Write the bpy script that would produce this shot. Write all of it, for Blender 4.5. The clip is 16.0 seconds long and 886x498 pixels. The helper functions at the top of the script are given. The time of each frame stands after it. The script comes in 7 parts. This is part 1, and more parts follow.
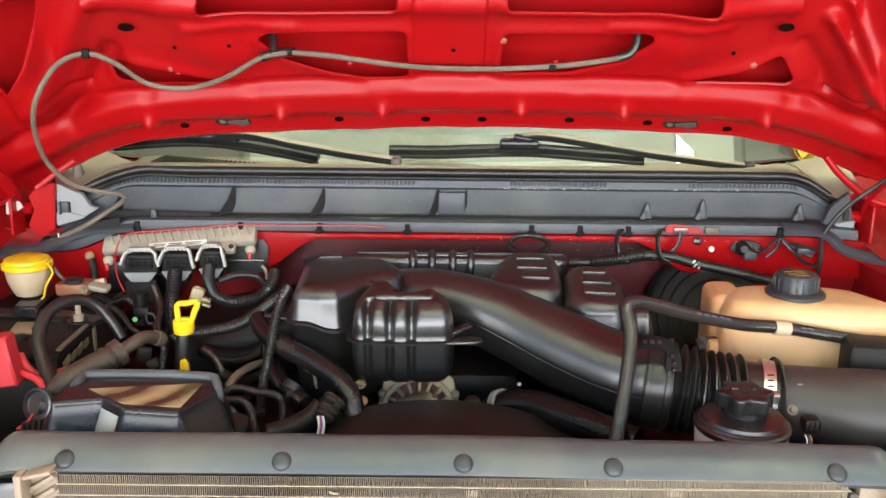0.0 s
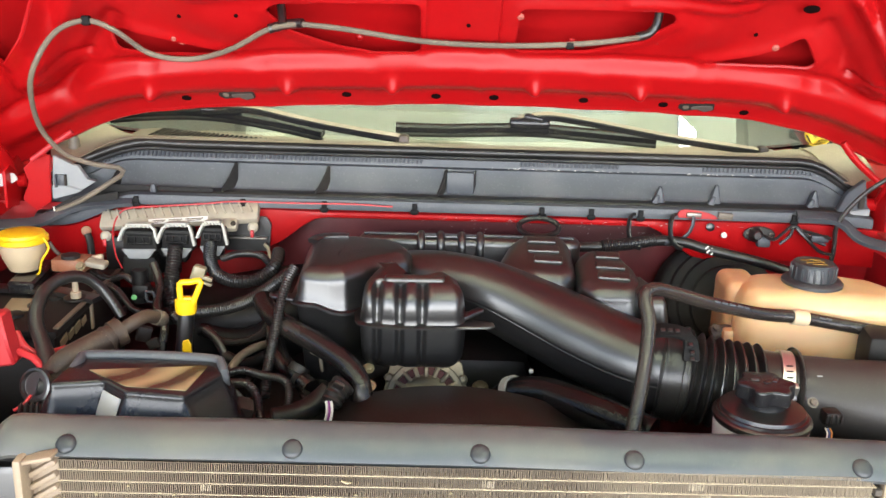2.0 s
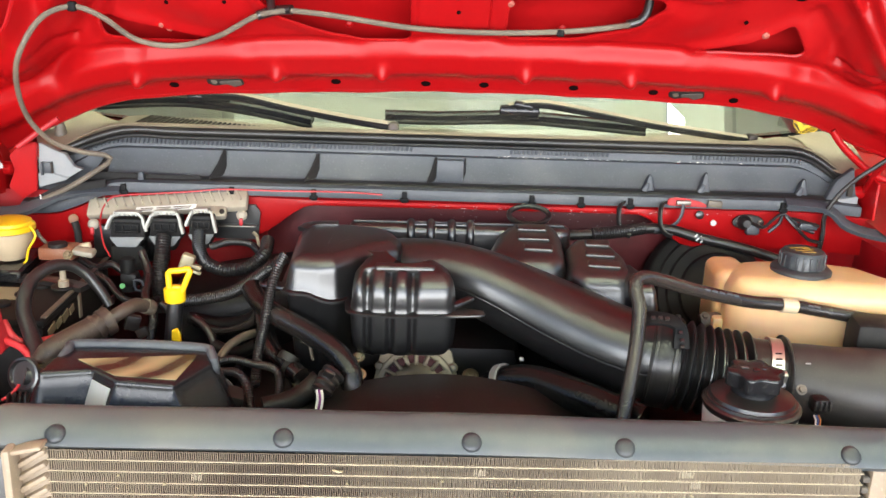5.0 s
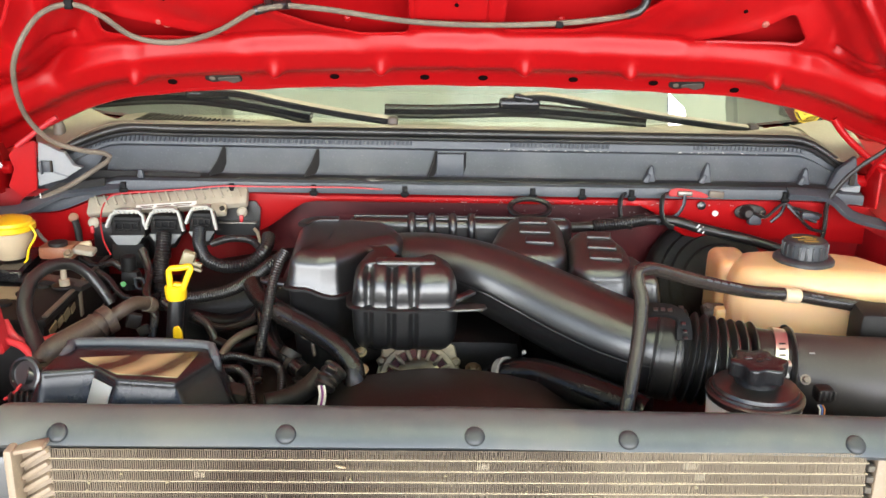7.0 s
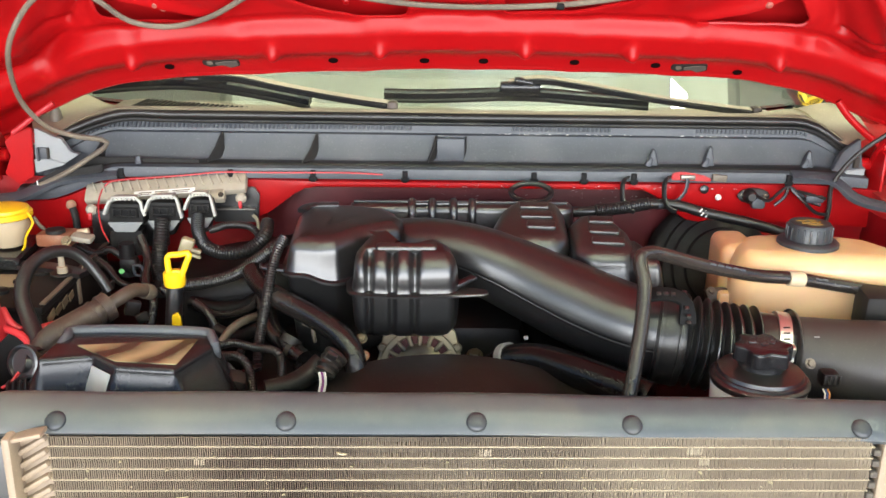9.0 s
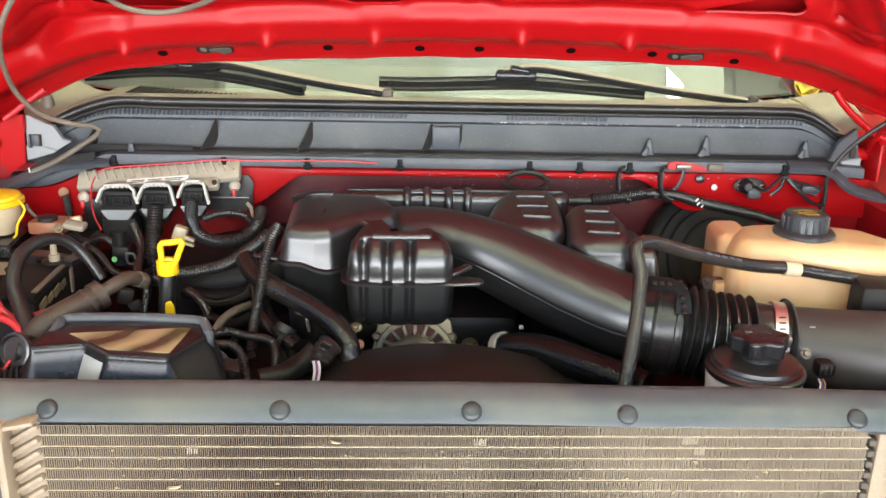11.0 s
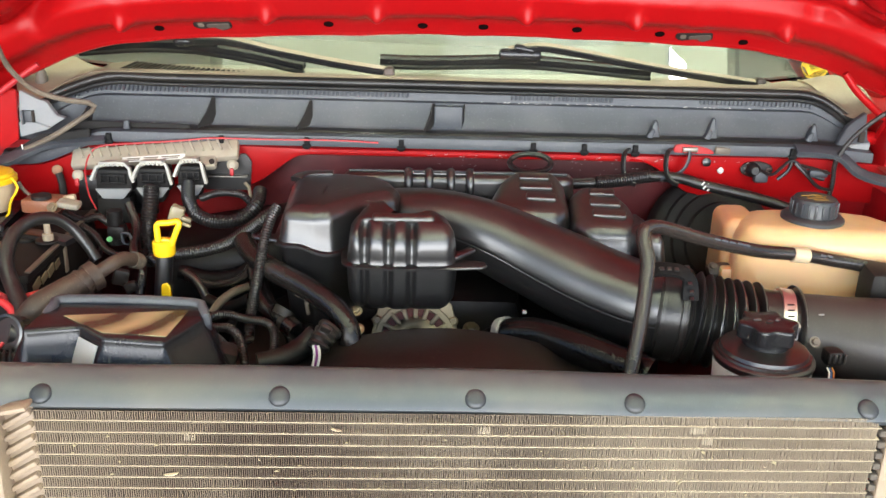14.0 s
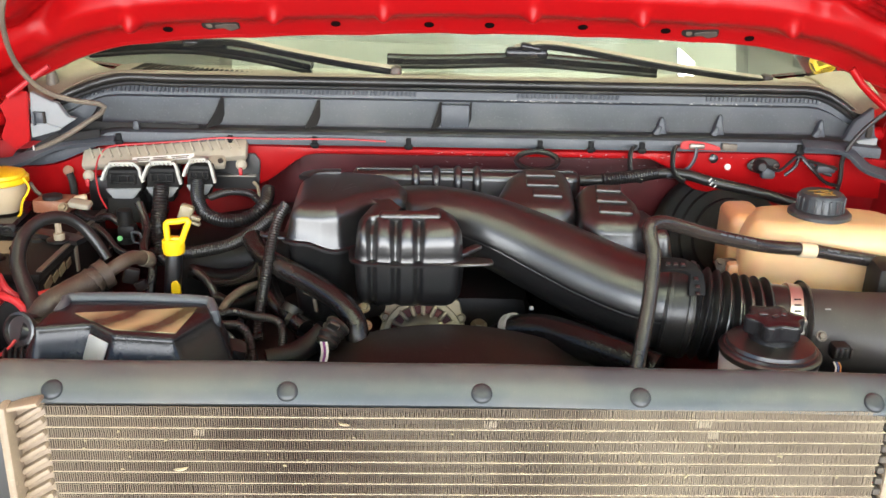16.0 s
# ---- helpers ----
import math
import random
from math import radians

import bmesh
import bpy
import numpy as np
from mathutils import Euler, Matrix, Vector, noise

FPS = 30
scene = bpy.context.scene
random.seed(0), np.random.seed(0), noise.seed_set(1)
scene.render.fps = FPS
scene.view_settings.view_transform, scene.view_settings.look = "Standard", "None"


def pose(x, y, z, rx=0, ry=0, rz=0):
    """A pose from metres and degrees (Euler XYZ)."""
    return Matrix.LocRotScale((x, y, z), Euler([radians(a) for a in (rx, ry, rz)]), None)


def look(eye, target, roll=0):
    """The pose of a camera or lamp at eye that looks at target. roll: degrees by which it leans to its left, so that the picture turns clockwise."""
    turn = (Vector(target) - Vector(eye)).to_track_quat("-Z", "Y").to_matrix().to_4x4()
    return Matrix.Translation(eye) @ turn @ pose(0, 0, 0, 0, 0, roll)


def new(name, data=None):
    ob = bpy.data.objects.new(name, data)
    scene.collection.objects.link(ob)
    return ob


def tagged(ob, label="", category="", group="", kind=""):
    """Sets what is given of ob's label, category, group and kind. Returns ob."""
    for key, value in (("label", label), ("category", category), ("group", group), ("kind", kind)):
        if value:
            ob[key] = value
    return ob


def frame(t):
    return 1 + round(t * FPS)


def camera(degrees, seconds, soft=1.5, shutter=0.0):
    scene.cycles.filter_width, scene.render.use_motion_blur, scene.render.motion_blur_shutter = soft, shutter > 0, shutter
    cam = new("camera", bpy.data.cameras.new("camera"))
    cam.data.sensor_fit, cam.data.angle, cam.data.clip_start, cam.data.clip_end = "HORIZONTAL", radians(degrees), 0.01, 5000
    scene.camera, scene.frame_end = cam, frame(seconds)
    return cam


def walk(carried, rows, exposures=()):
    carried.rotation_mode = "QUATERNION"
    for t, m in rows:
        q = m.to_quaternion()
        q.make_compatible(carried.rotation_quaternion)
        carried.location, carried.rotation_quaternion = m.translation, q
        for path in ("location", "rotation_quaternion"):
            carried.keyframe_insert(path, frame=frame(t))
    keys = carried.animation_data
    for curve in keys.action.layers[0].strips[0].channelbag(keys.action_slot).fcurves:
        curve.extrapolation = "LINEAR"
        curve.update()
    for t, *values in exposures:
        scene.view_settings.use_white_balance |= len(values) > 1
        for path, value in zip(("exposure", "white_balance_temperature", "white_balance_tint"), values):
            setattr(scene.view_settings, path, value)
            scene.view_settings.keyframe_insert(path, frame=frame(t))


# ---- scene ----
cam = camera(51.9, 16.0)
METRES, EYE, TILT, LEAN, TURN = 0.16, 1.72, -15.0, -0.6, 0.0
ROWS = [
    (0.0, 0.0, 0.0, 0.0, -0.0, 0.0, 0.0),
    (0.5, -0.1396, 0.1208, 0.01, -0.7, -0.44, -0.15),
    (1.0, -0.1772, 0.2349, 0.031, -0.92, -1.2, -0.34),
    (1.5, -0.1904, 0.2352, 0.0419, -0.81, -1.36, -0.7),
    (2.0, -0.2308, 0.2286, 0.0305, -0.95, -1.38, -1.03),
    (2.5, -0.2458, 0.2402, 0.0319, -0.96, -1.5, -1.07),
    (3.0, -0.2476, 0.1936, 0.0467, -1.05, -1.04, -0.97),
    (3.5, -0.247, 0.1926, 0.0413, -1.27, -1.12, -0.84),
    (4.0, -0.2581, 0.1965, 0.0309, -1.48, -1.3, -0.84),
    (4.5, -0.2616, 0.2237, 0.0346, -1.71, -1.81, -0.92),
    (5.0, -0.2551, 0.2461, 0.0406, -1.74, -2.19, -1.02),
    (7.5, -0.2399, 0.2879, 0.0288, -1.61, -2.7, -0.08),
    (8.0, -0.2388, 0.3194, 0.0182, -1.62, -2.98, 0.02),
    (8.5, -0.2374, 0.3352, 0.0122, -1.56, -3.2, 0.02),
    (11.0, -0.2428, 0.3813, -0.0096, -1.91, -3.89, -0.18),
    (11.5, -0.2714, 0.4101, -0.0138, -2.4, -4.65, -0.58),
    (12.0, -0.2937, 0.4403, 0.0178, -2.2, -4.62, -0.79),
    (12.5, -0.2954, 0.4533, 0.0437, -2.21, -4.53, -0.69),
    (13.0, -0.2899, 0.4717, 0.0414, -2.08, -4.76, -0.6),
    (13.5, -0.3058, 0.5107, 0.0197, -2.15, -5.04, -0.74),
    (14.0, -0.2979, 0.5358, 0.0105, -2.18, -5.21, -0.69),
    (14.5, -0.3034, 0.5275, 0.0073, -2.02, -5.22, -0.66),
    (15.0, -0.3022, 0.4852, 0.008, -1.74, -5.0, -0.45),
    (15.5, -0.2917, 0.4722, -0.0025, -1.79, -5.23, -0.35),
    (16.0, -0.265, 0.49, -0.0224, -1.51, -5.12, -0.32),
]
walk(cam, [(t, pose(0, 0, EYE, TILT, LEAN, TURN) @ pose(METRES * x, METRES * y, METRES * z, 90 + pitch, roll, yaw)) for t, x, y, z, yaw, pitch, roll in ROWS],
     exposures=((0.0, 0.94), (0.6, 1.05), (1.4, 1.17), (5.0, 1.19), (11.0, 1.14), (16.0, 1.16)))

# ---- world, sun, lamps, exposure ----
SUN_ELEVATION, SUN_TURN = 72.0, 20.0
world = bpy.data.worlds.new("sky")
world.use_nodes = True
scene.world = world
wn = world.node_tree.nodes
sky = wn.new("ShaderNodeTexSky")
sky.sky_type, sky.sun_disc = "NISHITA", False
sky.sun_elevation, sky.sun_rotation = radians(SUN_ELEVATION), radians(SUN_TURN)
wn["Background"].inputs["Strength"].default_value = 0.14
world.node_tree.links.new(sky.outputs[0], wn["Background"].inputs["Color"])

sun = new("sun", bpy.data.lights.new("sun", "SUN"))
sun.data.energy, sun.data.angle, sun.data.color = 5.0, radians(0.5), (1.0, 0.95, 0.86)
sun.matrix_world = look((1.3, 3.6, 12.0), (0, 0, 0))


def area_lamp(name, eye, target, sx, sy, power, colour):
    ob = new(name, bpy.data.lights.new(name, "AREA"))
    ob.data.shape, ob.data.size, ob.data.size_y = "RECTANGLE", sx, sy
    ob.data.energy, ob.data.color = power, colour
    ob.matrix_world = look(eye, target)
    return ob


area_lamp("front_daylight", (0.1, -2.4, 1.65), (0.1, 1.2, 1.65), 6.4, 1.9, 170.0, (0.98, 0.985, 1.0))
area_lamp("skylight_daylight", (1.95, 2.05, 3.62), (1.95, 2.05, 0.0), 0.16, 0.9, 8.0, (1.0, 1.0, 0.96))


# ---- materials ----
def material(name, base, rough=0.5, metal=0.0, vary=0.25, grain=60.0, bump=0.1, coat=0.0, dust=None, dust_amount=0.0, spec=0.5, patch=6.0, gloss_vary=0.05, grit_amount=0.55):
    m = bpy.data.materials.new(name)
    m.use_nodes = True
    nt, b = m.node_tree, m.node_tree.nodes["Principled BSDF"]
    nodes, link = nt.nodes, nt.links.new
    co = nodes.new("ShaderNodeTexCoord")
    fine, broad = nodes.new("ShaderNodeTexNoise"), nodes.new("ShaderNodeTexNoise")
    fine.inputs["Scale"].default_value, broad.inputs["Scale"].default_value = grain, patch
    fine.inputs["Detail"].default_value, broad.inputs["Detail"].default_value = 4.0, 5.0
    link(co.outputs["Object"], fine.inputs["Vector"])
    link(co.outputs["Object"], broad.inputs["Vector"])
    mix1, mix2 = nodes.new("ShaderNodeMix"), nodes.new("ShaderNodeMix")
    mix1.data_type = mix2.data_type = "RGBA"
    lo, hi = [c * (1 - vary) for c in base], [min(1, c * (1 + vary)) for c in base]
    mix1.inputs["A"].default_value, mix1.inputs["B"].default_value = (*lo, 1), (*hi, 1)
    blend = nodes.new("ShaderNodeMath")
    blend.operation = "MULTIPLY_ADD"
    link(fine.outputs["Fac"], blend.inputs[0])
    blend.inputs[1].default_value = 0.5
    half = nodes.new("ShaderNodeMath")
    half.operation = "MULTIPLY"
    half.inputs[1].default_value = 0.5
    link(broad.outputs["Fac"], half.inputs[0])
    link(half.outputs[0], blend.inputs[2])
    link(blend.outputs[0], mix1.inputs["Factor"])
    out = mix1.outputs["Result"]
    ramp = nodes.new("ShaderNodeMapRange")
    ramp.inputs["From Min"].default_value, ramp.inputs["From Max"].default_value = 0.46, 0.72
    ramp.inputs["To Max"].default_value = dust_amount
    link(broad.outputs["Fac"], ramp.inputs["Value"])
    if dust:
        mix2.inputs["B"].default_value = (*dust, 1)
        link(out, mix2.inputs["A"])
        link(ramp.outputs[0], mix2.inputs["Factor"])
        out = mix2.outputs["Result"]
    if dust:
        # scattered grit, a millimetre or two across
        grit, lot, mix3 = nodes.new("ShaderNodeTexNoise"), nodes.new("ShaderNodeMapRange"), nodes.new("ShaderNodeMix")
        grit.inputs["Scale"].default_value, grit.inputs["Detail"].default_value = 330.0, 3.0
        link(co.outputs["Object"], grit.inputs["Vector"])
        lot.inputs["From Min"].default_value, lot.inputs["From Max"].default_value = 0.60, 0.70
        lot.inputs["To Max"].default_value = grit_amount * dust_amount
        link(grit.outputs["Fac"], lot.inputs["Value"])
        mix3.data_type = "RGBA"
        mix3.inputs["B"].default_value = (*[min(1, c * 1.5 + 0.01 * (max(dust) < 0.1)) for c in dust], 1)
        link(out, mix3.inputs["A"])
        link(lot.outputs[0], mix3.inputs["Factor"])
        out = mix3.outputs["Result"]
    link(out, b.inputs["Base Color"])
    rr = nodes.new("ShaderNodeMapRange")
    rr.inputs["To Min"].default_value, rr.inputs["To Max"].default_value = max(0.03, rough - gloss_vary), min(1, rough + gloss_vary)
    link(blend.outputs[0], rr.inputs["Value"])
    link(rr.outputs[0], b.inputs["Roughness"])
    b.inputs["Metallic"].default_value = metal
    b.inputs["Specular IOR Level"].default_value = spec
    b.inputs["Coat Weight"].default_value = coat
    b.inputs["Coat Roughness"].default_value = max(0.08, rough * 0.8)
    if bump:
        bp = nodes.new("ShaderNodeBump")
        bp.inputs["Strength"].default_value, bp.inputs["Distance"].default_value = bump, 0.0006
        link(fine.outputs["Fac"], bp.inputs["Height"])
        link(bp.outputs[0], b.inputs["Normal"])
    return m


RED = material("red_paint", (0.355, 0.0045, 0.006), 0.30, vary=0.12, grain=180, bump=0.0, coat=0.0, dust=(0.27, 0.014, 0.014), dust_amount=0.4, spec=0.22, patch=4, gloss_vary=0.04, grit_amount=0.12)
RED_DULL = material("red_firewall_paint", (0.31, 0.006, 0.009), 0.4, vary=0.25, grain=60, bump=0.04, spec=0.3, dust=(0.10, 0.035, 0.03), dust_amount=0.6)
BLACK = material("black_moulded_plastic", (0.010, 0.0097, 0.0097), 0.31, vary=0.15, grain=260, bump=0.03, coat=0.2, dust=(0.022, 0.019, 0.017), dust_amount=0.35, spec=1.0, patch=9, gloss_vary=0.05)
BLACK_GLOSS = material("glossy_black_plastic", (0.012, 0.012, 0.013), 0.22, vary=0.2, grain=80, bump=0.0, coat=0.1, dust=(0.04, 0.037, 0.033), dust_amount=0.15, spec=0.45, gloss_vary=0.03)
SOOTY = material("sooty_rubber", (0.008, 0.0075, 0.007), 0.45, vary=0.4, grain=120, bump=0.1, dust=(0.025, 0.02, 0.016), dust_amount=0.5, spec=0.25, patch=20)
OILY = material("oily_black_rubber", (0.006, 0.006, 0.006), 0.18, vary=0.3, grain=300, bump=0.25, spec=0.22, patch=20, gloss_vary=0.06)
RUBBER = material("black_rubber", (0.013, 0.0125, 0.012), 0.3, vary=0.25, grain=90, bump=0.0, dust=(0.040, 0.034, 0.028), dust_amount=0.5, spec=0.5, patch=8, gloss_vary=0.02)
# firewall red darkened: the recess's shade is put into the colour, with grime
RED_SHADED = material("shaded_maroon_firewall", (0.13, 0.022, 0.024), 0.45, vary=0.4, grain=60, bump=0.1, dust=(0.03, 0.012, 0.01), dust_amount=0.8, patch=7)
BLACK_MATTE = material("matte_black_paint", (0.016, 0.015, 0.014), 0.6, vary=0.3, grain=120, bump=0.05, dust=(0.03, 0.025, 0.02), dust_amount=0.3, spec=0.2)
LEVER = material("off_white_lever", (0.38, 0.375, 0.335), 0.45, vary=0.12, grain=160, bump=0.04, dust=(0.35, 0.3, 0.22), dust_amount=0.5, patch=20)
PALE_GREY = material("pale_grey_plastic", (0.25, 0.26, 0.265), 0.5, vary=0.15, grain=160, bump=0.03, dust=(0.2, 0.18, 0.15), dust_amount=0.4)
TERMINAL = material("copper_brown_terminal", (0.28, 0.1, 0.05), 0.45, vary=0.25, grain=150, bump=0.1, dust=(0.3, 0.2, 0.12), dust_amount=0.4, patch=25)
GRIME = material("grimy_dark_metal", (0.017, 0.0145, 0.0125), 0.5, metal=0.1, vary=0.5, grain=70, bump=0.4, dust=(0.042, 0.031, 0.024), dust_amount=0.6, patch=18)
GREY = material("grey_cowl_plastic", (0.048, 0.054, 0.063), 0.46, vary=0.2, grain=90, bump=0.06, dust=(0.16, 0.16, 0.16), dust_amount=0.3, patch=7)
SHROUD = material("brown_black_shroud", (0.009, 0.008, 0.0075), 0.4, vary=0.3, grain=120, bump=0.03, dust=(0.022, 0.018, 0.015), dust_amount=0.5, spec=0.3, patch=11)
PIN_GREY = material("dark_pin_plastic", (0.030, 0.034, 0.038), 0.36, vary=0.2, grain=90, bump=0.02, dust=(0.07, 0.065, 0.055), dust_amount=0.3, patch=40)
COVER = material("grey_shroud_plastic", (0.054, 0.064, 0.071), 0.31, vary=0.2, grain=70, bump=0.02, dust=(0.125, 0.118, 0.098), dust_amount=0.75, grit_amount=0.08, spec=0.5, patch=6, gloss_vary=0.05)
TAN = material("dusty_tan_plastic", (0.31, 0.255, 0.18), 0.62, vary=0.2, grain=160, bump=0.1, dust=(0.40, 0.34, 0.25), dust_amount=0.5)
ALU = material("dusty_aluminium", (0.45, 0.37, 0.255), 0.5, metal=0.15, vary=0.3, grain=120, bump=0.15, dust=(0.34, 0.26, 0.17), dust_amount=0.6, patch=16)
FIN = material("grey_brown_fins", (0.275, 0.220, 0.158), 0.5, vary=0.4, grain=30, bump=0.05, dust=(0.075, 0.05, 0.031), dust_amount=0.85, patch=6)
# road dirt baked into the middle of the core
fn_ = FIN.node_tree
f_co, f_xyz, f_sub, f_pow, f_cloud, f_mul, f_mix = [fn_.nodes.new(k) for k in ("ShaderNodeTexCoord", "ShaderNodeSeparateXYZ", "ShaderNodeMath", "ShaderNodeMapRange", "ShaderNodeTexNoise", "ShaderNodeMath", "ShaderNodeMix")]
f_sub.operation, f_sub.inputs[1].default_value = "ADD", 0.14
f_abs = fn_.nodes.new("ShaderNodeMath")
f_abs.operation = "ABSOLUTE"
f_pow.interpolation_type = "SMOOTHSTEP"
f_pow.inputs["From Min"].default_value, f_pow.inputs["From Max"].default_value = 0.44, 0.06
f_cloud.inputs["Scale"].default_value, f_cloud.inputs["Detail"].default_value = 9.0, 6.0
f_mul.operation, f_mul.use_clamp = "MULTIPLY", True
f_pow.inputs["To Max"].default_value = 1.45
f_mix.data_type = "RGBA"
f_mix.inputs["B"].default_value = (0.062, 0.040, 0.025, 1)
fn_.links.new(f_co.outputs["Object"], f_xyz.inputs[0])
fn_.links.new(f_co.outputs["Object"], f_cloud.inputs["Vector"])
fn_.links.new(f_xyz.outputs["X"], f_sub.inputs[0])
fn_.links.new(f_sub.outputs[0], f_abs.inputs[0])
fn_.links.new(f_abs.outputs[0], f_pow.inputs["Value"])
fn_.links.new(f_pow.outputs[0], f_mul.inputs[0])
fn_.links.new(f_cloud.outputs["Fac"], f_mul.inputs[1])
f_base = fn_.nodes["Principled BSDF"].inputs["Base Color"]
fn_.links.new(f_base.links[0].from_socket, f_mix.inputs["A"])
fn_.links.new(f_mul.outputs[0], f_mix.inputs["Factor"])
fn_.links.new(f_mix.outputs["Result"], f_base)
BENT_FIN = material("bright_bent_fins", (0.40, 0.335, 0.25), 0.4, metal=0.3, vary=0.3, grain=90, bump=0.0)
SCRAP = material("dry_leaf", (0.55, 0.45, 0.30), 0.6, vary=0.25, grain=90, bump=0.1)
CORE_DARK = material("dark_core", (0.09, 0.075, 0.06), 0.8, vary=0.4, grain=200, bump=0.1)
STEEL = material("zinc_steel", (0.24, 0.22, 0.19), 0.42, metal=0.8, vary=0.25, grain=120, bump=0.1)
CLAMP_STEEL = material("bright_clamp_steel", (0.62, 0.58, 0.55), 0.3, metal=0.9, vary=0.15, grain=120, bump=0.03)
COPPER = material("copper_winding", (0.09, 0.016, 0.010), 0.4, metal=0.3, vary=0.4, grain=500, bump=0.2)
YELLOW = material("yellow_plastic", (0.8, 0.5, 0.01), 0.35, vary=0.1, grain=200, bump=0.03)
TANK = material("tan_end_tank", (0.28, 0.21, 0.145), 0.5, vary=0.25, grain=120, bump=0.15, dust=(0.36, 0.275, 0.2), dust_amount=0.5, patch=20)
WHITE = material("white_plastic", (0.75, 0.74, 0.7), 0.4, vary=0.08, grain=160, bump=0.04, dust=(0.45, 0.38, 0.28), dust_amount=0.4)
ECU_ALU = material("weathered_ecu_casting", (0.36, 0.32, 0.25), 0.6, metal=0.1, vary=0.25, grain=90, bump=0.2, dust=(0.26, 0.2, 0.14), dust_amount=0.7, patch=14)
ALT_CAST = material("warm_cast_aluminium", (0.30, 0.25, 0.165), 0.38, metal=0.7, vary=0.25, grain=90, bump=0.2, dust=(0.2, 0.15, 0.1), dust_amount=0.5, patch=25)
SEALANT = material("pinkish_sealant", (0.36, 0.09, 0.065), 0.6, vary=0.3, grain=90, bump=0.1)
RED_CABLE = material("red_cable", (0.45, 0.025, 0.03), 0.4, vary=0.2, grain=200, bump=0.05)
TAN_HOSE = material("brown_dusty_hose", (0.055, 0.037, 0.027), 0.48, vary=0.4, grain=120, bump=0.2, dust=(0.13, 0.095, 0.068), dust_amount=0.5, patch=18)
BRACKET_BLACK = material("dull_black_bracket", (0.007, 0.007, 0.007), 0.6, vary=0.3, grain=90, bump=0.1, spec=0.15)
SATIN_TUBE = material("satin_brown_black_tube", (0.036, 0.031, 0.029), 0.44, vary=0.2, grain=60, bump=0.0, dust=(0.05, 0.042, 0.036), dust_amount=0.35, spec=0.45, patch=6, gloss_vary=0.03)
HOSE_DUST = material("dull_dusty_hose", (0.008, 0.0075, 0.0072), 0.25, vary=0.3, grain=150, bump=0.06, dust=(0.065, 0.051, 0.038), dust_amount=0.28, spec=0.45, patch=14)
DUSTY_RUBBER = material("dusty_brown_rubber", (0.020, 0.0165, 0.0145), 0.23, vary=0.25, grain=90, bump=0.0, dust=(0.055, 0.043, 0.034), dust_amount=0.4, spec=0.6, patch=8, gloss_vary=0.02)
GREY_HOSE = material("grey_washer_hose", (0.13, 0.105, 0.078), 0.5, vary=0.25, grain=120, bump=0.1, dust=(0.23, 0.185, 0.135), dust_amount=0.6, patch=18)
CREAM = material("cream_wall_paint", (0.74, 0.74, 0.62), 0.7, vary=0.06, grain=20, bump=0.1, patch=1.2)
CONCRETE = material("concrete", (0.36, 0.34, 0.31), 0.8, vary=0.2, grain=40, bump=0.3, patch=1.5)
LABEL_TAN = material("printed_label", (0.3, 0.25, 0.15), 0.3, vary=0.3, grain=60, bump=0.02, patch=20)
LABEL_SHEEN = material("golden_sheen_label", (0.34, 0.26, 0.12), 0.22, vary=0.75, grain=45, bump=0.02, coat=0.3, spec=0.7, dust=(0.1, 0.075, 0.04), dust_amount=0.8, patch=24)
LABEL_GREY = material("grey_printed_label", (0.4, 0.41, 0.42), 0.35, vary=0.1, grain=60, bump=0.02)

# the lid label: diagonal golden streaks, a reflection painted into the colour
ln = LABEL_SHEEN.node_tree
lw, lr, lc_ = ln.nodes.new("ShaderNodeTexWave"), ln.nodes.new("ShaderNodeMapping"), ln.nodes.new("ShaderNodeMix")
lco = ln.nodes.new("ShaderNodeTexCoord")
lr.inputs["Rotation"].default_value = (0, 0, radians(28))
lw.inputs["Scale"].default_value, lw.inputs["Distortion"].default_value, lw.inputs["Detail"].default_value = 5.0, 9.0, 4.0
lc_.data_type = "RGBA"
lc_.inputs["A"].default_value, lc_.inputs["B"].default_value = (0.06, 0.056, 0.038, 1), (0.56, 0.49, 0.28, 1)
ln.links.new(lco.outputs["Object"], lr.inputs["Vector"])
ln.links.new(lr.outputs[0], lw.inputs["Vector"])
ln.links.new(lw.outputs["Fac"], lc_.inputs["Factor"])
ln.links.new(lc_.outputs["Result"], ln.nodes["Principled BSDF"].inputs["Base Color"])
ln.nodes["Principled BSDF"].inputs["Metallic"].default_value = 0.4

BOTTLE = material("amber_translucent_plastic", (0.66, 0.43, 0.225), 0.33, vary=0.16, grain=40, bump=0.05, dust=(0.52, 0.19, 0.09), dust_amount=0.95, grit_amount=0.1, patch=6)
BOTTLE_PALE = material("yellowed_white_plastic", (0.52, 0.41, 0.27), 0.42, vary=0.12, grain=60, bump=0.03, dust=(0.42, 0.29, 0.19), dust_amount=0.7, patch=14)
bb = BOTTLE.node_tree.nodes["Principled BSDF"]
bb.inputs["Subsurface Weight"].default_value = 0.5
bb.inputs["Subsurface Radius"].default_value = (0.03, 0.014, 0.006)
bb.inputs["Subsurface Scale"].default_value = 0.6

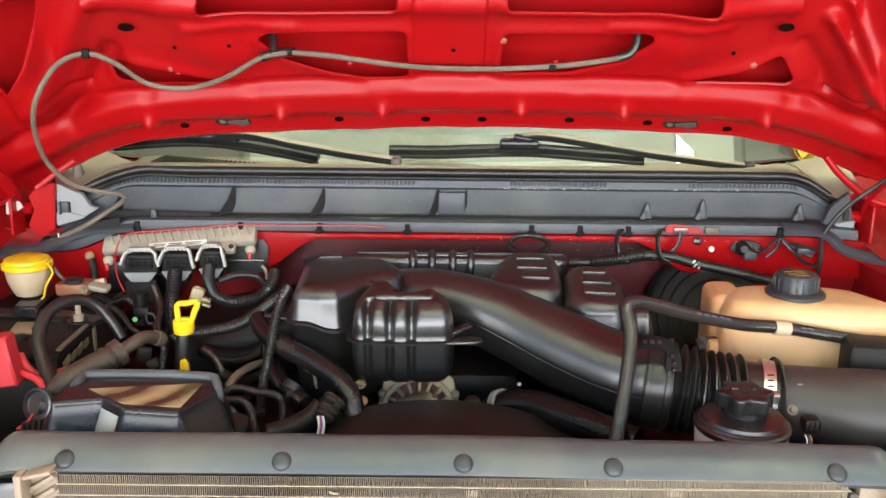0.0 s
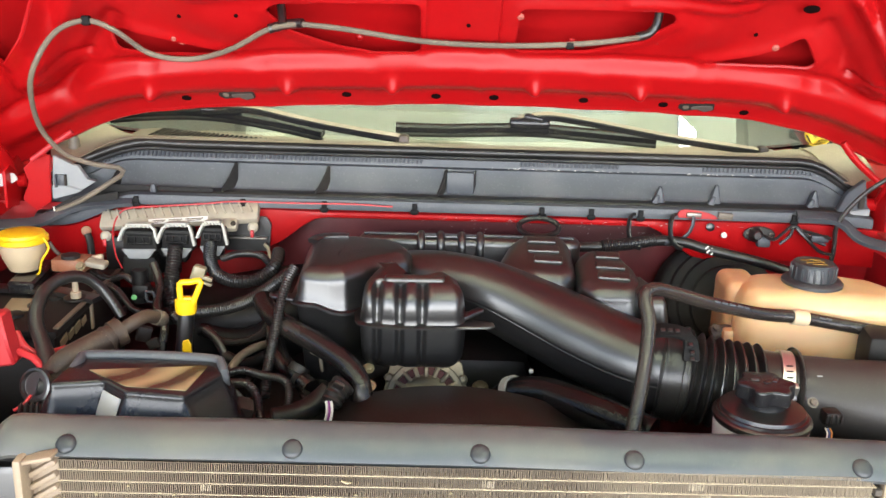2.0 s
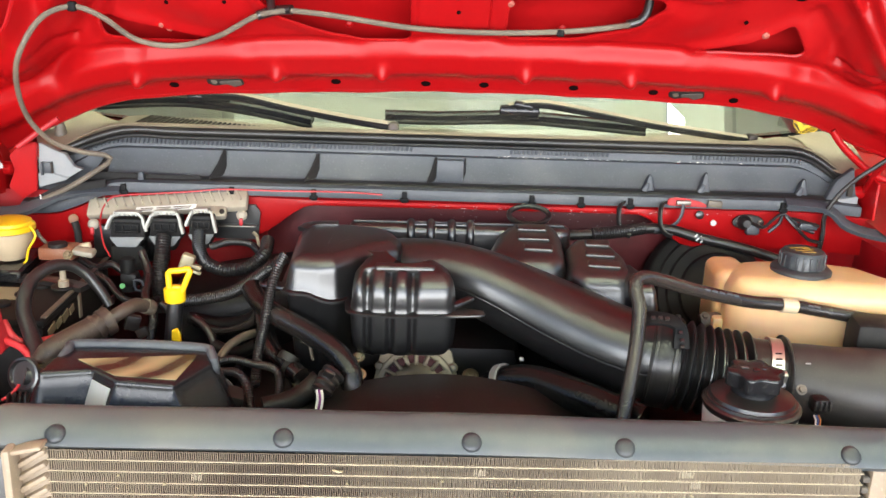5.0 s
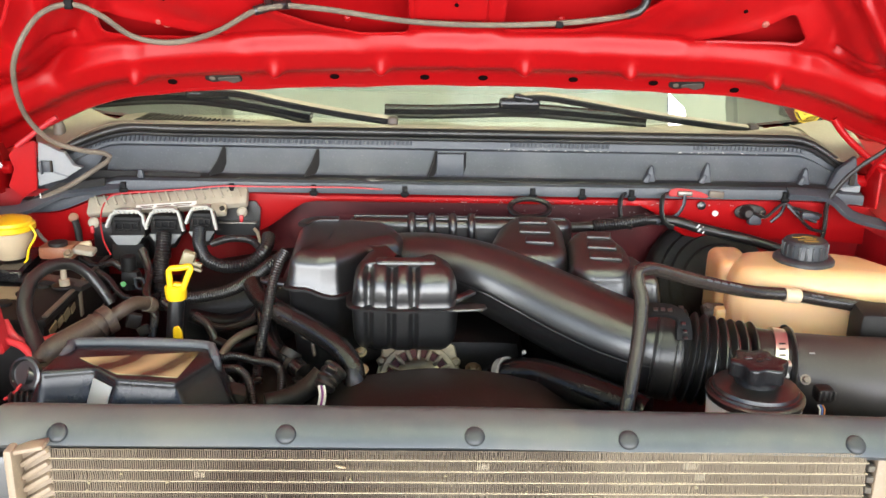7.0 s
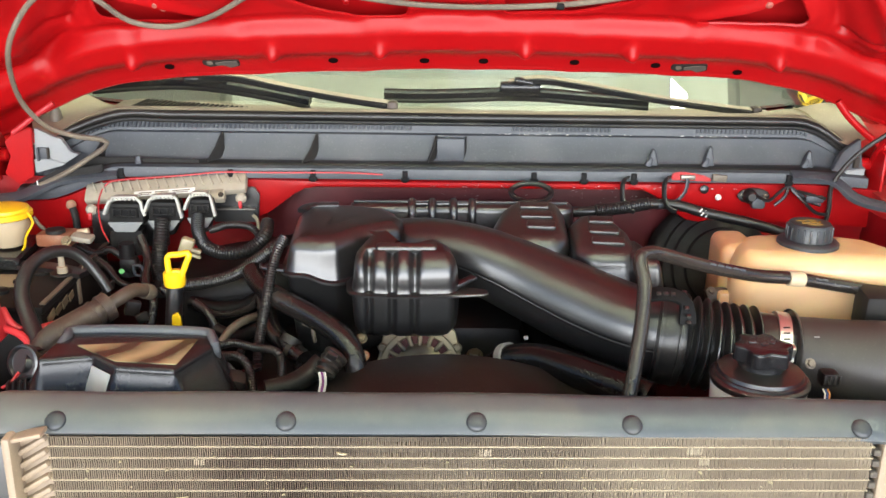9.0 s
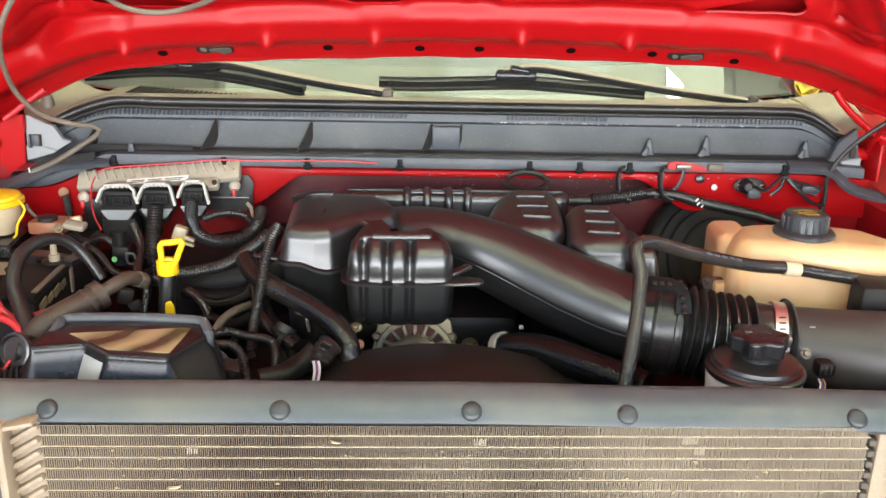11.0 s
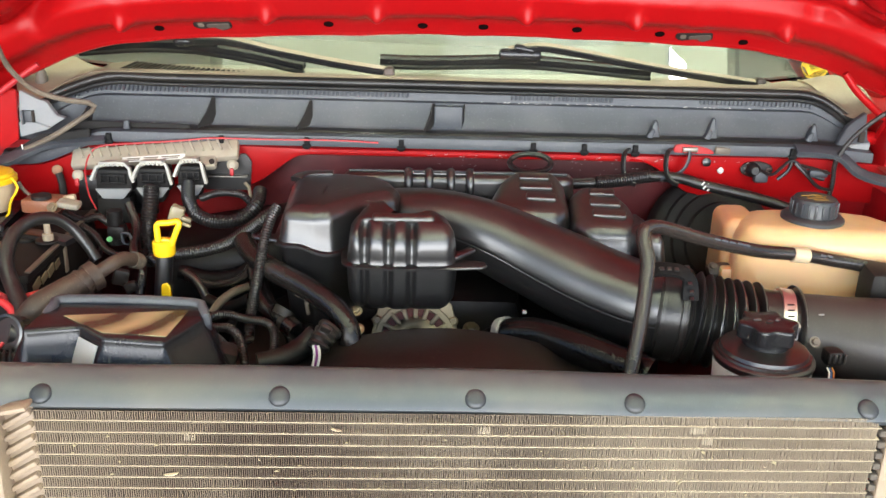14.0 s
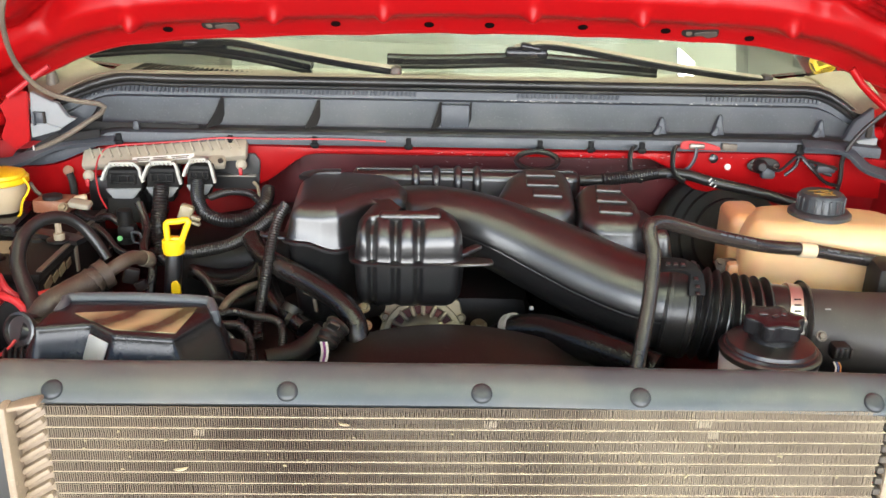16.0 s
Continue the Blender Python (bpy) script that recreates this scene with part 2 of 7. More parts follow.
ROOFING = bpy.data.materials.new("translucent_roof_sheet")
ROOFING.use_nodes = True
rn = ROOFING.node_tree.nodes
tr = rn.new("ShaderNodeBsdfTranslucent")
tn = rn.new("ShaderNodeTexNoise")
tn.inputs["Scale"].default_value = 2.0
tc = rn.new("ShaderNodeMix")
tc.data_type = "RGBA"
tc.inputs["A"].default_value, tc.inputs["B"].default_value = (0.80, 0.83, 0.66, 1), (0.9, 0.92, 0.78, 1)
ROOFING.node_tree.links.new(tn.outputs["Fac"], tc.inputs["Factor"])
ROOFING.node_tree.links.new(tc.outputs["Result"], tr.inputs["Color"])
ROOFING.node_tree.links.new(tr.outputs[0], rn["Material Output"].inputs["Surface"])
ROOFING_CLEAR = ROOFING.copy()
ROOFING_CLEAR.name = "clear_roof_sheet"
for nd in ROOFING_CLEAR.node_tree.nodes:
    if nd.bl_idname == "ShaderNodeMix":
        nd.inputs["A"].default_value, nd.inputs["B"].default_value = (0.95, 1.0, 0.84, 1), (0.98, 1.0, 0.88, 1)
STEEL_BEAM = material("painted_roof_steel", (0.3, 0.3, 0.26), 0.6, vary=0.2, grain=40)

HOLE_DARK = material("dark_slot", (0.03, 0.023, 0.016), 0.8, vary=0.3, grain=200, bump=0.0)

GLASS = bpy.data.materials.new("windshield_glass")
GLASS.use_nodes = True
gb = GLASS.node_tree.nodes["Principled BSDF"]
gb.inputs["Base Color"].default_value = (0.86, 0.93, 0.88, 1)
gb.inputs["Roughness"].default_value, gb.inputs["Transmission Weight"].default_value, gb.inputs["IOR"].default_value = 0.01, 1.0, 1.72


# ---- builders ----
def thing(name, loc, label, category, group="", kind=""):
    ob = new(name)
    ob.empty_display_size = 0.05
    ob.location = loc
    return tagged(ob, label, category, group, kind)


def origin_of(ob):
    # parts lie in the world's own frame; only the empties are moved
    return Matrix.Translation(ob.location) if ob.type == "EMPTY" else Matrix.Identity(4)


def part(name, bm, mat, parent=None, label="", smooth=True):
    me = bpy.data.meshes.new(name)
    bmesh.ops.recalc_face_normals(bm, faces=bm.faces)
    bm.to_mesh(me)
    bm.free()
    if smooth:
        me.polygons.foreach_set("use_smooth", [True] * len(me.polygons))
        me.set_sharp_from_angle(angle=radians(38))
    me.materials.append(mat)
    ob = new(name, me)
    if parent:
        ob.parent = parent
        ob.matrix_parent_inverse = origin_of(parent).inverted()
    if label:
        ob["label"] = label
    return ob


def shift(bm, m):
    bmesh.ops.transform(bm, matrix=m, verts=bm.verts)
    return bm


def rbox(c, s, r=0.004, m=None, seg=2, taper=(1, 1)):
    """A bevelled box about c of size s; taper scales its top."""
    bm = bmesh.new()
    bmesh.ops.create_cube(bm, size=1.0)
    for v in bm.verts:
        k = taper if v.co.z > 0 else (1, 1)
        v.co = Vector((v.co.x * s[0] * k[0], v.co.y * s[1] * k[1], v.co.z * s[2]))
    if r:
        bmesh.ops.bevel(bm, geom=bm.edges[:], offset=min(r, min(s) * 0.45), segments=seg, affect="EDGES", profile=0.5)
    if m is not None:
        shift(bm, m)
    return shift(bm, Matrix.Translation(c))


def join(*bms):
    out = bmesh.new()
    for b in bms:
        me = bpy.data.meshes.new("tmp")
        b.to_mesh(me)
        b.free()
        out.from_mesh(me)
        bpy.data.meshes.remove(me)
    return out


def spline(points, n=8):
    p = [Vector(q) for q in points]
    p = [p[0] * 2 - p[1]] + p + [p[-1] * 2 - p[-2]]
    out = []
    for i in range(1, len(p) - 2):
        a, b, c, d = p[i - 1:i + 3]
        for k in range(n):
            t = k / n
            out.append(0.5 * ((2 * b) + (c - a) * t + (2 * a - 5 * b + 4 * c - d) * t * t + (3 * b - a - 3 * c + d) * t ** 3))
    out.append(p[-2])
    return out


def resample(pts, step):
    ds = [0.0]
    for a, b in zip(pts, pts[1:]):
        ds.append(ds[-1] + (b - a).length)
    n = max(2, int(ds[-1] / step))
    out, j = [], 0
    for i in range(n + 1):
        s = ds[-1] * i / n
        while j < len(ds) - 2 and ds[j + 1] < s:
            j += 1
        k = (s - ds[j]) / max(1e-9, ds[j + 1] - ds[j])
        out.append(pts[j].lerp(pts[j + 1], min(1, k)))
    return out, ds[-1]


def tube(points, r, seg=12, step=0.008, ribs=0.0, pitch=0.006, flat=1.0, ends=True, hollow=False):
    """A hose along points; r a number or a function of 0..1; ribs: depth of the corrugation."""
    path, length = resample(spline(points), min(step, pitch / 4) if ribs else step)
    bm, rings, n = bmesh.new(), [], len(path)
    t0 = (path[1] - path[0]).normalized()
    side = t0.orthogonal().normalized()
    for i, p in enumerate(path):
        t = (path[min(i + 1, n - 1)] - path[max(i - 1, 0)]).normalized()
        side = (side - t * side.dot(t)).normalized()
        up = t.cross(side)
        f = i / (n - 1)
        rad = r(f) if callable(r) else r
        if ribs:
            rad += ribs * (0.5 - 0.5 * math.cos(2 * math.pi * f * length / pitch)) - ribs / 2
        rings.append([bm.verts.new(p + (side * math.cos(a) + up * math.sin(a) * flat) * rad) for a in [2 * math.pi * k / seg for k in range(seg)]])
    for a, b in zip(rings, rings[1:]):
        for k in range(seg):
            bm.faces.new((a[k], a[(k + 1) % seg], b[(k + 1) % seg], b[k]))
    if ends:
        bm.faces.new(rings[0][::-1])
        bm.faces.new(rings[-1])
    return bm


def band(points, a, b, up=(0, 0, 1)):
    """A flat bar along points: half width a across, half height b along up."""
    path, _ = resample(spline(points), 0.01)
    bm, rings, up = bmesh.new(), [], Vector(up)
    for i, p in enumerate(path):
        t = (path[min(i + 1, len(path) - 1)] - path[max(i - 1, 0)]).normalized()
        side = t.cross(up).normalized()
        w = side.cross(t)
        rings.append([bm.verts.new(p + side * a * i_ + w * b * j_) for i_, j_ in ((-1, -0.8), (-0.8, -1), (0.8, -1), (1, -0.8), (1, 0.8), (0.8, 1), (-0.8, 1), (-1, 0.8))])
    for u, v in zip(rings, rings[1:]):
        for k in range(8):
            bm.faces.new((u[k], u[(k + 1) % 8], v[(k + 1) % 8], v[k]))
    bm.faces.new(rings[0][::-1])
    bm.faces.new(rings[-1])
    return bm


def lathe(profile, seg=32, m=None):
    """Revolves (radius, height) pairs about z."""
    bm, rings = bmesh.new(), []
    for r, z in profile:
        rings.append([bm.verts.new((r * math.cos(2 * math.pi * k / seg), r * math.sin(2 * math.pi * k / seg), z)) for k in range(seg)])
    for a, b in zip(rings, rings[1:]):
        for k in range(seg):
            bm.faces.new((a[k], a[(k + 1) % seg], b[(k + 1) % seg], b[k]))
    bm.faces.new(rings[0][::-1])
    bm.faces.new(rings[-1])
    if m is not None:
        shift(bm, m)
    return bm


def along(a, b):
    """The frame at a whose z points to b."""
    a, b = Vector(a), Vector(b)
    return Matrix.Translation(a) @ (b - a).to_track_quat("Z", "Y").to_matrix().to_4x4()


def rounded(outline, radius=0.012, n=96):
    """A closed outline with its corners rounded by radius, in n even steps."""
    p = [Vector((q[0], q[1])) for q in outline]
    ring, m = [], len(p)
    for i in range(m):
        a, c, b = p[i - 1], p[i], p[(i + 1) % m]
        u, v = (a - c), (b - c)
        half = u.angle(v) / 2
        cut = min(radius / max(0.05, math.tan(half)), u.length * 0.48, v.length * 0.48)
        p0, p1 = c + u.normalized() * cut, c + v.normalized() * cut
        for k in range(9):
            t = k / 8
            ring.append(p0 * (1 - t) ** 2 + c * 2 * t * (1 - t) + p1 * t * t)
    ring.append(ring[0])
    ds = [0.0]
    for a, b in zip(ring, ring[1:]):
        ds.append(ds[-1] + (b - a).length)
    out, j = [], 0
    for i in range(n):
        s = ds[-1] * i / n
        while ds[j + 1] < s:
            j += 1
        out.append(ring[j].lerp(ring[j + 1], (s - ds[j]) / max(1e-9, ds[j + 1] - ds[j])))
    return out


def moulded(outline, levels, warp=None, radius=0.012, n=120):
    """A moulded box: the rounded outline at each (height, inset); warp moves each vertex. Rounded tops are several levels."""
    p = rounded(outline, radius, n)
    area = sum(a.x * b.y - b.x * a.y for a, b in zip(p, p[1:] + p[:1]))
    sgn = 1 if area > 0 else -1
    nor = []
    for i in range(n):
        t = (p[(i + 2) % n] - p[i - 2]).normalized()
        nor.append(Vector((-t.y, t.x)) * sgn)
    bm, rings = bmesh.new(), []
    for z, inset in levels:
        ring = []
        for q, m in zip(p, nor):
            c = q + m * inset
            v = Vector((c.x, c.y, z))
            ring.append(bm.verts.new(warp(v) if warp else v))
        rings.append(ring)
    for a, b in zip(rings, rings[1:]):
        for k in range(n):
            bm.faces.new((a[k], a[(k + 1) % n], b[(k + 1) % n], b[k]))
    bm.faces.new(rings[0][::-1])
    # the top closes in shrinking rings, so that it stays smooth
    last, c = rings[-1], sum((v.co for v in rings[-1]), Vector()) / n
    for k in (0.66, 0.33):
        ring = [bm.verts.new(c + (v.co - c) * k) for v in rings[-1]]
        for i in range(n):
            bm.faces.new((last[i], last[(i + 1) % n], ring[(i + 1) % n], ring[i]))
        last = ring
    bm.faces.new(last)
    return bm


def round_top(z, r, steps=4, inset=0.0):
    """Levels that roll over a top edge of radius r ending at height z."""
    return [(z - r + r * math.sin(a), inset + r - r * math.cos(a)) for a in [math.pi / 2 * k / steps for k in range(steps + 1)]]


def prism(outline, depth, m, bevel=0.001):
    """A flat outline (x, y) raised by depth along z, then moved by m."""
    bm = bmesh.new()
    face = bm.faces.new([bm.verts.new((x, y, 0)) for x, y in outline])
    got = bmesh.ops.extrude_face_region(bm, geom=[face])
    bmesh.ops.translate(bm, vec=(0, 0, depth), verts=[v for v in got["geom"] if isinstance(v, bmesh.types.BMVert)])
    if bevel:
        bmesh.ops.bevel(bm, geom=bm.edges[:], offset=bevel, segments=1, affect="EDGES")
    return shift(bm, m)


def sheet(xs, ys, fn):
    """A grid mesh through fn(x, y)."""
    bm = bmesh.new()
    rows = [[bm.verts.new(fn(x, y)) for x in xs] for y in ys]
    for a, b in zip(rows, rows[1:]):
        for k in range(len(xs) - 1):
            bm.faces.new((a[k], a[k + 1], b[k + 1], b[k]))
    return bm


def plate(points, depth):
    """A flat plate: an outline of points in space, thickened backwards by depth."""
    bm = bmesh.new()
    face = bm.faces.new([bm.verts.new(p) for p in points])
    got = bmesh.ops.extrude_face_region(bm, geom=[face])
    bmesh.ops.translate(bm, vec=(0, depth, 0), verts=[v for v in got["geom"] if isinstance(v, bmesh.types.BMVert)])
    bmesh.ops.bevel(bm, geom=bm.edges[:], offset=0.0012, segments=2, affect="EDGES")
    return bm


def steps(a, b, n):
    return [a + (b - a) * k / n for k in range(n + 1)]


def smooth01(a, b, x):
    t = min(1, max(0, (x - a) / (b - a)))
    return t * t * (3 - 2 * t)


def hexbolt(loc, axis, r, parent, mat=None, name="bolt"):
    m = along(loc, Vector(loc) + Vector(axis))
    bm = join(lathe([(r * 1.5, 0), (r * 1.5, r * 0.3), (r * 1.1, r * 0.32)], 16), lathe([(r, r * 0.3), (r, r * 1.0), (r * 0.8, r * 1.15)], 6))
    return part(name, shift(bm, m), mat or ALT_CAST, parent)


# ---- the setting: a roofed bay, open to daylight in front of the truck ----
def setting(name, bm, mat, label, category, smooth=False):
    return tagged(part(name, bm, mat, None, "", smooth), label, category, kind="structure")


setting("floor", rbox((0, 1.5, -0.1), (9, 11, 0.2), 0, None), CONCRETE, "plain grey concrete floor of the bay", "floor")
setting("ground", rbox((0, -204.02, -0.12), (800, 400, 0.2), 0, None), CONCRETE, "pale sunlit concrete ground outside the bay", "ground")
setting("wall_left", rbox((-4.1, 4.0, 1.8), (0.2, 6.2, 3.6), 0), CREAM, "plain cream painted side wall", "wall")
setting("wall_right", rbox((4.1, 4.0, 1.8), (0.2, 6.2, 3.6), 0), CREAM, "plain cream painted side wall", "wall")
setting("wall_back", rbox((0, 7.1, 1.8), (8.4, 0.2, 3.6), 0), CREAM, "plain cream painted back wall", "wall")
RY0, RY1 = -2.2, 7.0
# light sheets stop here; unseen opaque roof beyond, added to dim intake reflections
LY1 = 2.9
def roof_sheet(x0, x1, y0=RY0, y1=RY1):
    return rbox(((x0 + x1) / 2, (y0 + y1) / 2, 3.65), (x1 - x0, y1 - y0, 0.006), 0)
setting("ceiling", join(roof_sheet(-4.2, -1.5), roof_sheet(2.5, 4.2), roof_sheet(-1.498, 2.498, 2.902, RY1)), CREAM, "cream painted steel roof sheets", "ceiling")
setting("ceiling_light_panel", join(roof_sheet(-1.498, 0.138, RY0, LY1), roof_sheet(1.402, 1.87, RY0, LY1), roof_sheet(2.03, 2.498, RY0, LY1), roof_sheet(1.87, 2.03, RY0, 1.6), roof_sheet(1.87, 2.03, 2.5, LY1)), ROOFING, "pale green translucent roof sheets with a narrow gap", "ceiling")
setting("ceiling_clear_panel", roof_sheet(0.142, 1.398, RY0, LY1), ROOFING_CLEAR, "clearer white translucent roof sheet", "ceiling")
for bx in (-1.5, 2.5):
    setting("roof_beam", rbox((bx, (RY0 + RY1) / 2, 3.585), (0.05, RY1 - RY0, 0.11), 0.01), STEEL_BEAM, "painted steel roof beam under the sheets", "beam")


# ---- truck body round the engine bay ----
def inner_fender(side, label):
    s = 1 if side > 0 else -1
    ob = thing("inner_fender", (s * 0.8, 1.2, 0.0), label, "fender", "fenders", kind="structure")
    def wall(x, y):
        # x runs down the wall, y along the truck
        bulge = 0.05 * math.exp(-((y - 1.2) / 0.25) ** 2)
        return (s * (0.735 - 0.03 * smooth01(1.25, 1.45, y) - bulge * smooth01(0.1, 0.3, x)), y, 1.31 - x)
    part("apron", sheet(steps(0, 1.3, 14), steps(0.86, 1.62, 20), wall), RED_DULL, ob)
    def top(x, y):
        return (s * (0.735 + x), y, 1.312 + 0.02 * smooth01(0, 0.05, x) + 0.06 * math.sin(min(1, x / 0.28) * math.pi * 0.5) - 0.5 * smooth01(0.24, 0.34, x) + 0.05 * smooth01(0.9, 1.7, y))
    part("fender_top", sheet(steps(-0.03, 0.34, 22), steps(0.7, 1.75, 14), top), RED, ob, "glossy red outer fender skin")
    return ob


inner_fender(-1, "red painted inner fender with dusty apron")
inner_fender(1, "red painted inner fender with dusty apron")


def firewall():
    def face(x, z):
        recess = 0.09 * smooth01(1.35, 1.30, z) * (1 - smooth01(0.3, 0.42, abs(x - 0.06)))
        return (x, 1.482 + recess + 0.05 * smooth01(1.3, 1.1, z), z)
    ob = setting("firewall", sheet(steps(-0.76, 0.76, 60), steps(1.2, 1.352, 40), face), RED_DULL, "red painted firewall with grime and scuffs", "firewall", True)
    part("lower_firewall", sheet(steps(-0.76, 0.76, 60), steps(0.3, 1.339, 24), lambda x, z: (x, 1.512 + 0.06 * smooth01(0.30, 0.40, abs(x - 0.06)) + 0.03 * smooth01(1.3, 1.1, z), z)), RED_SHADED, ob, "maroon lower firewall, recess shade and grime in its colour")

    def flange(x, i):
        # the bright pressed rail under the cowl lip
        y, z = ((1.485, 1.356), (1.468, 1.354), (1.463, 1.352), (1.4615, 1.348), (1.463, 1.344), (1.474, 1.342), (1.49, 1.340))[int(round(i))]
        side = smooth01(0.26, 0.36, abs(x - 0.06))
        fz, fy = cowl_fall(x)
        return (x, y + 0.008 * side, z + fz * 0.12 - 0.055 * side * (i > 2.5) - lip_drop(x))
    part("pressed_rail", sheet(steps(-0.74, 0.76, 80), list(range(7)), flange), RED, ob, "bright red pressed rail under the cowl")


def cowl_fall(x):
    # the cowl bends down towards both fenders, the driver's side a little later
    d = abs(x - 0.015)
    k = smooth01(0.57, 0.72, d) * 1.06 if x > 0 else smooth01(0.53, 0.70, d)
    return -0.066 * k, -0.016 * k


def lip_drop(x):
    # the lower lip dips towards the washer bottle
    return 0.032 * smooth01(-0.50, -0.62, x)


def cowl_strip(profile, xs, dy=0.0):
    """A strip that runs across the truck: profile of (y, z) pairs, bent down at both ends."""
    def fn(x, i):
        y, z = profile[int(round(i))]
        fz, fy = cowl_fall(x)
        k = 0.12 + 0.88 * smooth01(1.37, 1.435, z)
        return (x, y + fy * k + dy, z + fz * k - lip_drop(x) * (1 - smooth01(1.37, 1.435, z)))
    return sheet(xs, list(range(len(profile))), fn)


firewall()
COWL_X = steps(-0.665, 0.69, 90)
cowl = thing("windshield_cowl", (0.015, 1.5, 1.37), "dusty grey plastic cowl panel with gussets under the windshield", "cowl panel")
part("front_panel", cowl_strip([(1.535, 1.44), (1.522, 1.441), (1.516, 1.438), (1.513, 1.422), (1.505, 1.42), (1.494, 1.384), (1.489, 1.379), (1.468, 1.375), (1.462, 1.373), (1.460, 1.366), (1.461, 1.357), (1.466, 1.356), (1.47, 1.366), (1.5, 1.37), (1.53, 1.38)], COWL_X), GREY, cowl)
part("top_cover", cowl_strip([(1.525, 1.446), (1.53, 1.453), (1.54, 1.451), (1.556, 1.441), (1.585, 1.438), (1.64, 1.437), (1.70, 1.438)], COWL_X), TAN, cowl, "dusty tan top cover")


def ridge_strip():
    bm = bmesh.new()
    for x in steps(-0.57, 0.6, 170):
        fz, fy = cowl_fall(x)
        a = [(x, 1.514 + fy, 1.436 + fz), (x + 0.0035, 1.512 + fy, 1.436 + fz), (x + 0.0015, 1.511 + fy, 1.4265 + fz), (x - 0.002, 1.513 + fy, 1.4265 + fz)]
        if -0.06 < x - 0.015 < 0.1 or x > 0.28 and x < 0.42:
            continue
        lo = [bm.verts.new(p) for p in a]
        hi = [bm.verts.new(Vector(p) + Vector((0, -0.002, 0.0008))) for p in a]
        bm.faces.new(hi)
        for k in range(4):
            bm.faces.new((lo[k], lo[(k + 1) % 4], hi[(k + 1) % 4], hi[k]))
    return bm


tagged(part("ridge_strip", ridge_strip(), GREY, cowl, "fine diagonal grip ridges", False), kind="stuff")


def gusset(x, w, h, d, lean=0.0):
    fz, fy = cowl_fall(x)
    
    outline = [(0, 0), (d, 0), (d * 0.8, h * 0.22), (d * 0.45, h * 0.55), (d * 0.12, h), (0, h)]
    m = Matrix.Translation((x, 1.499 + fy * 0.2, 1.377 + fz * 0.15)) @ pose(0, 0, 0, 0, 0, -48 * (w < 0.01)) @ Matrix(((0, 0, 1, 0), (-1, 0, 0, 0), (0, 1, 0, 0), (0, 0, 0, 1))) @ pose(0, 0, -w / 2, 0, lean, 0)
    return prism(outline, w, m, 0.0006)


for gx, gw, gh, gd in ((-0.345, 0.003, 0.046, 0.034), (-0.195, 0.003, 0.044, 0.032), (-0.004, 0.004, 0.044, 0.022), (0.043, 0.003, 0.044, 0.008), (0.345, 0.014, 0.03, 0.02), (0.437, 0.014, 0.036, 0.022), (-0.535, 0.006, 0.03, 0.03), (0.6, 0.012, 0.03, 0.02)):
    if gw < 0.01:
        # thin gussets go near black, their shading put into the colour
        part("gusset", gusset(gx, gw, gh, gd), BLACK_MATTE, cowl)
    else:
        part("stop_peak", join(rbox((gx, 1.49, 1.376 + gh / 2), (0.02, 0.022, gh), 0.003, pose(0, 0, 0, 12, 0, 0), 2, (0.25, 0.3)), rbox((gx - 0.006, 1.483, 1.385), (0.012, 0.012, 0.016), 0.003, pose(0, 0, 0, 0, 25, 0), 2, (0.5, 0.5))), GREY, cowl, "scuffed plastic peak")
# dark strip and plate laid in as the gutter's dirt and shade
part("gutter_shade_strip", cowl_strip([(1.4975, 1.3795), (1.489, 1.3803), (1.474, 1.3778), (1.4715, 1.376)], COWL_X), RUBBER, cowl, "dark strip standing in for dirt and shade in the gutter")
part("gutter_shade_plate", plate([(-0.567, 1.474, 1.374), (-0.550, 1.474, 1.386), (-0.381, 1.474, 1.383), (-0.381, 1.474, 1.374), (-0.498, 1.474, 1.367), (-0.593, 1.474, 1.359)], 0.004), BLACK_MATTE, cowl, "dark plate standing in for the shaded hollow behind the lip")
part("clip_block", rbox((0.018, 1.497, 1.4), (0.045, 0.012, 0.036), 0.003), GREY, cowl)
part("small_tab", rbox((-0.474, 1.468, 1.383), (0.011, 0.008, 0.014), 0.002, None, 2, (0.6, 0.8)), GREY, cowl)


part("torn_flange", plate([(0.370, 1.4550, 1.362), (0.369, 1.4550, 1.369), (0.372, 1.4560, 1.3735), (0.383, 1.4565, 1.3755), (0.403, 1.4565, 1.3735), (0.422, 1.4560, 1.3695), (0.433, 1.4550, 1.3650), (0.434, 1.4550, 1.360)], 0.002), RED, cowl, "bare red flange where the lip is broken")
part("broken_clip", rbox((0.447, 1.456, 1.366), (0.024, 0.006, 0.011), 0.002, pose(0, 0, 0, 0, 4, 0)), GREY_HOSE, cowl, "dull grey broken clip")


def lip_clip(x, z=0.0):
    fz, fy = cowl_fall(x)
    return join(rbox((x, 1.4585, 1.362 + fz * 0.12 + z), (0.008, 0.006, 0.018), 0.001), rbox((x, 1.4565, 1.358 + fz * 0.12 + z), (0.013, 0.004, 0.006), 0.001))


for cx in (-0.5, -0.33, -0.2, -0.055, 0.15, 0.23, 0.31, 0.56):
    part("push_clip", lip_clip(cx), BRACKET_BLACK, cowl)

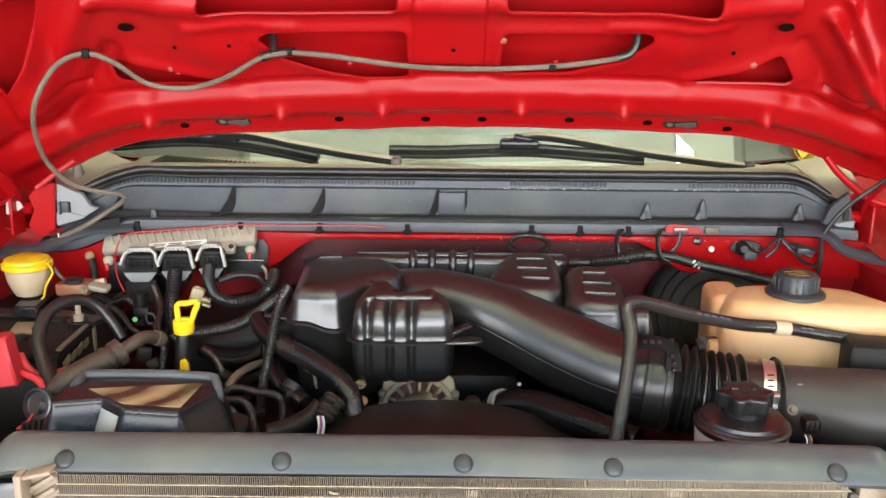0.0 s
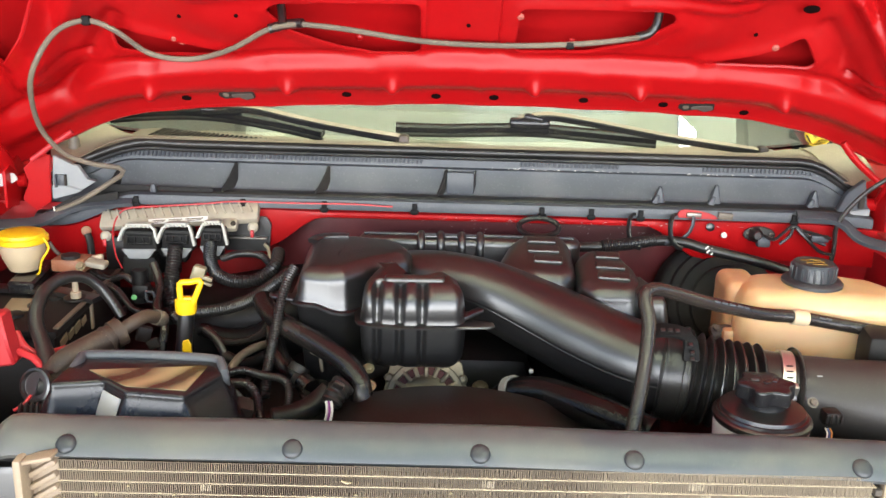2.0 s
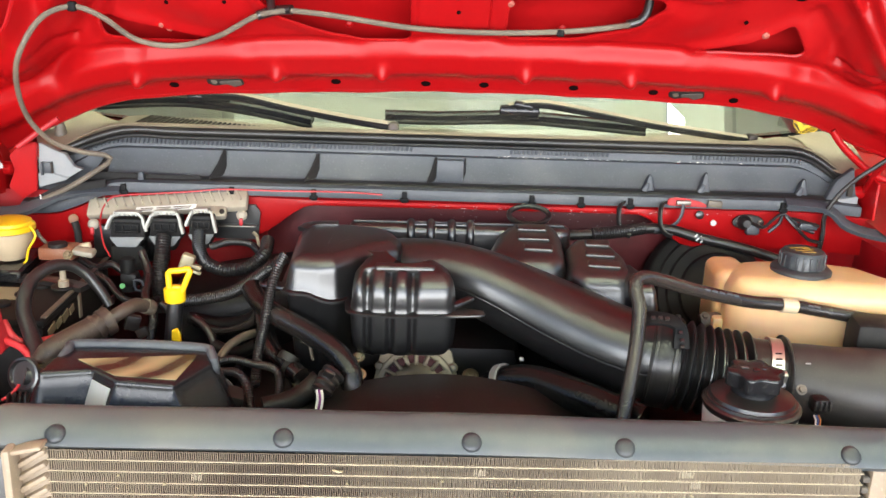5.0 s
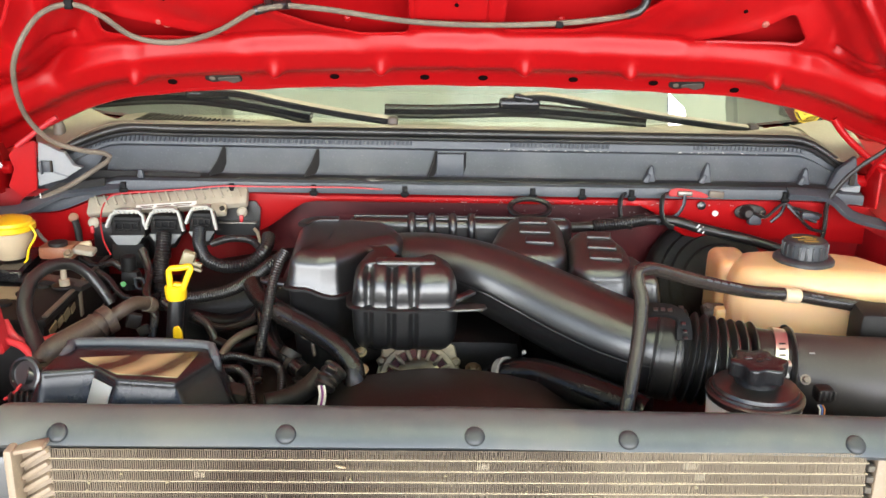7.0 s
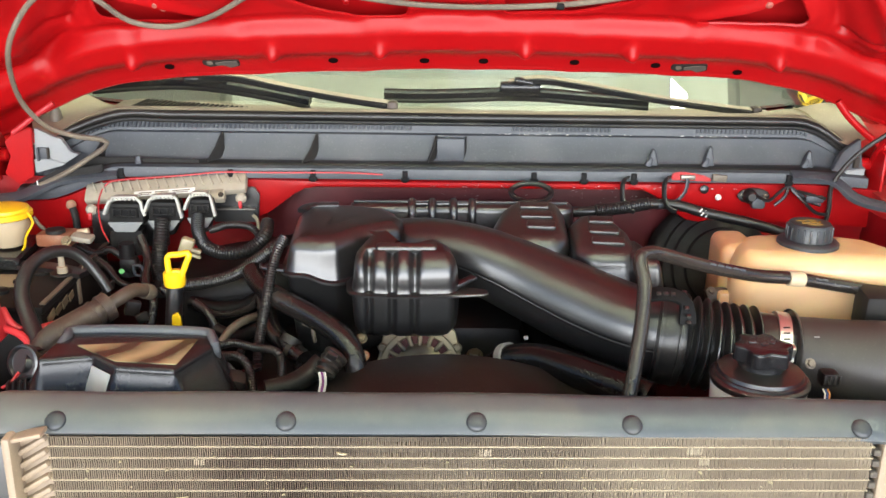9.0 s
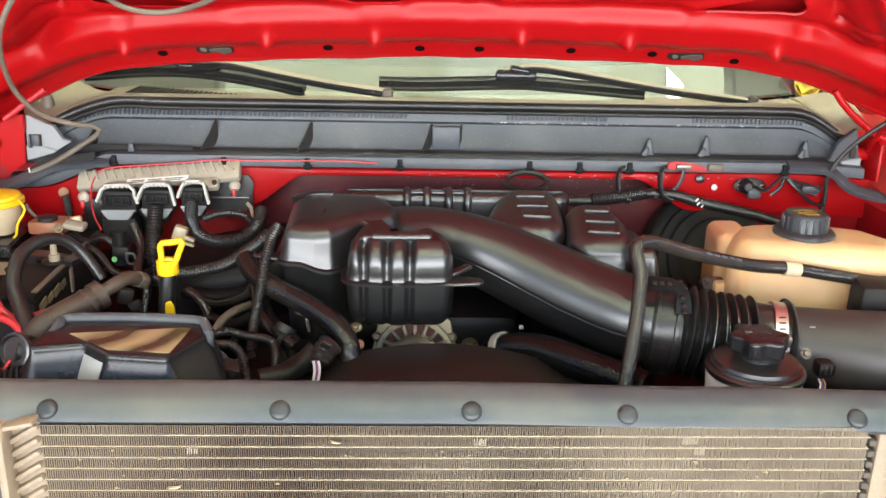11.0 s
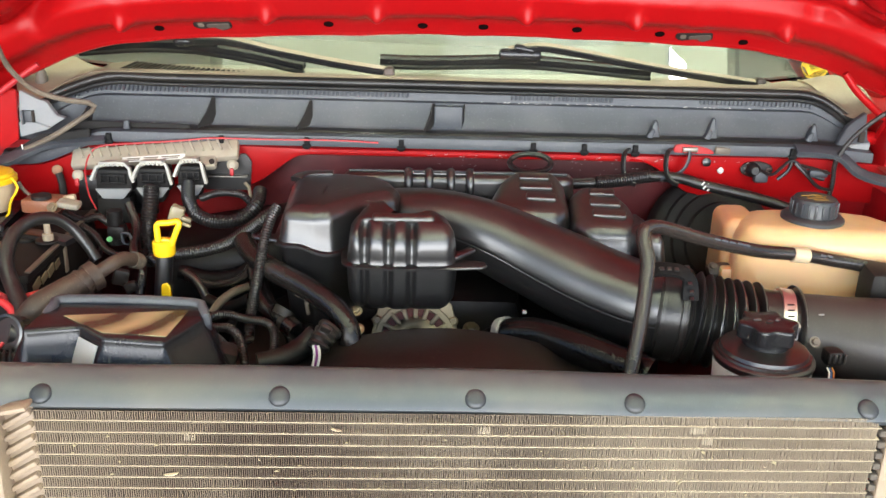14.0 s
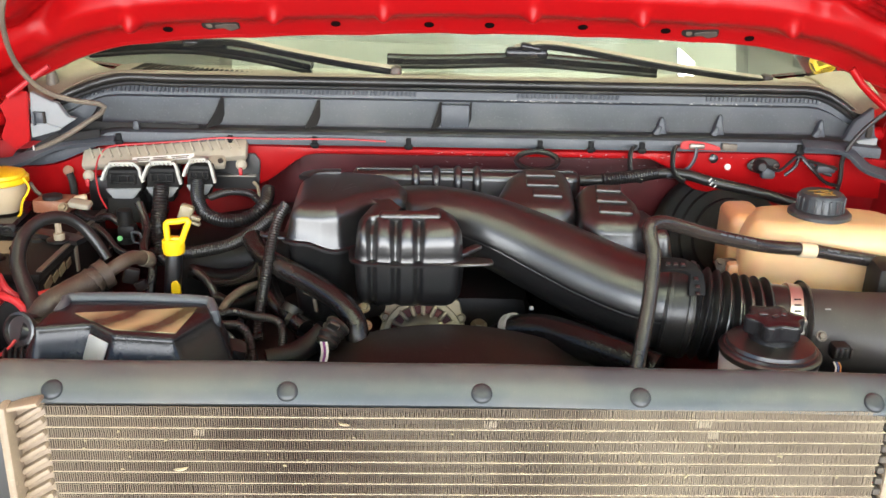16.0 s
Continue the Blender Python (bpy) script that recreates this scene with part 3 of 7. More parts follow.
seal = thing("hood_seal", (0.015, 1.52, 1.44), "black rubber hood seal along the cowl edge", "rubber seal")
def seal_path(y, z, x0=-0.66, x1=0.685, n=18):
    return [(x, y + cowl_fall(x)[1], z + cowl_fall(x)[0]) for x in steps(x0, x1, n)]
part("bulb", tube(seal_path(1.516, 1.447), 0.0065, 10, 0.02), RUBBER, seal)
part("lower_bead", tube(seal_path(1.512, 1.4375), 0.0035, 8, 0.02), RUBBER, seal)
part("carrier_strip", cowl_strip([(1.514, 1.4545), (1.512, 1.456), (1.52, 1.458), (1.53, 1.4575)], COWL_X), TAN, seal, "dusty carrier strip")

part("end_lip", band([(-0.732, 1.420, 1.325), (-0.684, 1.430, 1.326), (-0.651, 1.440, 1.329), (-0.622, 1.450, 1.342), (-0.585, 1.456, 1.355), (-0.505, 1.460, 1.363)], 0.012, 0.004, (0, -0.4, 1)), GREY, cowl, "curved end of the cowl lip")
# black plate added where the gutter's end lies in shade
part("gutter_end_shade", plate([(-0.671, 1.452, 1.326), (-0.615, 1.452, 1.359), (-0.599, 1.452, 1.368), (-0.556, 1.452, 1.373), (-0.525, 1.452, 1.379), (-0.526, 1.452, 1.366), (-0.571, 1.452, 1.359), (-0.598, 1.452, 1.351), (-0.623, 1.452, 1.331)], 0.006), BLACK_MATTE, cowl, "dark plate standing in for the shaded gutter end")
for wx in (95, 108):
    part("wire_stub", tube([Vector((-0.627, 1.450, 1.340)) + Vector((0.0009 * (wx - 95), 0, 0)), Vector((-0.628, 1.450, 1.352)) + Vector((0.0009 * (wx - 95), 0, 0))], 0.0012, 6, 0.004), WHITE, cowl, "short white wire end")
part("end_lip", band([(0.563, 1.458, 1.371), (0.609, 1.455, 1.369), (0.638, 1.450, 1.360), (0.664, 1.440, 1.339), (0.708, 1.420, 1.330), (0.745, 1.400, 1.333)], 0.011, 0.004, (0, -0.4, 1)), GREY, cowl, "curved end of the cowl lip")

SCUFF = material("pale_scuffs", (0.5, 0.47, 0.45), 0.7, vary=0.3, grain=300, bump=0.0)
srnd = random.Random(8)


def flecks(n, place, size):
    bm = bmesh.new()
    for _ in range(n):
        c, (a, b) = Vector(place()), (size * srnd.uniform(0.4, 2.2), size * srnd.uniform(0.15, 0.5))
        t = srnd.uniform(-0.5, 0.5)
        v = [bm.verts.new(c + Vector((a * u * math.cos(t) - b * w * math.sin(t), 0, a * u * math.sin(t) + b * w * math.cos(t)))) for u, w in ((-1, -0.4), (0.2, -1), (1, 0.3), (-0.3, 1))]
        bm.faces.new(v)
    return bm


tagged(part("scuff_marks", flecks(38, lambda: (srnd.uniform(-0.02, 0.5), 1.4603 + 0.0075 * 0, srnd.choice((1.346, 1.347, 1.349))), 0.0014), SCUFF, cowl, "pale scuffs along the rail", False), kind="stuff")
tagged(part("firewall_scuffs", flecks(60, lambda: (srnd.uniform(-0.10, 0.30), 1.5085, srnd.uniform(1.306, 1.342)), 0.0011), SCUFF, cowl, "pale scuffs on the firewall", False), kind="stuff")
tagged(part("rail_scuffs", flecks(70, lambda: (srnd.uniform(0.30, 0.66), 1.4795, srnd.uniform(1.300, 1.345)), 0.0013), SCUFF, cowl, "pale scuffs beside the grommet", False), kind="stuff")
tagged(part("edge_scuffs", flecks(46, lambda: (srnd.uniform(0.05, 0.55), 1.5105, srnd.choice((1.4215, 1.4225, 1.4205))), 0.002), SCUFF, cowl, "pale scuffs along the panel edge", False), kind="stuff")

# slotted air inlet on the cowl
inlet = thing("cowl_grille", (-0.35, 1.64, 1.45), "tan slotted plastic air inlet grille on the cowl", "grille")
def inlet_base(x, y):
    return (x, max(y + 0.30 * x * x, 1.536 + cowl_fall(x)[1]), 1.4405 + 0.4 * cowl_fall(x)[0])
part("base", sheet(steps(-0.57, -0.12, 30), steps(1.46, 1.625, 10), inlet_base), TAN, inlet)
for k in range(39):
    x = -0.520 + k * 0.0090
    w = 0.084 - 0.0013 * k
    c = inlet_base(x, 1.536 + w / 2)
    part("slot", shift(rbox((0, 0, 0), (0.0040, w, 0.003), 0.0008), Matrix.Translation((c[0], c[1], c[2] + 0.001)) @ pose(0, 0, 0, 0, 0, -4)), HOLE_DARK, inlet)
# corner panels beside the windshield
def corner_panel(s, label):
    ob = thing("cowl_corner_panel", (s * 0.62, 1.56, 1.4), label, "panel", "cowl corner panels")
    if s < 0:
        front = [(-0.640, 1.488, 1.426), (-0.607, 1.490, 1.415), (-0.588, 1.515, 1.426), (-0.555, 1.530, 1.441), (-0.510, 1.535, 1.450)]
        rear = [(-0.705, 1.640, 1.430), (-0.664, 1.660, 1.442), (-0.622, 1.660, 1.456), (-0.557, 1.600, 1.449), (-0.510, 1.560, 1.451)]
    else:
        front = [(0.520, 1.535, 1.450), (0.600, 1.532, 1.447), (0.628, 1.530, 1.437), (0.661, 1.492, 1.415), (0.700, 1.490, 1.430)]
        rear = [(0.520, 1.560, 1.451), (0.600, 1.630, 1.449), (0.634, 1.660, 1.445), (0.695, 1.660, 1.457), (0.740, 1.660, 1.446)]
    lower, upper = spline(front, 6), spline(rear, 6)
    part("skin", sheet(list(range(len(lower))), steps(0, 1, 8), lambda i, b: lower[i].lerp(upper[i], b) + Vector((0, 0, 0.004 * math.sin(b * math.pi)))), TAN, ob)
    if s > 0:
        part("fold_edge", tube([(0.634, 1.655, 1.4475), (0.633, 1.600, 1.4480), (0.630, 1.534, 1.4395)], 0.0016, 6), LABEL_TAN, ob)
    if s < 0:
        part("stop_bumper", lathe([(0.0105, -0.004), (0.0098, 0.004), (0.0085, 0.012), (0.0062, 0.018), (0.0055, 0.022), (0.003, 0.023)], 16, Matrix.Translation((-0.628, 1.555, 1.430))), GREY_HOSE, ob, "worn grey rubber stop")
    if s < 0:
        # cowl-grey bracket, its colour raised to carry the light falling on it
        part("end_bracket", plate([(-0.631, 1.470, 1.431), (-0.601, 1.470, 1.416), (-0.593, 1.470, 1.415), (-0.579, 1.470, 1.393), (-0.566, 1.470, 1.390), (-0.592, 1.470, 1.374), (-0.634, 1.470, 1.362), (-0.635, 1.470, 1.390)], 0.012), PALE_GREY, ob, "grey plastic end bracket, paled for the light on it")
        part("bracket_shelf", plate([(-0.635, 1.466, 1.383), (-0.612, 1.466, 1.383), (-0.587, 1.466, 1.376), (-0.594, 1.466, 1.372), (-0.635, 1.466, 1.360)], 0.005), PALE_GREY, ob)
        part("snap_clip", join(rbox((-0.6195, 1.4665, 1.392), (0.0135, 0.005, 0.018), 0.002), rbox((-0.6265, 1.464, 1.391), (0.003, 0.010, 0.021), 0.001)), GREY, ob, "grey snap clip")
        part("clip_gap", rbox((-0.6125, 1.4665, 1.392), (0.003, 0.006, 0.018), 0.0008), HOLE_DARK, ob)
        part("strut_rod", tube([(-0.655, 1.448, 1.427), (-0.622, 1.450, 1.451), (-0.590, 1.452, 1.473)], 0.0042, 10), RED_CABLE, ob, "bright red rod behind the panel")
    else:
        part("end_bracket", plate([(0.648, 1.475, 1.405), (0.675, 1.475, 1.428), (0.684, 1.475, 1.384), (0.689, 1.475, 1.380), (0.688, 1.475, 1.351), (0.659, 1.475, 1.345), (0.634, 1.475, 1.371)], 0.012), GREY, ob, "grey plastic end bracket")
        part("bracket_shelf", plate([(0.655, 1.471, 1.376), (0.688, 1.471, 1.381), (0.687, 1.471, 1.352), (0.660, 1.471, 1.346)], 0.005), PALE_GREY, ob)
        part("clip_gap", rbox((0.672, 1.472, 1.390), (0.009, 0.006, 0.018), 0.002), HOLE_DARK, ob)
    return ob


corner_panel(-1, "dusty tan cowl corner panel with a rubber stop")
corner_panel(1, "dusty tan cowl corner panel with a rubber stop")


# ---- windshield, wipers, cab ----
def glass_point(x, s, lift=0.0):
    a = radians(37)
    return Vector((x * (1 - 0.12 * s), 1.615 + 0.45 * x * x + s * math.cos(a) - lift * math.sin(a), 1.446 + s * math.sin(a) + lift * math.cos(a)))


def slab(fn, xs, ys, t):
    bm = sheet(xs, ys, lambda x, y: fn(x, y, 0.0))
    got = bmesh.ops.extrude_face_region(bm, geom=bm.faces[:])
    top = [v for v in got["geom"] if isinstance(v, bmesh.types.BMVert)]
    for v in top:
        v.co += Vector((0, 0.6 * t, -0.8 * t))
    return bm


shield = tagged(part("windshield", slab(glass_point, steps(-0.76, 0.76, 40), steps(-0.03, 0.85, 10), 0.005), GLASS), "curved clear windshield reflecting a pale ceiling", "windshield", kind="structure")
shield.visible_shadow = False

cab = thing("truck_cab", (0, 2.4, 0.5), "red truck cab with a dark interior behind the glass", "cab", kind="structure")
DASH = material("dark_dashboard", (0.12, 0.108, 0.088), 0.6, vary=0.2, grain=200, bump=0.1)
def dash_fn(x, y):
    return (x, y + 0.45 * x * x, 1.425 + 0.03 * math.sin((y - 1.6) / 0.5 * math.pi) - 0.25 * smooth01(2.05, 2.2, y))
part("dashboard", sheet(steps(-0.74, 0.74, 24), steps(1.61, 2.2, 12), dash_fn), DASH, cab, "dark tan dashboard")
part("rear_panel", rbox((0, 3.3, 1.3), (1.6, 0.05, 1.4), 0.02), DASH, cab)
part("roof_skin", rbox((0, 2.8, 2.02), (1.5, 1.1, 0.04), 0.015), RED, cab)
for s in (-1, 1):
    part("door_side", rbox((s * 0.84, 2.5, 0.95), (0.06, 1.6, 0.95), 0.03), RED, cab)
    part("pillar", tube([(s * 0.79, 1.83, 1.42), (s * 0.73, 2.15, 1.72), (s * 0.68, 2.48, 1.98)], 0.035, 10), RED, cab)
part("floor_pan", rbox((0, 2.5, 0.5), (1.6, 1.7, 0.06), 0.02), DASH, cab)


def wiper(blade, arm, hub, tip, label):
    ob = thing("windshield_wiper", hub, label, "wiper", "wipers")
    part("blade", band(blade, 0.009, 0.0066, (0, -0.3, 1)), BLACK_GLOSS, ob)
    part("rubber_edge", tube([Vector(p) + Vector((0, -0.006, -0.0105)) for p in blade], 0.0042, 6, 0.03), RUBBER, ob)
    body = part("arm", band(arm, 0.006, 0.0052, (0, -0.3, 1)), BLACK_GLOSS, ob)
    part("dusty_top", band([Vector(p) + Vector((0, 0.001, 0.0055)) for p in arm], 0.0056, 0.0012, (0, -0.3, 1)), TAN, body, "brown dusty upper face")
    part("joint", join(rbox(hub, (0.07, 0.022, 0.018), 0.007), rbox(Vector(hub) + Vector((0.006, -0.008, 0.010)), (0.036, 0.016, 0.012), 0.005, pose(0, 0, 0, 0, 10, 0))), BLACK_GLOSS, ob)
    part("pivot_block", rbox(tip, (0.018, 0.026, 0.02), 0.006), TAN_HOSE, ob)


wiper([(-0.093, 1.610, 1.470), (-0.008, 1.610, 1.470), (0.139, 1.605, 1.476), (0.249, 1.612, 1.469), (0.362, 1.620, 1.460)], [(0.117, 1.590, 1.492), (0.169, 1.580, 1.500), (0.242, 1.580, 1.491), (0.382, 1.585, 1.468), (0.548, 1.615, 1.444)], (0.137, 1.592, 1.487), (0.552, 1.617, 1.446), "black windshield wiper with a dusty brown arm")
wiper([(-0.609, 1.690, 1.465), (-0.493, 1.670, 1.477), (-0.399, 1.630, 1.482), (-0.300, 1.600, 1.474), (-0.215, 1.580, 1.461)], [(-0.402, 1.605, 1.493), (-0.336, 1.585, 1.496), (-0.257, 1.565, 1.484), (-0.160, 1.550, 1.470), (-0.073, 1.535, 1.461)], (-0.396, 1.615, 1.491), (-0.077, 1.540, 1.460), "black windshield wiper with a dusty brown arm lying over the cowl")

STICK = Vector((0.742, 1.838, 1.442))
sticker = thing("inspection_sticker", STICK, "round black sticker with yellow marks on the glass", "sticker")
sm = along(STICK, STICK + Vector((-0.35, -0.62, 0.70)))
part("disc", lathe([(0.056, 0), (0.056, 0.001)], 40, sm), BLACK_MATTE, sticker)
part("ring_mark", shift(lathe([(0.026, 0.001), (0.026, 0.002), (0.0235, 0.002), (0.0235, 0.001)], 32), sm), YELLOW, sticker)
for k, (bx, by, bw, bh) in enumerate(((-0.004, 0.012, 0.03, 0.006), (-0.012, 0, 0.008, 0.03), (0.004, -0.008, 0.03, 0.006), (0.012, 0.002, 0.007, 0.02))):
    part("mark", shift(rbox((bx, by, 0.002), (bw, bh, 0.001), 0), sm @ pose(0, 0, 0, 0, 0, 30)), YELLOW, sticker)


# ---- hood ----
HO, HANG = Vector((0.0, 1.47, 1.535)), radians(53)
HU, HN = Vector((0, -math.cos(HANG), math.sin(HANG))), Vector((0, -math.sin(HANG), -math.cos(HANG)))


def hp(x, u, n=0.0):
    return HO + Vector((x, 0, 0)) + HU * u + HN * n


EDGE_X = (-0.82, -0.763, -0.707, -0.652, -0.591, -0.536, -0.489, -0.443, -0.369, -0.262, 0.0, 0.185, 0.366, 0.485, 0.554, 0.608, 0.669, 0.721, 0.761, 0.82)
EDGE_U = (-0.185, -0.168, -0.152, -0.126, -0.090, -0.064, -0.049, -0.043, -0.034, -0.026, -0.012, -0.013, -0.019, -0.026, -0.042, -0.060, -0.086, -0.096, -0.099, -0.105)


def hood_edge(x):
    """How far the rear edge lies below the hood's middle, smoothed."""
    return sum(np.interp(x + d, EDGE_X, EDGE_U) for d in (-0.04, -0.027, -0.013, 0.0, 0.013, 0.027, 0.04)) / 7 - 0.0022 * np.clip(np.sin(x * 38) * 6 - 5, 0, 1)


def crown(x):
    d = np.abs(x)
    return 0.07 * np.clip((d - 0.60) / 0.2, 0, 1) ** 2


def poly_dist(poly, X, U):
    """Signed distance to a polygon, negative inside."""
    best, inside = np.full(X.shape, 1e9), np.zeros(X.shape, bool)
    for (ax, ay), (bx, by) in zip(poly, poly[1:] + poly[:1]):
        ex, ey = bx - ax, by - ay
        k = np.clip(((X - ax) * ex + (U - ay) * ey) / (ex * ex + ey * ey + 1e-12), 0, 1)
        best = np.minimum(best, np.hypot(X - ax - k * ex, U - ay - k * ey))
        if abs(ey) > 1e-9:
            inside ^= ((ay > U) != (by > U)) & (X < ax + (U - ay) * ex / ey)
    return np.where(inside, -best, best)


def sm01(a, b, v):
    t = np.clip((v - a) / (b - a), 0, 1)
    return t * t * (3 - 2 * t)


def nearest_on(poly, X, U):
    best, px_, pu_ = np.full(X.shape, 1e9), X.copy(), U.copy()
    for (ax, ay), (bx, by) in zip(poly, poly[1:] + poly[:1]):
        ex, ey = bx - ax, by - ay
        k = np.clip(((X - ax) * ex + (U - ay) * ey) / (ex * ex + ey * ey + 1e-12), 0, 1)
        d = np.hypot(X - ax - k * ex, U - ay - k * ey)
        closer = d < best
        best = np.where(closer, d, best)
        px_, pu_ = np.where(closer, ax + k * ex, px_), np.where(closer, ay + k * ey, pu_)
    return best, px_, pu_


POCKETS = [
    [(-0.275, 0.180), (-0.248, 0.193), (-0.050, 0.198), (-0.048, 0.104), (-0.123, 0.101), (-0.190, 0.121), (-0.238, 0.140)],
    [(0.086, 0.196), (0.300, 0.200), (0.310, 0.186), (0.267, 0.141), (0.185, 0.118), (0.083, 0.112)],
    [(-0.347, 0.228), (-0.332, 0.292), (-0.060, 0.295), (-0.062, 0.234), (-0.211, 0.228)],
    [(0.088, 0.236), (0.084, 0.297), (0.383, 0.301), (0.387, 0.242), (0.236, 0.234)],
    [(0.334, 0.100), (0.440, 0.126), (0.504, 0.155), (0.535, 0.109), (0.520, 0.099)],
    [(-0.505, 0.119), (-0.474, 0.133), (-0.387, 0.114), (-0.291, 0.092), (-0.384, 0.087), (-0.494, 0.093)],
    [(-0.657, 0.269), (-0.560, 0.252), (-0.603, 0.152), (-0.645, 0.100), (-0.728, 0.094)],
]


POCKETS = [[(q.x, q.y) for q in rounded(p, 0.014, 64)] for p in POCKETS]


FOLDS = (
    ([(0.549, 0.229), (0.650, 0.106)], 0.020, 0.010),
    ([(0.567, 0.257), (0.665, 0.093)], 0.016, 0.009),
    ([(0.531, 0.173), (0.607, 0.081)], -0.012, 0.014),
    ([(0.586, 0.096), (0.647, 0.104)], -0.010, 0.006),
    ([(-0.502, 0.244), (-0.603, 0.075)], 0.012, 0.016),
    ([(-0.493, 0.143), (-0.592, 0.010)], -0.014, 0.016),
    ([(-0.595, 0.084), (-0.542, 0.081)], -0.007, 0.007),
    ([(-0.367, 0.207), (-0.214, 0.203)], 0.006, 0.009),
    ([(0.240, 0.209), (0.408, 0.215)], 0.006, 0.009),
)


def hood_relief(X, U):
    D = U - hood_edge(X)
    A = np.abs(X)
    n = -0.009 * (1 - sm01(0.020, 0.058, D))
    # the rounded cross member behind the edge
    n += 0.024 * sm01(0.032, 0.072, D) * (1 - sm01(0.096, 0.130, D)) * (1 - sm01(0.66, 0.76, A))
    # a shallow trough and the raised middle plate
    n += 0.010 * sm01(0.116, 0.135, D)
    n += 0.006 * (1 - sm01(0.048, 0.054, np.abs(X - 0.01))) * sm01(0.142, 0.152, D)
    n += 0.012 * np.exp(-((U - 0.245) / 0.018) ** 2) * (A < 0.5)
    for poly in POCKETS:
        n += 0.005 * np.exp(-(poly_dist(poly, X, U) / 0.012) ** 2)
    for bx in (-0.460, -0.25, -0.092, 0.122, 0.281, 0.506):
        n += 0.017 * np.exp(-(np.abs(X - bx) / (0.0125 - 0.10 * np.clip(D - 0.045, 0, 0.06))) ** 2.6 - ((D - 0.066) / 0.017) ** 2)
    # the stiffening ridge and pressed folds on both sides
    up = sm01(0.10, 0.18, D)
    ridge = A - 0.10 * np.clip(U - 0.1, 0, 1)
    n += up * 0.05 * (sm01(0.565, 0.608, ridge) - 0.8 * sm01(0.630, 0.676, ridge) + 0.7 * sm01(0.678, 0.714, ridge) - 0.6 * sm01(0.728, 0.765, ridge))
    n += 0.016 * np.exp(-((A - 0.36 - 0.35 * (U - 0.2)) / 0.05) ** 2) * sm01(0.12, 0.2, D)
    n -= 0.010 * np.exp(-((A - 0.50) / 0.03) ** 2 - ((D - 0.2) / 0.06) ** 2)
    # long pressed folds towards both sides
    for line, high, wide in FOLDS:
        n += high * np.exp(-(nearest_on(line, X, U)[0] / wide) ** 2)
    # small pressed dents
    rng = np.random.default_rng(4)
    for _ in range(40):
        cx, cu, r = rng.uniform(-0.75, 0.75), rng.uniform(-0.1, 0.4), rng.uniform(0.01, 0.03)
        n += rng.uniform(-0.0014, 0.0014) * np.exp(-((X - cx) ** 2 + (U - cu) ** 2) / r ** 2)
    return n + crown(X)


def hood_sheet(us, xs, relief, cut=()):
    """A sheet over the hood; cut: outlines of the openings through it."""
    X, Dd = np.meshgrid(xs, us)
    U = Dd + hood_edge(X) * np.clip(1 - Dd / 0.25, 0, 1)
    gone = np.zeros((len(us) - 1, len(xs) - 1), bool)
    cell = 0.7 * max(xs[1] - xs[0], us[1] - us[0])
    for poly in cut:
        d, nx_, nu_ = nearest_on(poly, X, U)
        snap = d < cell
        inside = poly_dist(poly, X, U) < 0
        X, U = np.where(snap, nx_, X), np.where(snap, nu_, U)
        deep = inside & ~snap
        edge = inside | snap
        gone |= (deep[:-1, :-1] | deep[1:, :-1] | deep[:-1, 1:] | deep[1:, 1:]) & edge[:-1, :-1] & edge[1:, :-1] & edge[:-1, 1:] & edge[1:, 1:]
    N = relief(X, U)
    hu, hn = np.array(HU), np.array(HN)
    P = np.array(HO) + X[..., None] * np.array((1.0, 0, 0)) + U[..., None] * hu + N[..., None] * hn
    nx, nu = len(xs), len(us)
    idx = np.arange(nx * nu).reshape(nu, nx)
    F = np.stack((idx[:-1, :-1], idx[:-1, 1:], idx[1:, 1:], idx[1:, :-1]), -1)[~gone]
    me = bpy.data.meshes.new("hood_sheet")
    me.from_pydata(P.reshape(-1, 3).tolist(), [], F.tolist())
    bm = bmesh.new()
    bm.from_mesh(me)
    bmesh.ops.delete(bm, geom=[v for v in bm.verts if not v.link_faces], context="VERTS")
    return bm


def rim_points(poly):
    xs, us = np.array([p[0] for p in poly]), np.array([p[1] for p in poly])
    return list(zip(xs.tolist(), us.tolist(), (hood_relief(xs, us) - 0.003).tolist()))


hood = thing("truck_hood", HO, "raised red painted truck hood seen from below", "hood")
fine_u = np.concatenate((np.linspace(0, 0.36, 130), np.linspace(0.37, 1.08, 40)))
part("inner_panel", hood_sheet(fine_u, np.linspace(-0.82, 0.82, 430), hood_relief, POCKETS), RED, hood, "red inner panel with pressed pockets and ribs")
part("outer_skin", hood_sheet(np.linspace(-0.012, 1.1, 40), np.linspace(-0.83, 0.83, 60), lambda X, U: -0.040 + crown(X)), RED, hood)
for poly in POCKETS:
    part("pocket_rim", tube([hp(x, u, n_) for x, u, n_ in rim_points(poly + poly[:1])], 0.0028, 6, 0.006, ends=False), RED, hood)
part("hem", tube([hp(x, float(hood_edge(np.array(x))) + 0.001, -0.014 + float(crown(np.array(x)))) for x in steps(-0.82, 0.82, 40)], 0.006, 8, 0.02), RED, hood, "folded rear hem")


def hood_hole(c, rx, ru, n=-0.008):
    m = Matrix.Translation(hp(c[0], c[1], n)) @ Matrix((HU.cross(HN).to_tuple(), HU.to_tuple(), HN.to_tuple())).transposed().to_4x4()
    return shift(lathe([(1, 0), (1, 0.0012), (0.85, 0.0016)], 20), m @ Matrix.Diagonal((rx, ru, 1, 1)))


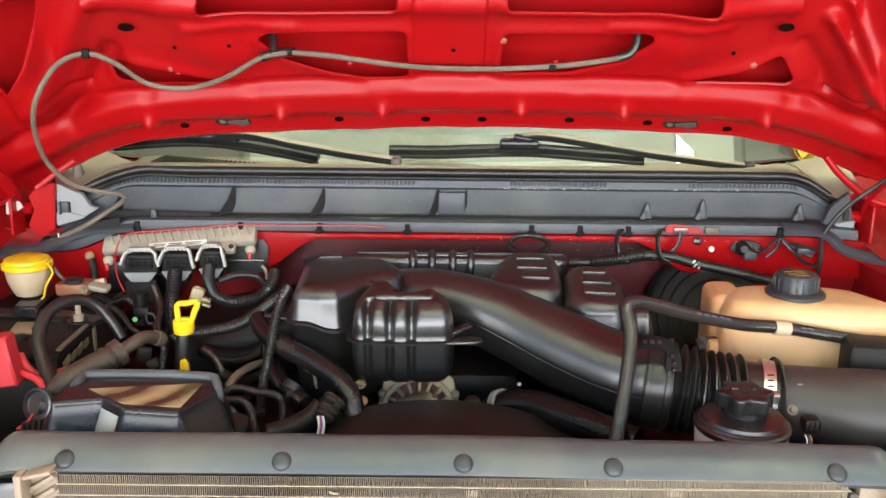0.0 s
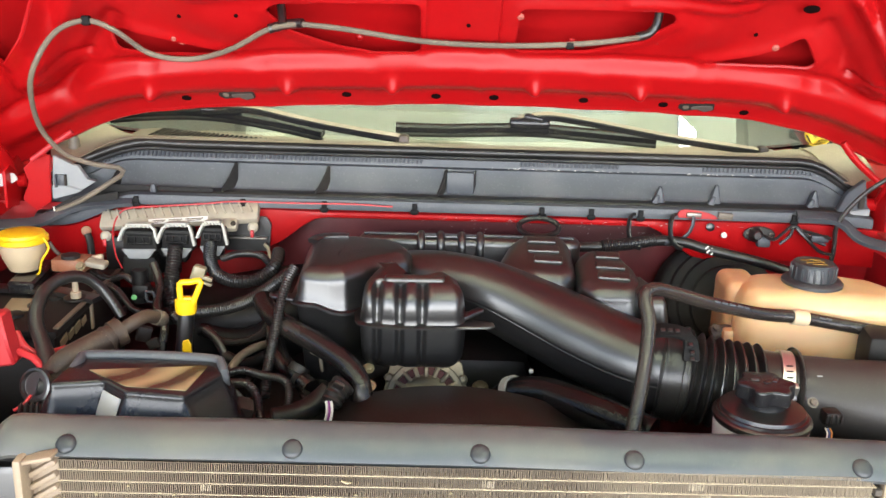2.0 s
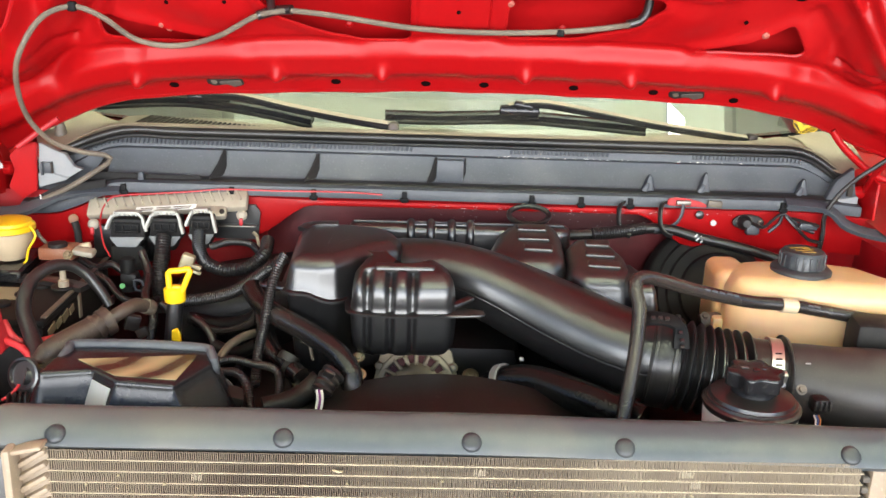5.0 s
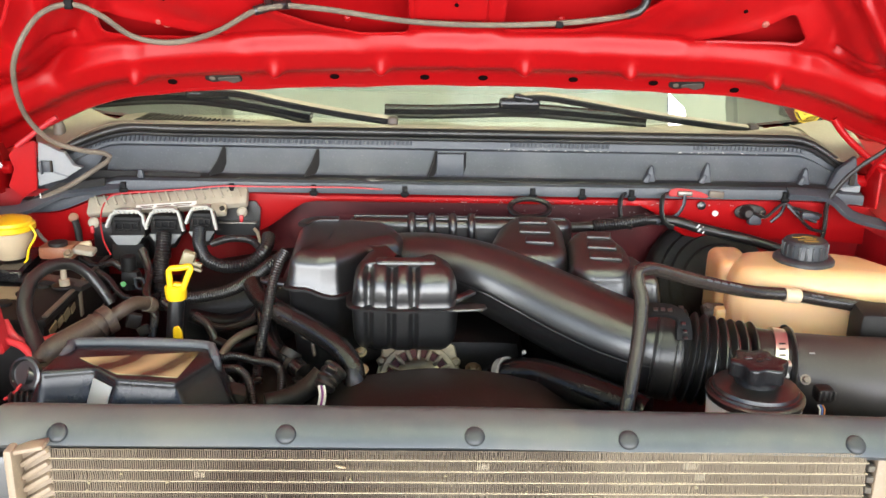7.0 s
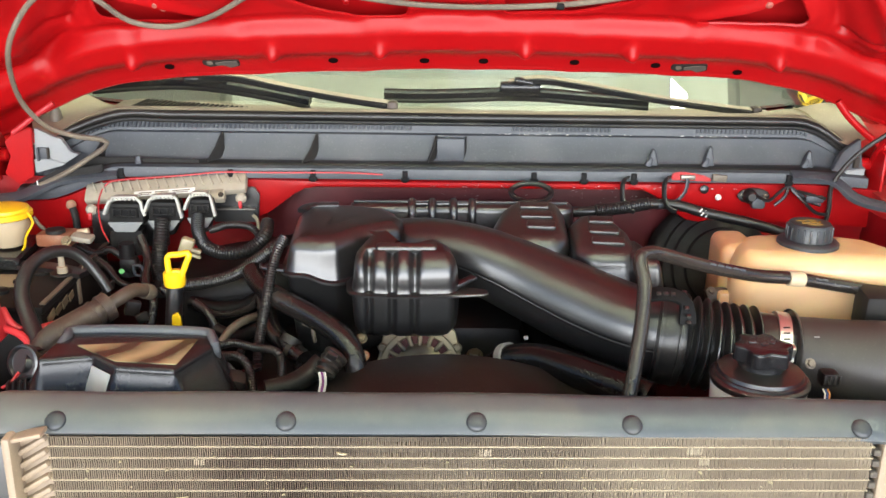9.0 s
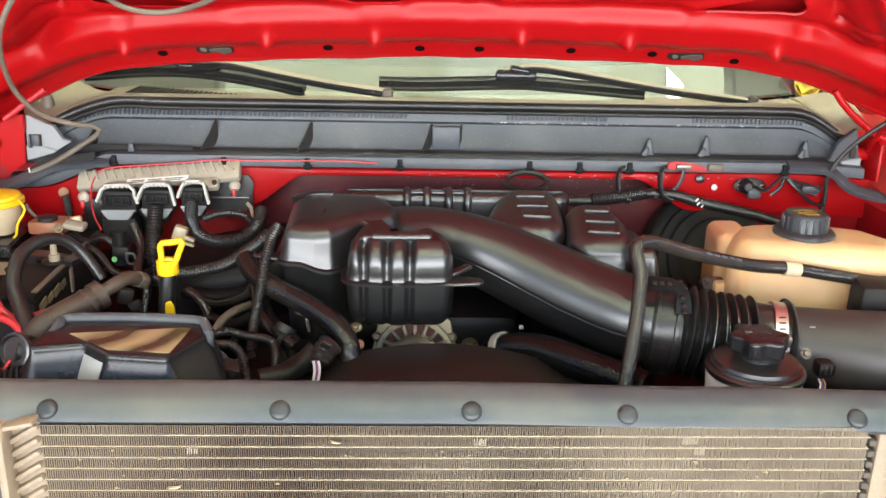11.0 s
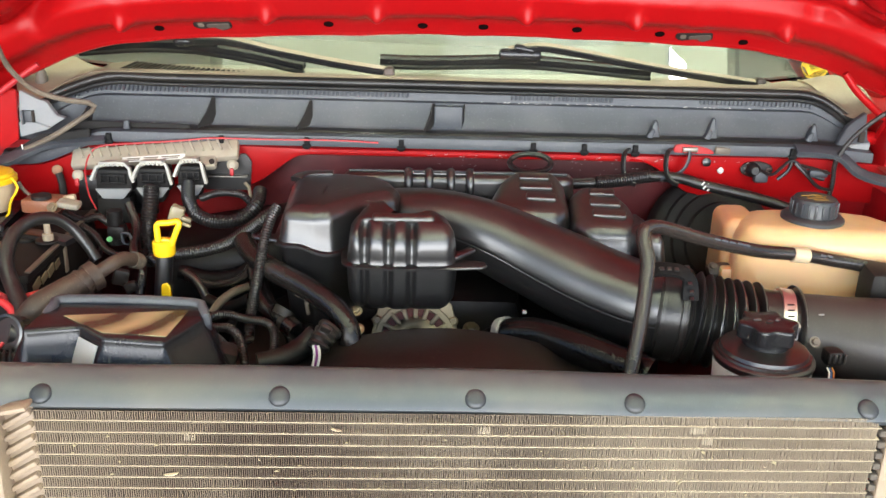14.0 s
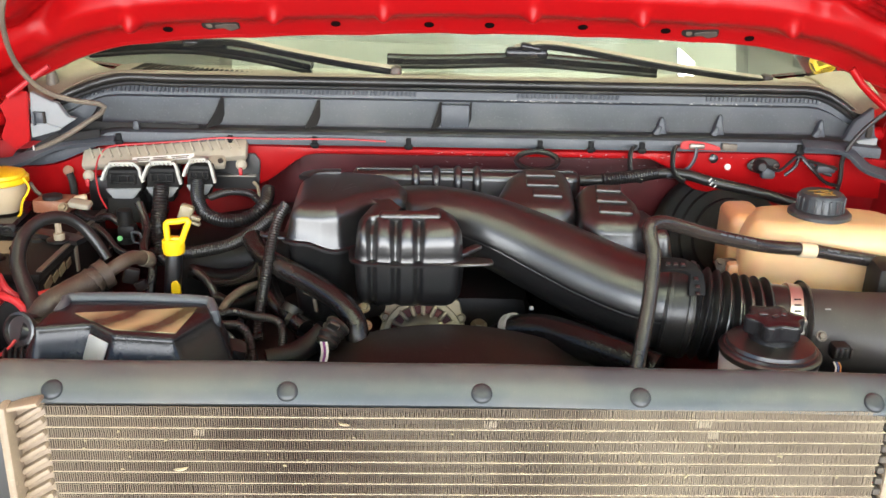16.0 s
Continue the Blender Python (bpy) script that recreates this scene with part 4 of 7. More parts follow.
HOLE = material("shadowed_opening", (0.008, 0.003, 0.003), 0.9, vary=0.3, grain=200, bump=0.1, spec=0.02)
for c in ((-0.419, -0.017), (-0.166, 0.001), (-0.026, 0.003), (0.065, 0.004), (0.206, 0.004), (0.333, 0.000), (0.465, -0.012)):
    part("drain_hole", hood_hole(c, 0.0075, 0.005), HOLE, hood, "small dark drain hole")
for c in ((-0.451, 0.203), (0.486, 0.215)):
    part("access_hole", hood_hole(c, 0.0115, 0.0065, 0.02), HOLE, hood, "oval access hole")
for c in ((0.016, 0.166), (0.014, 0.236), (-0.310, 0.170), (-0.390, 0.166), (0.424, 0.166)):
    part("pin_hole", hood_hole(c, 0.003, 0.003, 0.018), HOLE, hood)


def hood_slot(c, outline, n, high):
    """A plate of the given outline lying on the hood's lower flange."""
    m = Matrix.Translation(hp(c[0], c[1], n)) @ Matrix((Vector((1, 0, 0)), HU, HN)).transposed().to_4x4()
    return moulded(outline, [(0, 0), (high, 0.0004)], lambda v: m @ v, 0.004, 60)


for c in ((-0.338, -0.008), (0.387, -0.004)):
    slot = part("latch_slot", hood_slot(c, [(-0.029, 0.007), (0.027, 0.009), (0.029, -0.004), (0.014, -0.0095), (0.002, -0.004), (-0.018, -0.008), (-0.029, -0.003)], -0.008, 0.0014), GRIME, hood, "ragged slot with a metal tongue")
    part("slot_tongue", hood_slot(c, [(-0.010, 0.002), (0.004, 0.0045), (0.024, 0.006), (0.027, -0.003), (0.013, -0.0082), (0.004, -0.0035), (-0.008, -0.004)], -0.0064, 0.0008), STEEL, slot)
    part("slot_lip", hood_slot(c, [(-0.024, 0.004), (-0.014, 0.005), (-0.012, -0.002), (-0.020, -0.004)], -0.0064, 0.0006), GREY_HOSE, slot)
for c, n_, m_ in (((-0.407, 0.121), 0.012, SEALANT), ((-0.397, 0.114), 0.010, SEALANT), ((0.173, 0.111), -0.022, RED), ((-0.142, 0.104), -0.022, RED), ((0.462, 0.139), 0.012, SEALANT), ((0.088, 0.180), 0.012, SEALANT)):
    part("sealant_dab", shift(lathe([(0.0055, 0), (0.0055, 0.002), (0.003, 0.004)], 14), along(hp(c[0], c[1], n_), hp(c[0], c[1], 0.1))), m_, hood, "small dab of sealant")


def hood_hinge(s):
    ob = part("hinge", prism([(0, 0), (0.09, -0.01), (0.1, 0.03), (0.05, 0.075), (0.0, 0.06)], 0.005, Matrix.Translation((s * 0.70, 1.44, 1.35)) @ pose(0, 0, 0, 90, 0, 90)), RED, hood, "red painted steel hinge")
    part("arm", tube([(s * 0.705, 1.49, 1.385), (s * 0.7, 1.45, 1.43), (s * 0.715, 1.40, 1.475)], 0.011, 8, flat=0.5), RED, ob)
    part("pivot", lathe([(0.011, 0), (0.011, 0.016), (0.007, 0.02)], 16, Matrix.Translation((s * 0.70, 1.488, 1.385)) @ pose(0, 0, 0, 0, -90 * s, 0)), RED, ob)
    if s > 0:
        part("hinge_arch", tube([(0.622, 1.462, 1.490), (0.640, 1.460, 1.468), (0.666, 1.458, 1.445), (0.700, 1.455, 1.421), (0.730, 1.450, 1.412)], 0.0058, 10), RED, ob, "red curved hinge arm")
    else:
        part("hinge_plate", plate([(-0.656, 1.462, 1.429), (-0.632, 1.462, 1.433), (-0.637, 1.462, 1.356), (-0.660, 1.462, 1.341), (-0.681, 1.462, 1.360), (-0.669, 1.462, 1.388), (-0.676, 1.462, 1.410)], 0.006), RED, ob, "folded red hinge plate")
        # pale plate added for the bright outdoors showing between hood and fender
        part("bright_gap_plate", plate([(-0.712, 1.458, 1.401), (-0.690, 1.458, 1.403), (-0.684, 1.458, 1.393), (-0.700, 1.458, 1.382), (-0.714, 1.458, 1.380)], 0.003), SCUFF, ob, "pale plate standing in for the bright outside past the hood")


hood_hinge(-1)
hood_hinge(1)

washer_line = thing("washer_hose", hp(-0.2, 0.15, 0.03), "grey dusty washer hose clipped under the hood", "hose")
part("left_run", tube([(-0.221, 1.342, 1.652), (-0.264, 1.348, 1.643), (-0.325, 1.372, 1.611), (-0.386, 1.385, 1.595), (-0.441, 1.379, 1.602), (-0.479, 1.356, 1.633), (-0.514, 1.345, 1.647), (-0.551, 1.333, 1.634), (-0.575, 1.315, 1.597), (-0.600, 1.340, 1.551), (-0.610, 1.385, 1.489), (-0.593, 1.420, 1.445), (-0.557, 1.440, 1.425), (-0.521, 1.450, 1.418), (-0.517, 1.455, 1.408), (-0.542, 1.455, 1.390), (-0.582, 1.450, 1.365), (-0.624, 1.450, 1.345)], 0.004, 8, 0.01), GREY_HOSE, washer_line)
part("right_run", tube([(-0.221, 1.342, 1.652), (-0.160, 1.345, 1.647), (-0.049, 1.356, 1.633), (0.056, 1.358, 1.630), (0.161, 1.355, 1.635), (0.232, 1.348, 1.644), (0.274, 1.367, 1.652), (0.285, 1.370, 1.668), (0.288, 1.373, 1.680)], 0.004, 8, 0.01), GREY_HOSE, washer_line)
part("tee", join(tube([(-0.264, 1.348, 1.643), (-0.241, 1.354, 1.650), (-0.215, 1.341, 1.653)], 0.0068, 10), tube([(-0.243, 1.343, 1.650), (-0.249, 1.367, 1.678)], 0.006, 10)), BLACK, washer_line, "black plastic tee piece")
part("elbow", tube([(0.256, 1.360, 1.648), (0.274, 1.363, 1.653), (0.284, 1.366, 1.666), (0.287, 1.369, 1.682)], 0.0065, 10), BLACK, washer_line)
part("clip", rbox((-0.516, 1.345, 1.647), (0.012, 0.012, 0.014), 0.003), BRACKET_BLACK, washer_line)
part("clip", rbox((0.161, 1.356, 1.633), (0.012, 0.012, 0.01), 0.003), BRACKET_BLACK, washer_line)

cable_r = thing("hood_cable", (0.624, 1.440, 1.314), "thin ribbed black cable from hood to firewall", "cable")
part("loom", tube([(0.702, 1.400, 1.472), (0.683, 1.410, 1.450), (0.659, 1.430, 1.420), (0.638, 1.440, 1.389), (0.627, 1.450, 1.354), (0.633, 1.460, 1.318), (0.631, 1.460, 1.293)], 0.0038, 8, 0.004, 0.0007, 0.0032), RUBBER, cable_r)


# ---- radiator stack and its cover ----
cover = thing("radiator_cover", (0.0, 0.92, 1.22), "black-grey plastic radiator cover with push pins", "cover")
COVER_PROFILE = [(0.958, 1.215), (0.946, 1.232), (0.934, 1.2505), (0.926, 1.2575), (0.919, 1.2592), (0.913, 1.2580), (0.906, 1.2552), (0.898, 1.2515), (0.891, 1.2460), (0.8858, 1.2395), (0.8822, 1.2320), (0.887, 1.226)]


def cover_fn(x, i):
    y, z = COVER_PROFILE[int(round(i))]
    end = smooth01(0.415, 0.47, abs(x - 0.01))
    return (x, y - 0.002 * x - 0.010 * end, z - 0.015 * max(0.0, x) + 0.005 * end - 0.05 * smooth01(0.47, 0.53, abs(x - 0.01)) + 0.0006 * math.sin(x * 23) * (1 if i < 9 else 0.3))


part("panel", sheet(steps(-0.53, 0.55, 120), list(range(12)), cover_fn), COVER, cover)
for px_ in (-0.403, -0.169, 0.027, 0.189, 0.431):
    pc = (Vector(cover_fn(px_, 8)) + Vector(cover_fn(px_, 9)) * 2) / 3 + Vector((0, 0.001, 0.001))
    part("push_pin", lathe([(0.0108, 0), (0.0106, 0.0014), (0.0090, 0.0030), (0.0058, 0.0042), (0.002, 0.0047)], 24, along(pc, pc + Vector((0, -0.66, 0.75)))), PIN_GREY, cover, "domed plastic push pin")

condenser = thing("condenser", (0.01, 0.89, 0.78), "dusty aluminium condenser with horizontal tubes and folded fins", "condenser")
CX0, CX1, CY, CTOP, PITCH, NT = -0.409, 0.444, 0.881, 1.217, 0.01305, 32
# dark sheet added close behind the fins, so the gaps between them look deep
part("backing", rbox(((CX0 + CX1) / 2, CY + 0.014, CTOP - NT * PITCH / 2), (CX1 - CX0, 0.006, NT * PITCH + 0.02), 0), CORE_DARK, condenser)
for k in range(NT):
    z = CTOP - k * PITCH
    part("tube", join(rbox(((CX0 + CX1) / 2, CY + 0.0085, z), (CX1 - CX0 + 0.006, 0.016, 0.0019), 0.0008, None, 1)), ALU, condenser)
rnd = random.Random(11)


def fin_row(z0, z1, coarse):
    """One folded fin strip: each fold has a front edge of its own thickness and runs back into the core."""
    bm, x, up, last = bmesh.new(), CX0, False, None
    pitch, th = (0.0044, 0.0006) if coarse else (0.00225, 0.00053)
    bend, left, lean = 0.0, 0, 0.0
    while x < CX1:
        if left <= 0 and rnd.random() < 0.018:
            left, bend, lean = rnd.randint(5, 26), rnd.uniform(-0.0012, 0.0012), rnd.uniform(-0.0008, 0.0008)
        left -= 1
        if left <= 0:
            bend, lean = bend * 0.7, lean * 0.7
        jx = x + rnd.gauss(0, 0.00012)
        y = CY + rnd.uniform(0, 0.0007)
        tilt = rnd.gauss(0, 0.00013) + 0.00020 * (1 if up else -1)
        rows = []
        for f in (0.0, 0.5, 1.0):
            cx = jx + tilt * (f - 0.5) * 2 + (bend if f == 0.5 else 0.0)
            z = z0 + (z1 - z0) * f
            rows.append([bm.verts.new((cx - th, y + 0.009, z)), bm.verts.new((cx - th, y, z)), bm.verts.new((cx + th, y, z)), bm.verts.new((cx + th, y + 0.009, z))])
        for p, q in zip(rows, rows[1:]):
            for i in range(3):
                bm.faces.new((p[i], p[i + 1], q[i + 1], q[i]))
        if last:
            # the fold over to the neighbour, hard against the tube
            p, q = (last[2], rows[2]) if up else (last[0], rows[0])
            dz = Vector((0, 0, -0.0009 if up else 0.0009))
            e = [bm.verts.new(p[2].co + dz), bm.verts.new(q[1].co + dz)]
            bm.faces.new((p[2], q[1], e[1], e[0]))
        last, up = rows, not up
        x += pitch * rnd.uniform(0.93, 1.07)
    return bm


for k in range(-1, NT - 1):
    part("fin_strip", fin_row(CTOP - (k + 1) * PITCH + 0.001, CTOP - k * PITCH - 0.001, k > 11), FIN, condenser, "", False)


def header_tank(s, x, ribbed=True):
    """The end tank: a body, a proud outer lip and slanted ribs between lip and core."""
    tank = part("header_tank", rbox((x, 0.893, 1.02), (0.036, 0.02, 0.43), 0.004), TANK, condenser, "dusty tan end tank with slanted ribs")
    part("outer_lip", rbox((x + s * 0.016, 0.879, 1.02), (0.009, 0.04, 0.436), 0.003), TANK, tank)
    for k in range(26 if ribbed else 0):
        z = 1.220 - k * 0.0145
        part("rib", rbox((x - s * 0.002, 0.881, z), (0.034, 0.012, 0.0065), 0.0025, pose(0, 0, 0, 0, s * 32, 0), 2), TANK, tank)


header_tank(-1, -0.427)
header_tank(1, 0.474, False)
# dark blocks added beside the tank, their colour standing for shaded gaps
for k in range(NT - 1):
    part("notch_block", rbox((CX1 + 0.006, CY + 0.006, CTOP - (k + 0.5) * PITCH), (0.008, 0.012, PITCH * 0.55), 0.0015), CORE_DARK, condenser)
part("top_bracket", rbox((-0.425, 0.873, 1.236), (0.034, 0.02, 0.005), 0.002, pose(0, 0, 0, 0, -12, 0)), TANK, condenser, "small rusty top bracket")
for k in range(46):
    x, z = rnd.uniform(CX0 + 0.02, CX1 - 0.02), rnd.uniform(1.06, 1.21)
    s = rnd.uniform(0.0010, 0.0026)
    part("debris_fleck", shift(rbox((0, 0, 0), (s * rnd.uniform(1, 2.5), 0.001, s), 0, None, 1, (rnd.uniform(0.2, 0.8), 1)), Matrix.Translation((x, CY - 0.0012, z)) @ pose(0, 0, 0, 0, rnd.uniform(-60, 60), 0)), LABEL_TAN, condenser)



def bent_patch(x, z, n, tone):
    """A few fins combed flat against each other, their sides catching the light."""
    for k in range(n):
        bm = bmesh.new()
        cx, top = x + k * 0.00225 + rnd.uniform(-0.0003, 0.0003), z + rnd.uniform(0.0020, 0.0044)
        lean = rnd.uniform(-0.0006, 0.0010)
        v = [bm.verts.new(p) for p in ((cx, CY - 0.0006, z - 0.0042), (cx + 0.0010, CY - 0.0009, z - 0.0040), (cx + 0.0011 + lean, CY - 0.0010, top), (cx + 0.0002 + lean, CY - 0.0007, top + 0.0004))]
        bm.faces.new(v)
        w = [bm.verts.new(u.co + Vector((0, 0.003, 0))) for u in v]
        for i in range(4):
            bm.faces.new((v[i], v[(i + 1) % 4], w[(i + 1) % 4], w[i]))
        part("bent_fin", bm, tone, condenser, "flattened bright fin", False)


for bx_, bz_, bn_ in ((-0.264, 1.2005, 5), (0.030, 1.2115, 6), (0.248, 1.2135, 7), (0.262, 1.2005, 5)):
    bent_patch(bx_, bz_, bn_, BENT_FIN)
for px_, pz_, ps_, pr_ in ((-0.278, 1.159, 0.0085, -8), (-0.112, 1.212, 0.0065, 12), (-0.34, 1.187, 0.002, 40), (0.10, 1.155, 0.003, -30), (0.33, 1.172, 0.002, 15), (-0.19, 1.176, 0.002, 60)):
    part("leaf_scrap", shift(moulded([(-1, 0.22), (-0.55, -0.16), (0.1, -0.30), (0.7, -0.05), (1, 0.25), (0.45, 0.10), (0.0, 0.04), (-0.5, 0.12)], [(0, 0.0), (0.3, 0.05)], lambda v: v + Vector((0, 0, 0.25 * v.x * v.x)), 0.1, 24), Matrix.Translation((px_, CY - 0.0022, pz_)) @ pose(0, 0, 0, 90, pr_, 0) @ Matrix.Scale(ps_, 4)), SCRAP, condenser, "dry pale leaf scrap")

core_support = thing("core_support", (0, 0.97, 0.0), "black painted steel core support under the cover", "support", kind="structure")
part("beam", rbox((0.01, 0.955, 1.19), (1.4, 0.06, 0.05), 0.01), BLACK, core_support)
part("lower_panel", rbox((0.01, 0.94, 0.4), (1.46, 0.03, 0.8), 0.01), BLACK, core_support)
part("side_panel", rbox((-0.6, 0.93, 0.99), (0.3, 0.03, 0.42), 0.01), BLACK, core_support)
part("side_panel", rbox((0.62, 0.93, 0.99), (0.28, 0.03, 0.42), 0.01), BLACK, core_support)
part("radiator_core", rbox((0.01, 0.985, 0.98), (0.9, 0.05, 0.4), 0.01), CORE_DARK, core_support)

shroud = thing("fan_shroud", (0.0, 1.05, 0.76), "black plastic fan shroud dome behind the radiator", "shroud")
part("dome", lathe([(0.19, -0.052), (0.215, -0.044), (0.233, -0.030), (0.246, -0.012), (0.254, 0.008), (0.259, 0.030), (0.262, 0.060), (0.262, 0.075), (0.10, 0.078)], 96, Matrix.Translation((0.0, 1.03, 0.957)) @ Matrix.Diagonal((1.28, 1, 1, 1)) @ pose(0, 0, 0, -90, 0, 0)), SHROUD, shroud)
part("back_plate", rbox((0.0, 1.0, 0.95), (0.86, 0.03, 0.44), 0.012), BLACK, shroud)

# ---- engine mass ----
engine = thing("engine", (0, 1.3, 0.3), "grimy dark engine block under the intake", "engine")
part("block", rbox((0.0, 1.36, 0.8), (0.5, 0.5, 0.6), 0.04), SOOTY, engine)
for s in (-1, 1):
    part("valve_cover", rbox((s * 0.21, 1.36, 1.1), (0.16, 0.46, 0.12), 0.03, pose(0, 0, 0, 0, s * 25, 0), 3), SOOTY, engine)
part("coil_cover", rbox((-0.30, 1.43, 1.14), (0.22, 0.2, 0.2), 0.03, pose(0, 0, 0, 0, -8, 6), 3), SOOTY, engine)
part("front_bracket", rbox((-0.266, 1.060, 1.201), (0.045, 0.03, 0.03), 0.008, pose(0, 0, 0, 10, 20, 15)), GRIME, engine, "rusty brown bracket")
part("front_pulley", lathe([(0.03, 0), (0.03, 0.012), (0.022, 0.014), (0.02, 0.004), (0.008, 0.004)], 28, along((-0.283, 1.070, 1.195), Vector((-0.283, 1.070, 1.195)) + Vector((0.1, -1, 0.5)))), GRIME, engine)
part("timing_cover", rbox((0.0, 1.13, 0.98), (0.34, 0.06, 0.26), 0.025), BLACK_MATTE, engine)
part("intake_neck", lathe([(0.05, 1.05), (0.05, 1.24)], 24, Matrix.Translation((-0.05, 1.40, 0))), BLACK, engine)
part("intake_manifold", rbox((0.02, 1.42, 1.12), (0.22, 0.26, 0.12), 0.03), SOOTY, engine)

# ---- air intake ----
intake = thing("air_intake", (0.0, 1.28, 1.2), "satin black moulded air intake with resonator boxes and duct", "air intake")


def flutes(v):
    # three pressed grooves down the front wall, wider and deeper towards the top edge
    k = 0.0
    wide = 0.0044 + 0.0018 * smooth01(1.29, 1.335, v.z)
    for gx in (-0.097, -0.067, -0.038):
        k += math.exp(-(abs(v.x - gx) / wide) ** 2.4)
    front = smooth01(1.182, 1.164, v.y)
    deep = 0.0065 + 0.0055 * smooth01(1.285, 1.325, v.z)
    rise = 0.16 * (v.y - 1.20) * smooth01(1.30, 1.335, v.z)
    belly = 0.003 * math.sin(min(1, max(0, (v.z - 1.285) / 0.05)) * math.pi) * front
    return Vector((v.x, v.y + deep * k * front - belly, v.z + rise - 0.007 * k * front * smooth01(1.318, 1.335, v.z)))


FRONT = [(-0.121, 1.150), (-0.060, 1.142), (0.014, 1.147), (0.024, 1.172), (0.017, 1.203), (-0.003, 1.228), (-0.030, 1.228), (-0.050, 1.200), (-0.070, 1.232), (-0.088, 1.256), (-0.112, 1.226), (-0.124, 1.190)]
front_box = part("front_resonator", moulded(FRONT, [(1.214, 0.034), (1.217, 0.022), (1.223, 0.012), (1.232, 0.006), (1.245, 0.004), (1.280, 0.002), (1.2835, 0.002), (1.2865, 0.0035), (1.293, 0.0042), (1.304, 0.0050), (1.314, 0.0062)] + round_top(1.339, 0.021, 10, 0.0072), flutes, 0.020, 360), BLACK, intake)
part("seam_flange", moulded(FRONT, [(1.2795, -0.002), (1.2800, -0.0045), (1.2830, -0.0048), (1.2838, -0.0025), (1.2844, 0.004)], lambda v: Vector((v.x, v.y, v.z + 0.05 * max(0, v.y - 1.17))), 0.020, 200), BLACK, front_box)
part("flange_ear", prism([(0.004, 1.142), (0.052, 1.148), (0.058, 1.154), (0.056, 1.166), (0.024, 1.176)], 0.0042, Matrix.Translation((0, 0, 1.2798)), 0.0012), BLACK, front_box)
part("ear_tab", rbox((0.028, 1.178, 1.2905), (0.034, 0.013, 0.006), 0.002, pose(0, 0, 0, 0, -8, 38)), BLACK, front_box)
part("raised_bar", rbox((-0.049, 1.1815, 1.3352), (0.080, 0.0165, 0.011), 0.0052, pose(0, 0, 0, 9, 0, 1), 4), BLACK, front_box)

BIG = [(-0.214, 1.192), (-0.215, 1.316), (-0.206, 1.345), (-0.185, 1.362), (-0.130, 1.362), (-0.078, 1.349), (-0.056, 1.322), (-0.044, 1.290), (-0.052, 1.258), (-0.098, 1.230), (-0.138, 1.190), (-0.165, 1.184)]


def sag(v):
    # the seam dips where the front wall turns back, and the top rises to the rear
    low = smooth01(1.335, 1.300, v.z) * smooth01(1.22, 1.29, v.z)
    dip = -0.011 * smooth01(-0.185, -0.145, v.x) * low
    return v + Vector((0, 0, dip + 0.06 * (v.y - 1.29) * smooth01(1.305, 1.335, v.z)))


big_box = part("side_resonator", moulded(BIG, [(1.16, 0.022), (1.2, 0.014), (1.288, 0.005), (1.2925, 0.002), (1.2955, 0.002), (1.300, 0.004), (1.312, 0.006)] + round_top(1.346, 0.022, 10, 0.0075), sag, 0.024, 300), BLACK, intake)
part("seam_flange", moulded(BIG, [(1.2905, -0.001), (1.2910, -0.004), (1.2948, -0.0042), (1.2956, -0.002), (1.2962, 0.004)], sag, 0.024, 220), BLACK, big_box)
part("side_ear", prism([(-0.244, 1.210), (-0.212, 1.200), (-0.208, 1.226), (-0.240, 1.224)], 0.0042, Matrix.Translation((0, 0, 1.2925)), 0.0012), BLACK, big_box)
part("ear_lip", tube([(-0.246, 1.222, 1.2960), (-0.243, 1.211, 1.2960), (-0.228, 1.204, 1.2962), (-0.212, 1.198, 1.2962)], 0.0026, 8, 0.004), BLACK, big_box)
part("ridge", band([(-0.200, 1.318, 1.3445), (-0.193, 1.330, 1.3470), (-0.176, 1.337, 1.3480), (-0.150, 1.339, 1.3480)], 0.009, 0.0035), BLACK, big_box)

plenum = part("rear_plenum", moulded([(-0.135, 1.366), (0.2, 1.362), (0.205, 1.402), (-0.14, 1.402)], [(1.2, -0.012), (1.300, -0.004), (1.318, 0.0)] + round_top(1.342, 0.012, 6), None, 0.02, 200), BLACK, intake, "ribbed rear plenum")
part("top_bead", tube([(-0.130, 1.381, 1.3425), (0.02, 1.379, 1.3432), (0.19, 1.377, 1.3435)], 0.0028, 8), BLACK, plenum)
for rx_ in (-0.043, -0.013, 0.019, 0.047):
    part("rib", tube([(rx_, 1.357, 1.282), (rx_, 1.3575, 1.318), (rx_, 1.360, 1.334), (rx_, 1.367, 1.342), (rx_, 1.378, 1.3445)], 0.0062, 10, 0.004), BLACK, plenum)
for rx_ in (-0.028, 0.003, 0.033):
    part("rib_cap", rbox((rx_, 1.371, 1.3425), (0.020, 0.008, 0.005), 0.002), BLACK, plenum)


